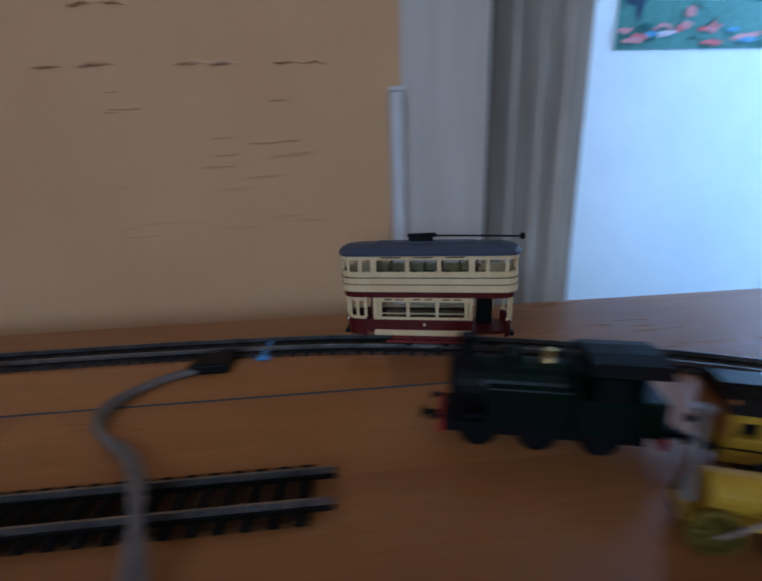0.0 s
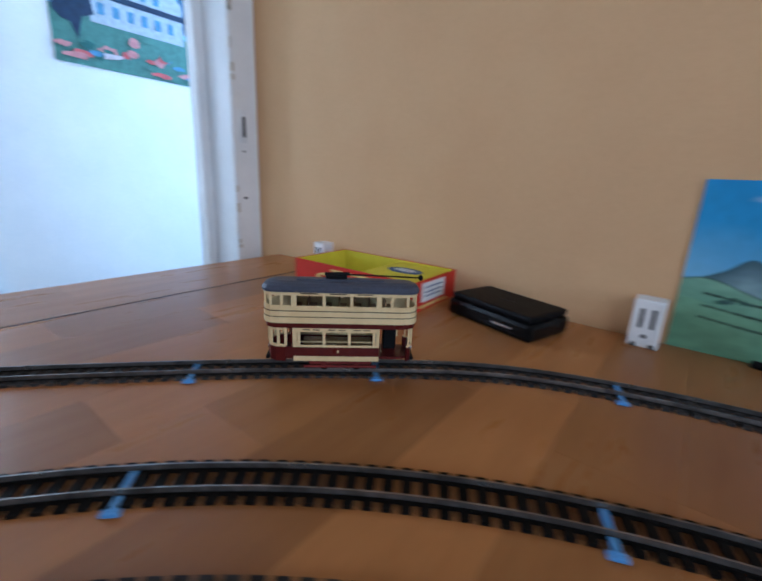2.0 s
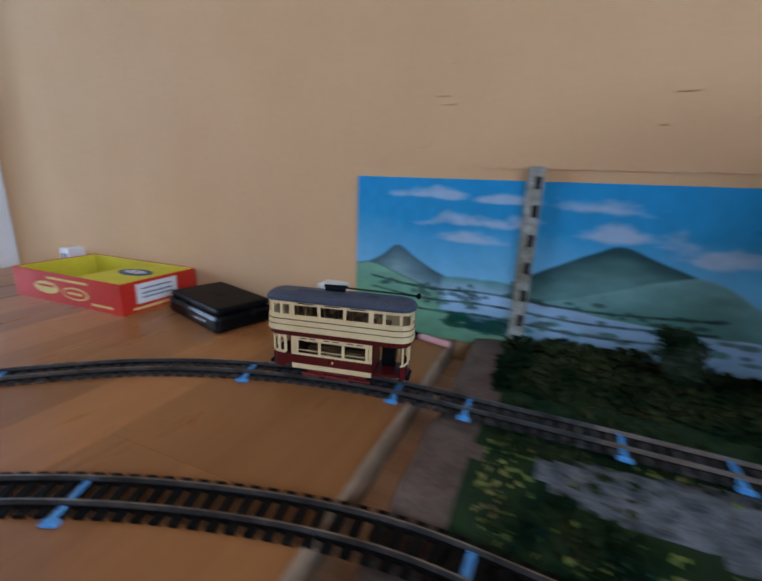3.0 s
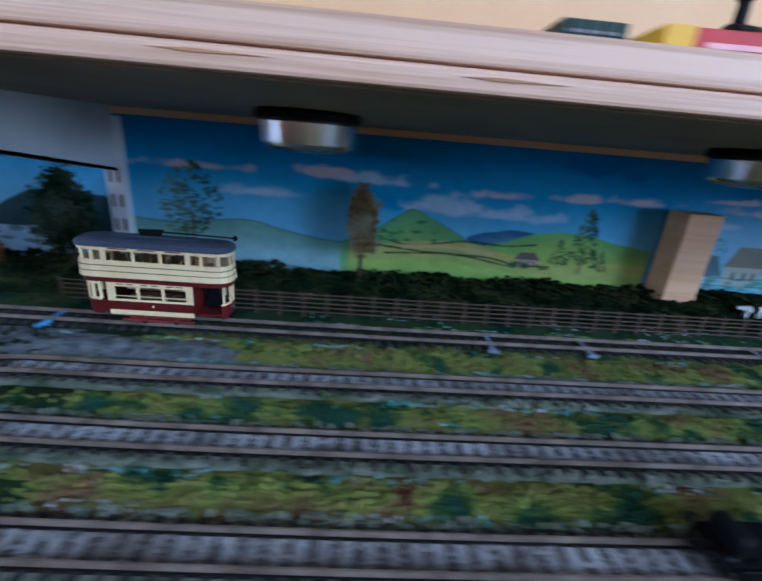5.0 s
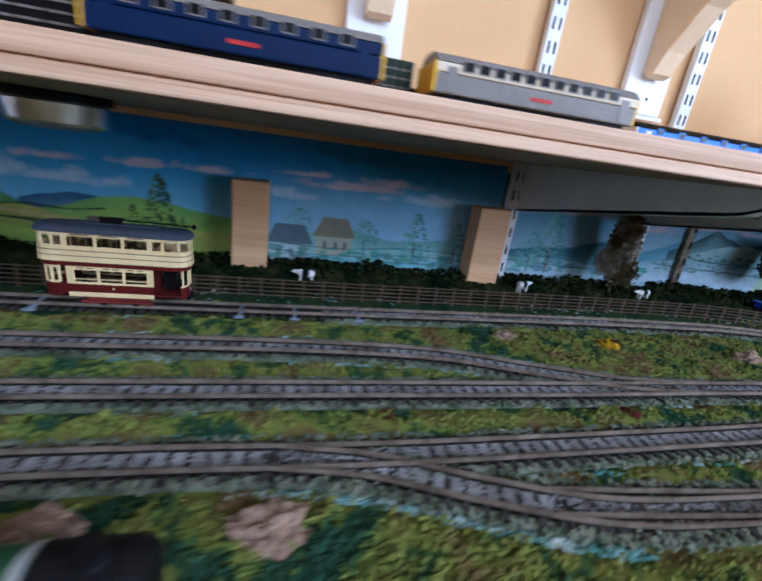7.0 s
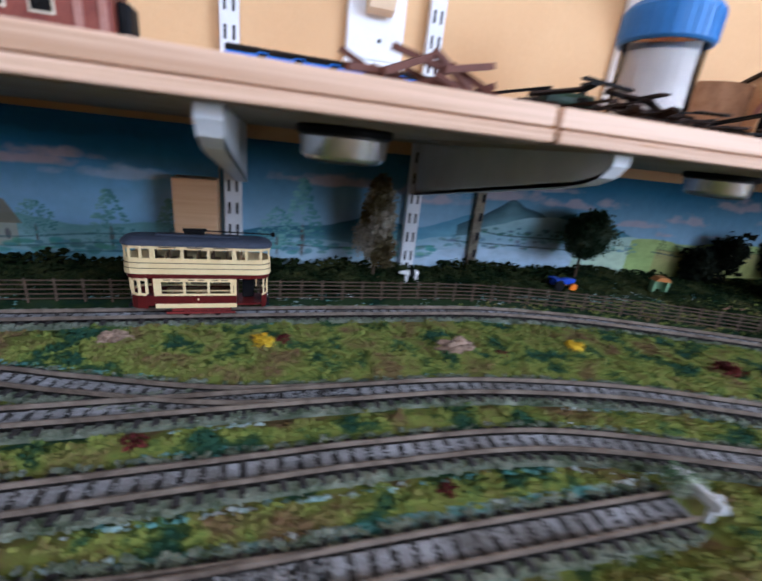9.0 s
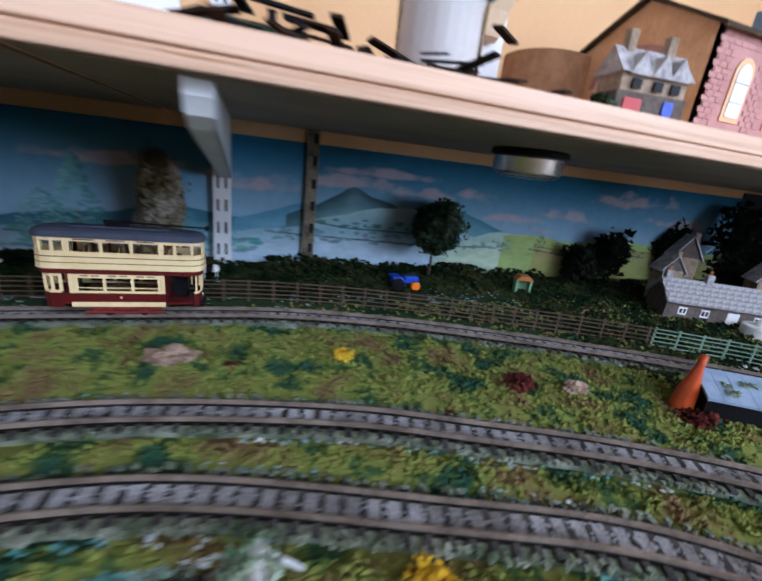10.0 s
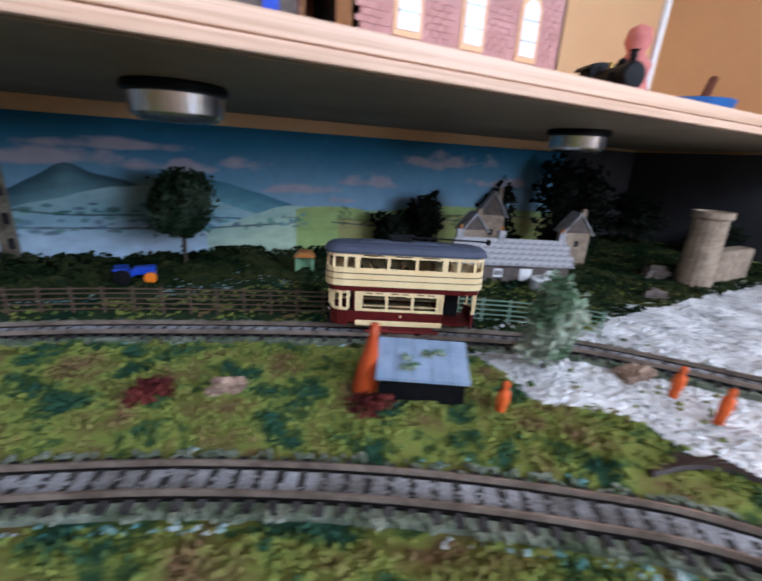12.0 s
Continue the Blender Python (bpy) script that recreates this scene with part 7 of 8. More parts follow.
def gabled_house(x, y, w, d, h, roof, a, label):
    g = thing("model_house", pose(x, y, 0.0, 0, 0, a), label, "model house", "gabled houses")
    part("house_wall", B(-w, w, -d, d, -0.002, h), PALE_ST, g)
    part("house_gable", upright([(-w, h), (w, h), (0, h + roof * 0.92)], -d, d), STONE_D, g)
    for sx in (-1, 1):
        pts = [(sx * (w + 0.004), h - 0.003), (0, h + roof), (0, h + roof + 0.002), (sx * (w + 0.0055), h - 0.002)]
        part("roof_slope", upright(pts[::-sx], -d - 0.002, d + 0.002), SNOWROOF, g)
    part("window", B(-0.003, 0.003, -d - 0.0006, -d + 0.0002, h * 0.6, h * 0.6 + 0.008), SLOT, g)
    part("chimney", B(w * 0.4, w * 0.4 + 0.005, -0.003, 0.003, h + roof * 0.4, h + roof + 0.006), PALE_ST, g)
    return g


gabled_house(2.105, -0.115, 0.014, 0.012, 0.052, 0.02, -20, "pale model house with a steep whitened gable roof")
gabled_house(2.150, -0.100, 0.016, 0.014, 0.068, 0.03, -35, "tall pale model house with a steep gable roof")
gabled_house(2.265, -0.150, 0.017, 0.015, 0.048, 0.026, -30, "dark gabled model house behind the cottage")
tower = thing("ruined_tower", pose(2.328, -0.285, 0.0), "pale stone model tower with a broken top", "model tower")
part("shaft", L([(0.021, -0.004), (0.019, 0.05), (0.0185, 0.085), (0.0215, 0.088), (0.0215, 0.095), (0.016, 0.095), (0.016, 0.088)], 18), PALE_ST, tower)
part("curtain_wall", B(0.03, 0.12, -0.012, 0.012, -0.004, 0.045, bevel=0.004), PALE_ST, tower)
rock(2.31, -0.25, 0.02, "grey rubble heap in the yard", 11, STONE_D)
rock(2.22, -0.30, 0.014, "mossy rubble in the yard", 12, STONE_D)


def track_figure(x, y, a):
    """A plain stand-in figure, one mesh."""
    bm = L([(0.0001, 0), (0.0026, 0.0), (0.0028, 0.008), (0.0036, 0.013), (0.0032, 0.018), (0.0012, 0.0195), (0.0021, 0.0215), (0.0019, 0.024), (0.0001, 0.0252)], 12)
    return solid("model_figurine", bm, ORANGE_FIG, "tiny plain orange model figurine in the yard", "figurine", "yard figurines", m=pose(x, y, 0.0, 4, 0, a), smooth=True)


ORANGE_FIG = pbr("orange_figurine_paint", (0.66, 0.12, 0.02), (0.55, 0.09, 0.015), 0.6, scale=200, bump=0.05)
for x, y in ((1.901, -0.388), (2.018, -0.420), (2.016, -0.446)):
    track_figure(x, y, 30)
log = thing("log_pile", pose(1.956, -0.456, 0.0, 0, 0, -30), "heap of dark brown timber on the gravel", "log pile")
for k in range(6):
    part("log", T( [(-0.02 + 0.004 * k, -0.008 + 0.003 * k, 0.003), (0.02 + 0.002 * k, 0.004 - 0.003 * k, 0.0045)], 0.002, 6), DARK, log)

# buffer stop at the end of the siding
stop = thing("buffer_stop", pose(1.536, -0.404, 0.001), "weathered buffer stop overgrown with greenery", "buffer stop")
WHITE_WORN = pbr("worn_white_plastic", (0.55, 0.55, 0.54), (0.2, 0.22, 0.2), 0.7, scale=80, bump=0.2)
for sy in (-1, 1):
    part("stop_leg", B(-0.002, 0.002, sy * 0.0085 - 0.0012, sy * 0.0085 + 0.0012, 0, 0.017), WHITE_WORN, stop)
    part("brace", T([(0.002, sy * 0.0085, 0.014), (0.016, sy * 0.0085, 0.001)], 0.0012, 6), WHITE_WORN, stop)
part("stop_beam", B(-0.004, 0.0, -0.014, 0.014, 0.010, 0.016, bevel=0.0006), WHITE_WORN, stop)
iv = part("ivy", foliage(0.011, 0.008, 160, 0.0025, 9), LEAF_PALE, stop)
iv.matrix_basis = Matrix.Translation((-0.004, 0.008, 0.012))

# a wagon chassis on the second track, and the striped engine at the front of the layout
ch = thing("wagon_chassis", pose(0.75, -0.341, 0.0058), "bare black model wagon chassis on the track", "wagon chassis")
wheels(ch, (-0.014, 0.014), 0.006)
part("chassis_frame", B(-0.026, 0.026, -0.010, 0.010, 0.006, 0.010), BLACK, ch)
for sx in (-1, 1):
    part("bogie_side", B(sx * 0.014 - 0.009, sx * 0.014 + 0.009, -0.0125, -0.0105, 0.002, 0.009, bevel=0.001), BLACK_GLOSS, ch)
    part("chassis_end", B(sx * 0.020 - 0.004, sx * 0.020 + 0.004, -0.008, 0.008, 0.010, 0.020, bevel=0.002), BLACK, ch)
    coupling(ch, sx * 0.026, 0.009)
APPLE = pbr("bright_loco_green", (0.020, 0.075, 0.034), (0.015, 0.058, 0.026), 0.35, scale=60, bump=0.03, spec=0.15)
BAND_GREY = pbr("pale_grey_band", (0.34, 0.36, 0.36), (0.27, 0.29, 0.29), 0.5, scale=60, bump=0.02)
eng = thing("striped_engine", pose(0.885, -0.425, 0.0), "bright green model engine with white boiler bands", "locomotive")
wheels(eng, (-0.07, -0.04, 0.0, 0.03), 0.009)
part("frame", B(-0.10, 0.055, -0.012, 0.012, 0.008, 0.016), BLACK, eng)
part("boiler", L([(0.0145, -0.10), (0.015, -0.098), (0.015, 0.034), (0.0148, 0.036)], 32, Matrix.Translation((0, 0, 0.030)), "x"), APPLE, eng, smooth=False)
for k in range(8):
    x = -0.088 + k * 0.0172
    part("boiler_band", L([(0.0153, x), (0.0153, x + 0.0032)], 32, Matrix.Translation((0, 0, 0.030)), "x"), BAND_GREY, eng)
part("smokebox", L([(0.0154, 0.0365), (0.0154, 0.062), (0.013, 0.067), (0.0001, 0.068)], 32, Matrix.Translation((0, 0, 0.030)), "x"), BLACK, eng)
part("chimney", L([(0.006, 0.043), (0.0045, 0.046), (0.0048, 0.050), (0.003, 0.050)], 16, Matrix.Translation((0.052, 0, 0))), BLACK, eng)
part("front_buffer_beam", B(0.060, 0.064, -0.014, 0.014, 0.008, 0.016), BLUE, eng)

# ---- things on the shelf ----
ZS = 0.1916
RAILBLUE = pbr("rail_blue_paint", (0.002, 0.014, 0.058), (0.002, 0.011, 0.045), 0.45, scale=60, bump=0.03, spec=0.12)
BRIGHT_BLUE = pbr("bright_blue_paint", (0.015, 0.16, 0.62), (0.012, 0.13, 0.52), 0.35, scale=60, bump=0.03)
COACH_CREAM = pbr("cream_coach_paint", (0.62, 0.55, 0.42), (0.52, 0.46, 0.35), 0.4, scale=60, bump=0.03)
COACH_GREY = pbr("grey_coach_paint", (0.20, 0.19, 0.18), (0.15, 0.145, 0.14), 0.4, scale=60, bump=0.03)
LOCO_GREEN = pbr("olive_loco_green", (0.02, 0.045, 0.025), (0.014, 0.03, 0.018), 0.45, scale=60, bump=0.05)
WARN = pbr("warning_yellow", (0.70, 0.42, 0.02), rough=0.4, bump=0)
BRICK_RED = pbr("printed_brick_card", (0.46, 0.245, 0.22), (0.40, 0.20, 0.175), 0.7, scale=60, bump=0.1, island=0.07)
GREYMETAL = pbr("grey_tin", (0.32, 0.35, 0.38), (0.24, 0.27, 0.30), 0.35, metal=0.3, scale=40, bump=0.04)
TEALP = pbr("teal_label", (0.16, 0.26, 0.32), (0.12, 0.20, 0.25), 0.5, scale=40, bump=0.02)


def railcar(name, x0, x1, y, h, low, upper, end, label, a=0.0, windows=8, stripe=None):
    w, n = 0.0165, (x1 - x0) / 2
    c = thing(name, pose((x0 + x1) / 2, y, ZS, 0, 0, a), label, "railcar")
    wheels(c, (-n * 0.75, -n * 0.6, n * 0.6, n * 0.75), 0.0055)
    part("underframe", B(-n * 0.96, n * 0.96, -0.012, 0.012, 0.005, 0.0095), BLACK, c)
    part("lower_body", B(-n, n, -w, w, 0.0085, 0.0085 + (h - 0.0085) * 0.48, bevel=0.001), low, c)
    part("upper_body", B(-n, n, -w, w, 0.0086 + (h - 0.0085) * 0.48, h - 0.006, bevel=0.0008), upper, c)
    rf = part("roof", upright([(-w, h - 0.0058), (w, h - 0.0058), (w * 0.75, h - 0.002), (w * 0.35, h), (-w * 0.35, h), (-w * 0.75, h - 0.002)], -n, n), COACH_GREY if upper is not BRIGHT_BLUE else BLACK, c)
    rf.matrix_basis = Matrix.Rotation(math.pi / 2, 4, "Z")
    for sx in (-1, 1):
        part("cab_end", B(sx * n - 0.0012, sx * n + 0.0012, -w * 0.98, w * 0.98, 0.009, h - 0.006), end, c)
        part("bogie", B(sx * n * 0.68 - 0.014, sx * n * 0.68 + 0.014, -0.0135, -0.0115, 0.002, 0.0085), BLACK, c)
        part("cab_door", B(sx * n * 0.86 - 0.003, sx * n * 0.86 + 0.003, -w - 0.0004, -w + 0.0002, 0.0095, h - 0.008), WHITE_CARD if stripe else low, c)
    z = 0.0086 + (h - 0.0085) * 0.55
    for k in range(windows):
        x = -n * 0.72 + k * n * 1.44 / (windows - 1)
        wd = part("window", B(x - 0.0036, x + 0.0036, -w - 0.0005, -w + 0.0002, z, z + 0.0055), COACH_GREY if upper in (COACH_CREAM, RAILBLUE) else BRIGHT_BLUE, c)
        part("pane", B(x - 0.0028, x + 0.0028, -w - 0.0008, -w - 0.0003, z + 0.0007, z + 0.0048), BLACK_GLOSS, wd)
    if stripe:
        part("stripe", B(-n * 0.98, n * 0.98, -w - 0.0004, -w + 0.0002, 0.0088, 0.0108), stripe, c)
    part("name_plate", B(-0.007, 0.007, -w - 0.0005, -w + 0.0002, 0.0125, 0.0145), REDP, c)
    return c


railcar("diesel_railcar", 0.893, 1.029, -0.275, 0.031, RAILBLUE, RAILBLUE, WARN, "dark blue model diesel locomotive with yellow ends on the shelf")
railcar("cream_railcar", 1.060, 1.192, -0.270, 0.030, COACH_GREY, COACH_CREAM, WARN, "cream and grey model railcar on the shelf", windows=11)
railcar("blue_railcar", 1.292, 1.468, -0.165, 0.031, BRIGHT_BLUE, BRIGHT_BLUE, WHITE_CARD, "bright blue model train with white ends on the shelf", 0, 6, stripe=REDP)


def shelf_wagon(x, y, l, h, paint, label, bars=True):
    w = thing("goods_wagon", pose(x, y, ZS), label, "wagon", "shelf wagons")
    wheels(w, (-l * 0.28, l * 0.28), 0.0058)
    part("wagon_frame", B(-l / 2, l / 2, -0.011, 0.011, 0.006, 0.010), BLACK, w)
    part("wagon_body", B(-l / 2, l / 2, -0.0145, 0.0145, 0.010, h, bevel=0.0008), paint, w)
    if bars:
        for k in range(3):
            part("plank_line", B(-l / 2 + 0.002, l / 2 - 0.002, -0.0149, -0.0143, 0.012 + k * (h - 0.013) / 3, 0.0132 + k * (h - 0.013) / 3), COACH_GREY, w)
        for k in range(4):
            x_ = -l / 2 + 0.004 + k * (l - 0.008) / 3
            part("strap", B(x_ - 0.0007, x_ + 0.0007, -0.0152, -0.0146, 0.010, h - 0.001), BLACK, w)
    for sx in (-1, 1):
        coupling(w, sx * l / 2, 0.009)
    return w


shelf_wagon(0.668, -0.24, 0.03, 0.026, LOCO_GREEN, "small dark green model wagon on the shelf")
shelf_wagon(0.735, -0.18, 0.06, 0.022, LOCO_GREEN, "long green model wagon standing behind others")
shelf_wagon(0.778, -0.245, 0.046, 0.028, BLACK, "black planked model wagon on the shelf")
shelf_wagon(0.858, -0.245, 0.046, 0.028, BLACK, "black planked model goods wagon with pale lines")
shelf_wagon(1.045, -0.235, 0.024, 0.028, LOCO_GREEN, "short green model wagon between railcars")
PINK_DULL = pbr("dull_pink_plastic", (0.38, 0.20, 0.16), (0.28, 0.13, 0.10), 0.5, scale=60, bump=0.03)
BROWNW = pbr("bauxite_brown", (0.12, 0.045, 0.028), (0.085, 0.03, 0.02), 0.6, scale=60, bump=0.1)
MAROON_COACH = pbr("faded_maroon_plastic", (0.22, 0.065, 0.045), (0.15, 0.04, 0.03), 0.45, scale=60, bump=0.05)
van = thing("maroon_coach", pose(1.170, -0.20, ZS), "maroon model coach with dark end gangway behind the railcars", "coach")
wheels(van, (-0.055, -0.04, 0.04, 0.055), 0.0055)
part("coach_frame", B(-0.070, 0.070, -0.012, 0.012, 0.006, 0.010), COACH_GREY, van)
part("coach_body", B(-0.071, 0.066, -0.0155, 0.0155, 0.010, 0.038, bevel=0.001), MAROON_COACH, van)
vr = part("coach_roof", upright([(-0.0165, 0.038), (0.0165, 0.038), (0.012, 0.043), (0.005, 0.046), (-0.005, 0.046), (-0.012, 0.043)], -0.067, 0.072), BROWNW, van)
vr.matrix_basis = Matrix.Rotation(math.pi / 2, 4, "Z")
for k in range(5):
    x_ = -0.055 + k * 0.022
    fr_ = part("window", B(x_ - 0.006, x_ + 0.006, -0.0161, -0.0153, 0.022, 0.033), COACH_CREAM, van)
    part("pane", B(x_ - 0.0048, x_ + 0.0048, -0.0165, -0.0160, 0.0232, 0.0318), BLACK_GLOSS, fr_)
for x_ in (0.050, 0.062):
    part("door_post", B(x_ - 0.0022, x_ + 0.0022, -0.0172, -0.0153, 0.011, 0.037, bevel=0.0006), PINK_DULL, van)
part("gangway", B(0.0665, 0.074, -0.009, 0.009, 0.008, 0.036, bevel=0.002), BLACK, van)
te = tank_engine("shelf_tank_engine", pose(0.862, -0.165, ZS, 0, 0, 180) @ Matrix.Diagonal((1.05, 1.2, 1.4, 1)), LOCO_GREEN, "olive green model tank engine on the shelf", 0.135)
for k in range(3):
    part("number_plate", B(0.012 - k * 0.018, 0.017 - k * 0.018, 0.0150, 0.0157, 0.021, 0.026), CREAMP, te)

# boxes and tins at the near end
bxs = thing("blue_carton", pose(0.632, -0.255, ZS, 0, 0, 5), "flat light blue carton on the shelf", "carton")
part("carton_body", B(-0.024, 0.024, -0.02, 0.02, 0.0, 0.010, bevel=0.0008), BRIGHT_BLUE, bxs)
part("carton_label", B(-0.018, 0.018, -0.0204, -0.0198, 0.002, 0.008), WHITE_CARD, bxs)
rbx = thing("red_carton", pose(0.716, -0.262, ZS, 0, 0, -3), "red and yellow printed carton on the shelf", "carton")
part("carton_body", B(-0.029, 0.029, -0.015, 0.015, 0.0, 0.021, bevel=0.0006), REDP, rbx)
part("yellow_end", B(-0.0292, -0.017, -0.0153, 0.0153, -0.0001 + 0.0003, 0.0213), WARN, rbx)
for z in (0.005, 0.009, 0.014):
    part("print_bar", B(-0.012, 0.022, -0.0155, -0.0149, z, z + 0.002), PINK, rbx)
for k, (x, y, r_, h) in enumerate(((0.215, -0.13, 0.021, 0.046), (0.262, -0.10, 0.024, 0.060), (0.30, -0.18, 0.022, 0.05), (0.355, -0.12, 0.024, 0.055))):
    t = thing("paint_tin", pose(x, y, ZS, 0, 0, 40 * k), "small grey metal paint tin with printed label", "paint tin", "paint tins")
    part("can", L([(r_, 0.0), (r_ + 0.0006, 0.001), (r_, 0.002), (r_, h - 0.003), (r_ + 0.0008, h - 0.002), (r_ + 0.0008, h), (r_ - 0.002, h), (r_ - 0.003, h - 0.002), (0.0001, h - 0.002)], 30), GREYMETAL, t)
    part("paper_band", L([(r_ + 0.0004, h * 0.2), (r_ + 0.0004, h * 0.72)], 30), (TEALP, WHITE_CARD)[k % 2], t)

# clear round lid, jar with blue cap
CLEAR = pane_material("clear_plastic", (0.95, 0.93, 0.92))
solid("clear_tub", L([(0.018, 0.0), (0.02, 0.002), (0.021, 0.016), (0.0225, 0.017), (0.0205, 0.0175), (0.019, 0.003), (0.0001, 0.002)], 28, pose(1.130, -0.10, ZS + 0.028)), CLEAR, "small clear plastic tub", "tub", smooth=True)
solid("tub_stand", B(1.095, 1.165, -0.13, -0.07, ZS, ZS + 0.0278, bevel=0.002), COACH_GREY, "grey block under the clear tub", "block")
jar = thing("sample_jar", pose(1.678, -0.165, ZS), "clear plastic jar with a blue screw cap", "jar")
part("glass", L([(0.031, 0.0), (0.034, 0.002), (0.036, 0.09), (0.0345, 0.09), (0.0325, 0.004), (0.0001, 0.003)], 36), CLEAR, jar, smooth=True)
part("content", L([(0.0318, 0.0045), (0.0335, 0.08), (0.0001, 0.083)], 24), WHITE_CARD, jar)
cap = part("screw_cap", L([(0.0385, 0.088), (0.0405, 0.090), (0.0405, 0.115), (0.037, 0.1195), (0.0001, 0.121)], 40), pbr("blue_cap", (0.05, 0.20, 0.50), (0.04, 0.17, 0.44), 0.4, scale=40, bump=0.03), jar)
for k in range(30):
    a = 2 * math.pi * k / 30
    part("grip_rib", B(0.0400, 0.0412, -0.0012, 0.0012, 0.091, 0.113, m=Matrix.Rotation(a, 4, "Z")), cap.data.materials[0], cap)

# heap of old track pieces and sticks
heap = thing("track_heap", pose(1.592, -0.245, ZS) @ Matrix.Diagonal((1.05, 1, 1.2, 1)), "tangled heap of old dark track pieces", "scrap heap")
r_ = random.Random(17)
RUST = pbr("rusty_brown", (0.035, 0.020, 0.014), (0.016, 0.011, 0.009), 0.8, scale=90, bump=0.3, spec=0.1)
for k in range(150):
    x, y = r_.gauss(0, 0.05), r_.gauss(0, 0.02)
    x = max(-0.11, min(0.12, x))
    z = abs(r_.gauss(0, 0.009)) + 0.0012
    l = r_.uniform(0.008, 0.024)
    m = Matrix.Translation((x, y, z)) @ Euler((r_.uniform(-0.2, 0.2), r_.uniform(-0.22, 0.22), r_.uniform(0, 3.1))).to_matrix().to_4x4()
    part("track_scrap", B(-l, l, -0.0030, 0.0030, -0.0006, 0.0007, m=m), RUST if k % 3 else BLACK, heap)
ol = thing("scrap_engine", pose(1.528, -0.235, ZS, 0, 0, 4), "small dark scrap engine body on the heap", "scrap engine")
part("boiler", L([(0.007, -0.02), (0.007, 0.025), (0.0001, 0.026)], 18, Matrix.Translation((0, 0, 0.018)), "x"), LOCO_GREEN, ol)
part("footplate", B(-0.04, 0.03, -0.011, 0.011, 0.0, 0.010, bevel=0.001), BLACK, ol)
part("chimney", L([(0.0028, 0.024), (0.0024, 0.031), (0.003, 0.0325), (0.0001, 0.0325)], 12, Matrix.Translation((0.016, 0, 0))), BLACK, ol)
sticks = thing("bark_heap", pose(1.402, -0.275, ZS) @ Matrix.Diagonal((1.1, 1, 1.1, 1)), "heap of broken brown bark strips", "bark heap")
for k in range(16):
    m = Matrix.Translation((r_.gauss(0, 0.018), r_.gauss(0, 0.006), 0.003 + abs(r_.gauss(0, 0.008)))) @ Euler((0, r_.uniform(-0.5, 0.5), r_.uniform(-0.6, 0.6))).to_matrix().to_4x4()
    part("bark_strip", B(-0.016, 0.016, -0.002, 0.002, -0.001, 0.0022, m=m), BROWNW, sticks)

# moulded corbels of a higher shelf
def corbel(x):
    hb = thing("shelf_corbel", pose(x, 0, 0), "white moulded wooden corbel of a higher shelf", "shelf bracket", "shelf corbels")
    part("back_plate", B(-0.033, 0.033, -0.012, -0.0005, 0.256, 0.62, bevel=0.003), WHITE_GLOSS, hb)
    part("plate_moulding", B(-0.036, 0.036, -0.016, -0.0006, 0.250, 0.2555, bevel=0.002), WHITE_GLOSS, hb)
    prof = [(-0.012, 0.305), (-0.020, 0.298), (-0.030, 0.302), (-0.042, 0.325), (-0.075, 0.365), (-0.12, 0.40), (-0.17, 0.425), (-0.205, 0.455), (-0.22, 0.50), (-0.22, 0.62), (-0.012, 0.62)]
    bm = bmesh.new()
    prism(bm, prof[::-1], -0.014, 0.014, Matrix(((0, 0, 1, 0), (1, 0, 0, 0), (0, 1, 0, 0), (0, 0, 0, 1))))
    bmesh.ops.recalc_face_normals(bm, faces=bm.faces[:])
    part("gusset", bm, GUSSET, hb)
    part("nail_head", L([(0.0022, 0), (0.0014, 0.0008)], 10, Matrix.Translation((0.004, -0.0126, 0.276)), "y"), SLOT, hb)


for x in (1.068, 1.438, 1.80):
    corbel(x)

# cork tub, brick engine shed, little cottage
CORK = pbr("brown_cork_card", (0.34, 0.18, 0.09), (0.25, 0.125, 0.06), 0.8, scale=70, bump=0.2)
solid("card_tube", L([(0.046, 0.0), (0.046, 0.083), (0.043, 0.083), (0.043, 0.003), (0.0001, 0.002)], 32, pose(1.842, -0.09, ZS)), CORK, "wide brown cardboard tube", "card tube")
shed = thing("engine_shed", pose(1.958, -0.185, ZS), "card model engine shed of red brick with arched windows", "model building")
SX, SY, EH = 0.094, 0.070, 0.086
part("south_wall", B(-SX, SX, -SY, -SY + 0.003, 0.0, EH), BRICK_RED, shed)
part("north_wall", B(-SX, SX, SY - 0.003, SY, 0.0, EH), BRICK_RED, shed)
part("east_gable", P([(-SY, 0.0), (SY, 0.0), (SY, EH), (0, EH + 0.032), (-SY, EH)], SX - 0.003, SX, gab), BRICK_RED, shed)
arch = [(0.040 * math.cos(a), 0.052 + 0.026 * math.sin(a)) for a in np.linspace(0, math.pi, 13)]
bm = bmesh.new()
prism(bm, [(-SY, 0.0), (-0.040, 0.0), *[(p[0], p[1]) for p in arch[::-1]], (0.040, 0.0), (SY, 0.0), (SY, EH), (0, EH + 0.032), (-SY, EH)], -SX, -SX + 0.004, gab)
wg = part("west_gable", bm, PINE, shed)
bm = bmesh.new()
for a, b in zip(arch, arch[1:]):
    prism(bm, [(a[0] * 1.0, a[1]), (a[0] * 1.16, 0.052 + (a[1] - 0.052) * 1.2), (b[0] * 1.16, 0.052 + (b[1] - 0.052) * 1.2), (b[0], b[1])], -SX - 0.0012, -SX, gab)
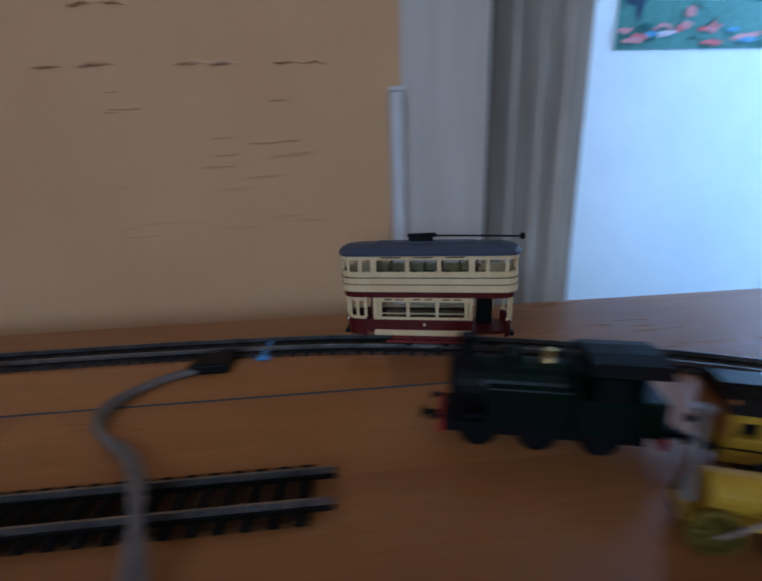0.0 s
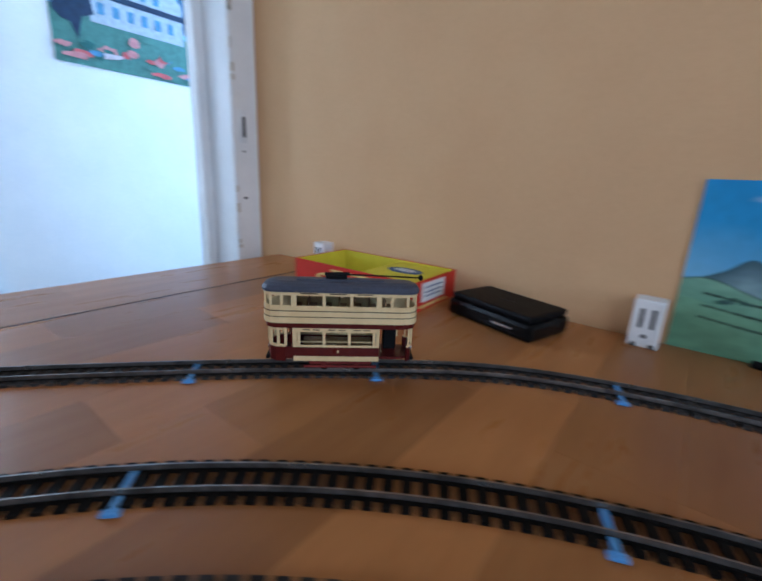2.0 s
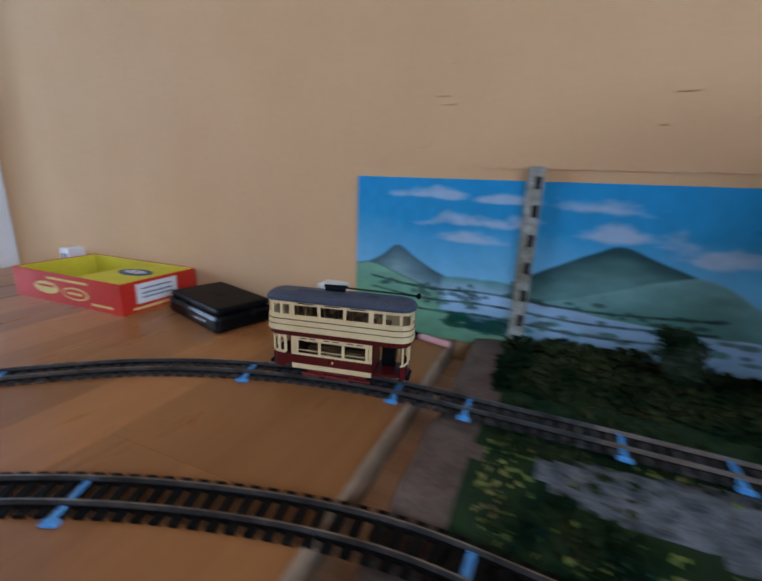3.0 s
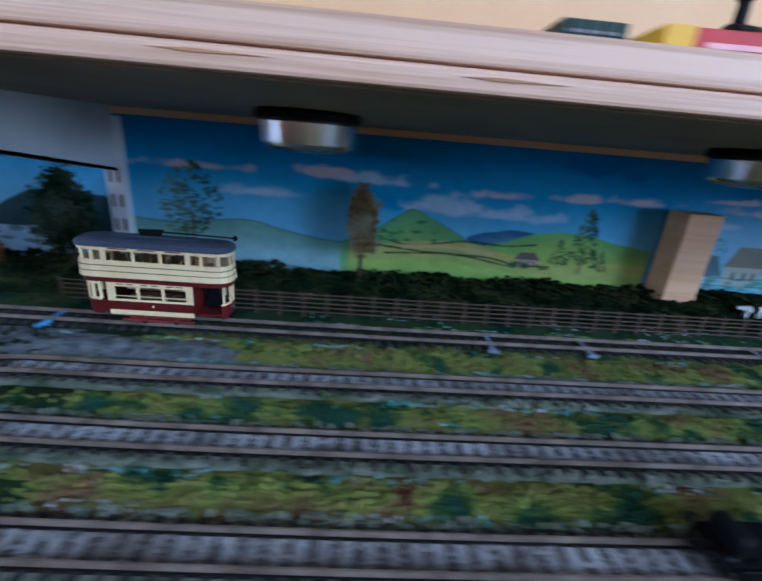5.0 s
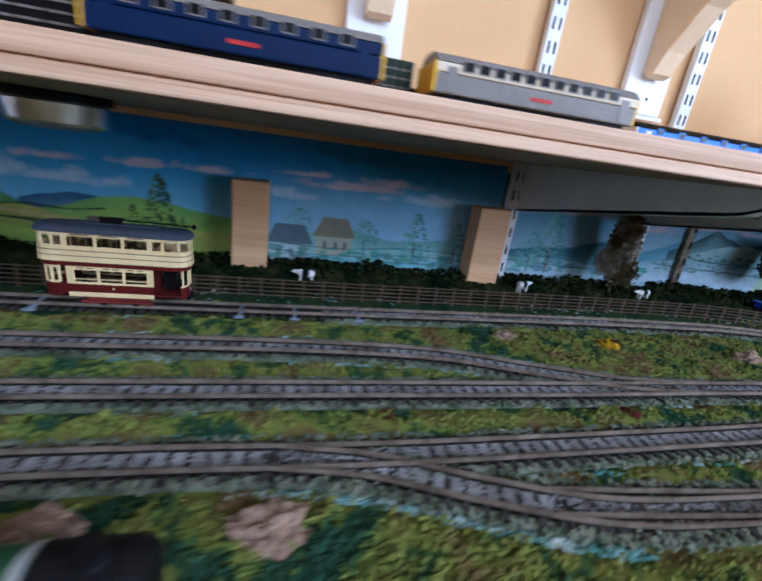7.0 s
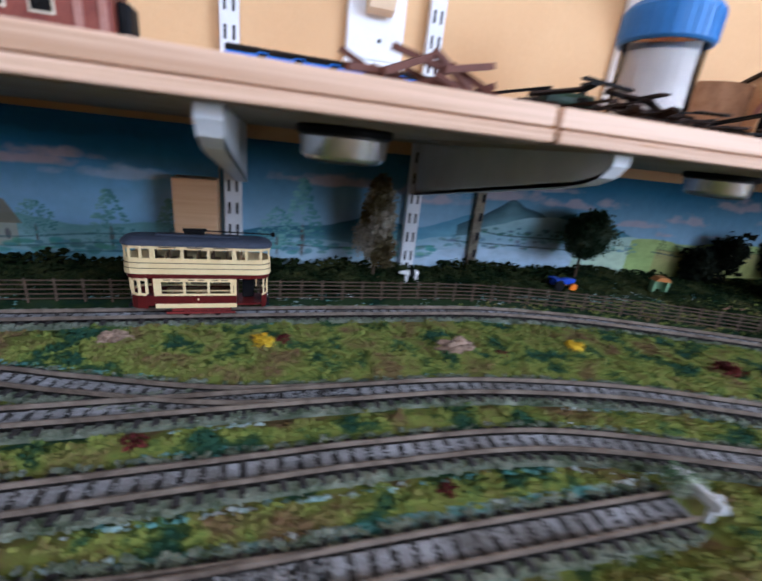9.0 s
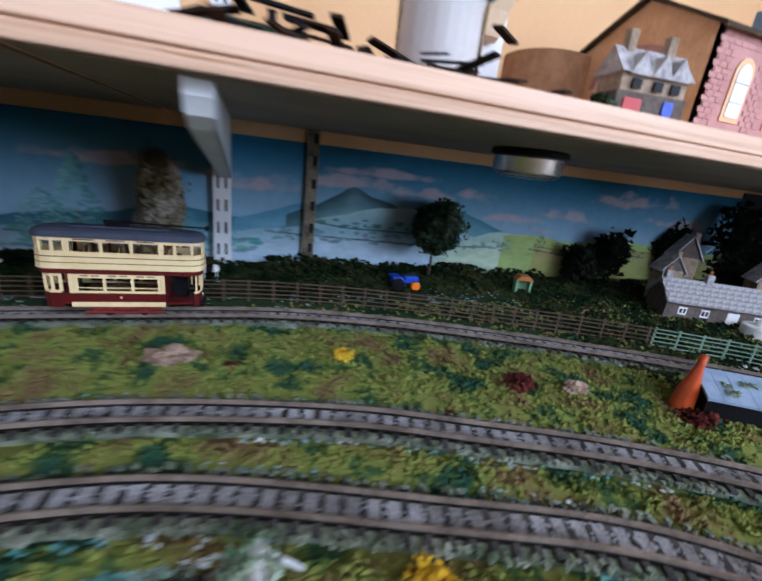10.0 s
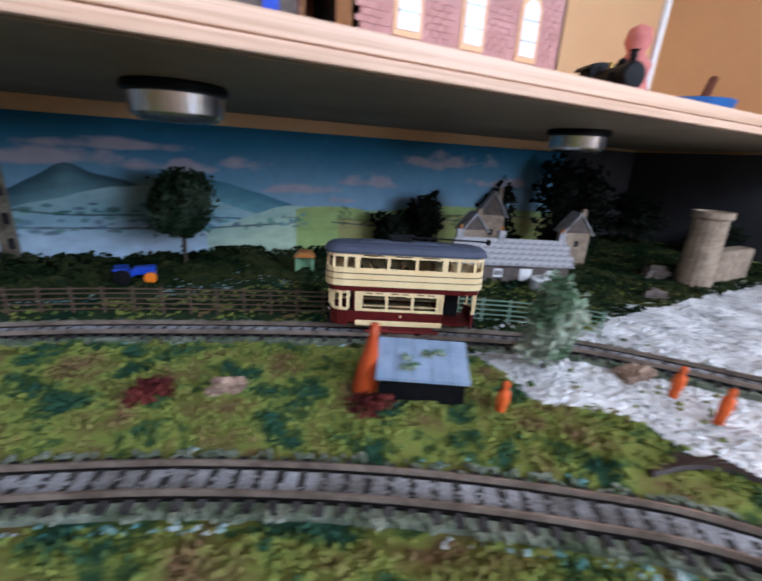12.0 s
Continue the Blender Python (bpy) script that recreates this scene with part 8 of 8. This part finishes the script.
part("arch_bricks", bm, BRICK_RED, wg)
part("dark_inside", B(-SX + 0.02, SX - 0.006, -SY + 0.004, SY - 0.004, 0.0005, EH - 0.004), SLOT, shed)
for sy in (-1, 1):
    pts = [(sy * (SY + 0.006), EH - 0.004), (0, EH + 0.033), (0, EH + 0.036), (sy * (SY + 0.007), EH - 0.001)]
    part("roof_slope", P(pts[::-sy], -SX - 0.006, SX + 0.004, gab), BARK, shed)
part("roof_vent", B(0.02, 0.05, -0.035, -0.012, EH + 0.018, EH + 0.044, bevel=0.001), SLATE, shed)
for k in range(3):
    x = -0.055 + k * 0.055
    pts = [(x - 0.011, 0.022), (x + 0.011, 0.022), (x + 0.011, 0.058)] + [(x + 0.011 * math.cos(a), 0.058 + 0.011 * math.sin(a)) for a in np.linspace(0.3, math.pi - 0.3, 7)] + [(x - 0.011, 0.058)]
    wn_ = part("arched_window", upright(pts, -SY - 0.0012, -SY - 0.0002), PINE, shed)
    part("pane", upright([(x + (p[0] - x) * 0.72, 0.043 + (p[1] - 0.043) * 0.82) for p in pts], -SY - 0.002, -SY - 0.0011), WHITE_CARD, wn_)
    for z in (0.036, 0.05):
        part("glazing_bar", B(x - 0.0079, x + 0.0079, -SY - 0.0024, -SY - 0.0019, z, z + 0.0008), GREYMETAL, wn_)
bm = bmesh.new()
for row in range(21):
    for k in range(23):
        x = -SX + 0.001 + k * 0.0082 + (0.004 if row % 2 else 0)
        z = 0.001 + row * 0.0041
        if x + 0.0076 > SX or (0.017 < z < 0.071 and abs((x + 0.0038 + 0.055 + 0.0275) % 0.055 - 0.0275) < 0.0155):
            continue
        box(bm, x, x + 0.0076, -SY - 0.0006, -SY + 0.0004, z, z + 0.0035)
tagged(part("brickwork", bm, BRICK_RED, shed), kind="stuff")
lc = thing("resin_cottage", pose(1.797, -0.262, ZS, 0, 0, -8), "small painted resin cottage on a green base", "ornament")
part("base", P(patch(0, 0, 0.042, 0.026, 18, 3, 0.08), 0.0, 0.006), pbr("painted_green", (0.10, 0.22, 0.10), (0.07, 0.16, 0.08), 0.6, scale=80, bump=0.2), lc)
part("lower_storey", B(-0.030, 0.026, -0.013, 0.013, 0.006, 0.024), STONE_D, lc)
part("upper_storey", B(-0.028, 0.024, -0.012, 0.012, 0.024, 0.036), PALE_ST, lc)
for x in (-0.017, 0.0, 0.014):
    part("dormer_gable", upright([(x - 0.008, 0.034), (x + 0.008, 0.034), (x, 0.048)], -0.0155, 0.010), SNOWROOF, lc)
    part("window", B(x - 0.0035, x + 0.0035, -0.0142, -0.0128, 0.026, 0.032), SLOT, lc)
part("main_roof", P([(-0.015, 0.035), (0.015, 0.035), (0.0, 0.053)], -0.031, 0.027, gab), SNOWROOF, lc)
for x in (-0.02, 0.012):
    part("chimney", B(x - 0.003, x + 0.003, -0.003, 0.003, 0.046, 0.063), PALE_ST, lc)
part("red_door", B(-0.024, -0.010, -0.0142, -0.0128, 0.006, 0.020), REDP, lc)
part("blue_door", B(0.008, 0.016, -0.0142, -0.0128, 0.006, 0.021), BLUE, lc)
part("shrub", foliage(0.008, 0.009, 90, 0.003, 6), LEAF_DARK, lc).matrix_basis = Matrix.Translation((-0.034, -0.008, 0.012))

# last things by the corner
tl = tank_engine("black_engine", pose(2.155, -0.235, ZS, 0, 0, 250), BLACK, "black model engine standing end-on on the shelf", 0.075)
solid("pink_doll", L([(0.0001, 0), (0.024, 0.0), (0.026, 0.03), (0.018, 0.055), (0.021, 0.07), (0.010, 0.084), (0.016, 0.096), (0.013, 0.110), (0.0001, 0.117)], 22), pbr("pink_cloth", (0.62, 0.24, 0.20), (0.5, 0.17, 0.15), 0.8, scale=60, bump=0.2),
      "pink plain doll figure standing on the shelf", "doll", m=pose(2.292, -0.165, ZS), smooth=True)
solid("white_rod", T([(0, 0, 0), (0.01, 0, 0.2)], 0.0045, 10), WHITE_CARD, "thin white upright rod beside the doll", "rod", m=pose(2.318, -0.17, ZS))
pt = thing("blue_pot", pose(2.362, -0.195, ZS), "shallow blue plastic pot with a brown handle", "pot")
part("bowl", L([(0.045, 0.0), (0.052, 0.003), (0.06, 0.032), (0.057, 0.032), (0.049, 0.006), (0.0001, 0.005)], 30), pbr("blue_pot_plastic", (0.03, 0.14, 0.40), (0.025, 0.11, 0.33), 0.4, scale=40, bump=0.03), pt)
part("handle", T([(0.05, 0.0, 0.03), (0.11, 0.02, 0.075)], 0.006, 10), BROWNW, pt)


def motions():
    """The tram runs along its line; each row is a time and a distance along the line."""
    rows = []
    for t, s in TRAM_RUN:
        x, y, a = TRAM_LINE.at(s)
        rows.append((t, pose(x, y, 0.0052, 0, 0, math.degrees(a))))
    walk(tram, rows)


TRAM_RUN = [(0.0, 0.697), (0.5, 0.858), (1.0, 1.028), (1.5, 1.178), (2.0, 1.337), (2.5, 1.482), (3.0, 1.638), (3.4, 1.761), (3.7, 1.858), (5.3, 2.270), (5.5, 2.322), (6.0, 2.433), (6.5, 2.532), (7.0, 2.627), (9.0, 3.049), (9.5, 3.127), (10.0, 3.224), (10.5, 3.317), (11.5, 3.57), (12.0, 3.712)]
motions()
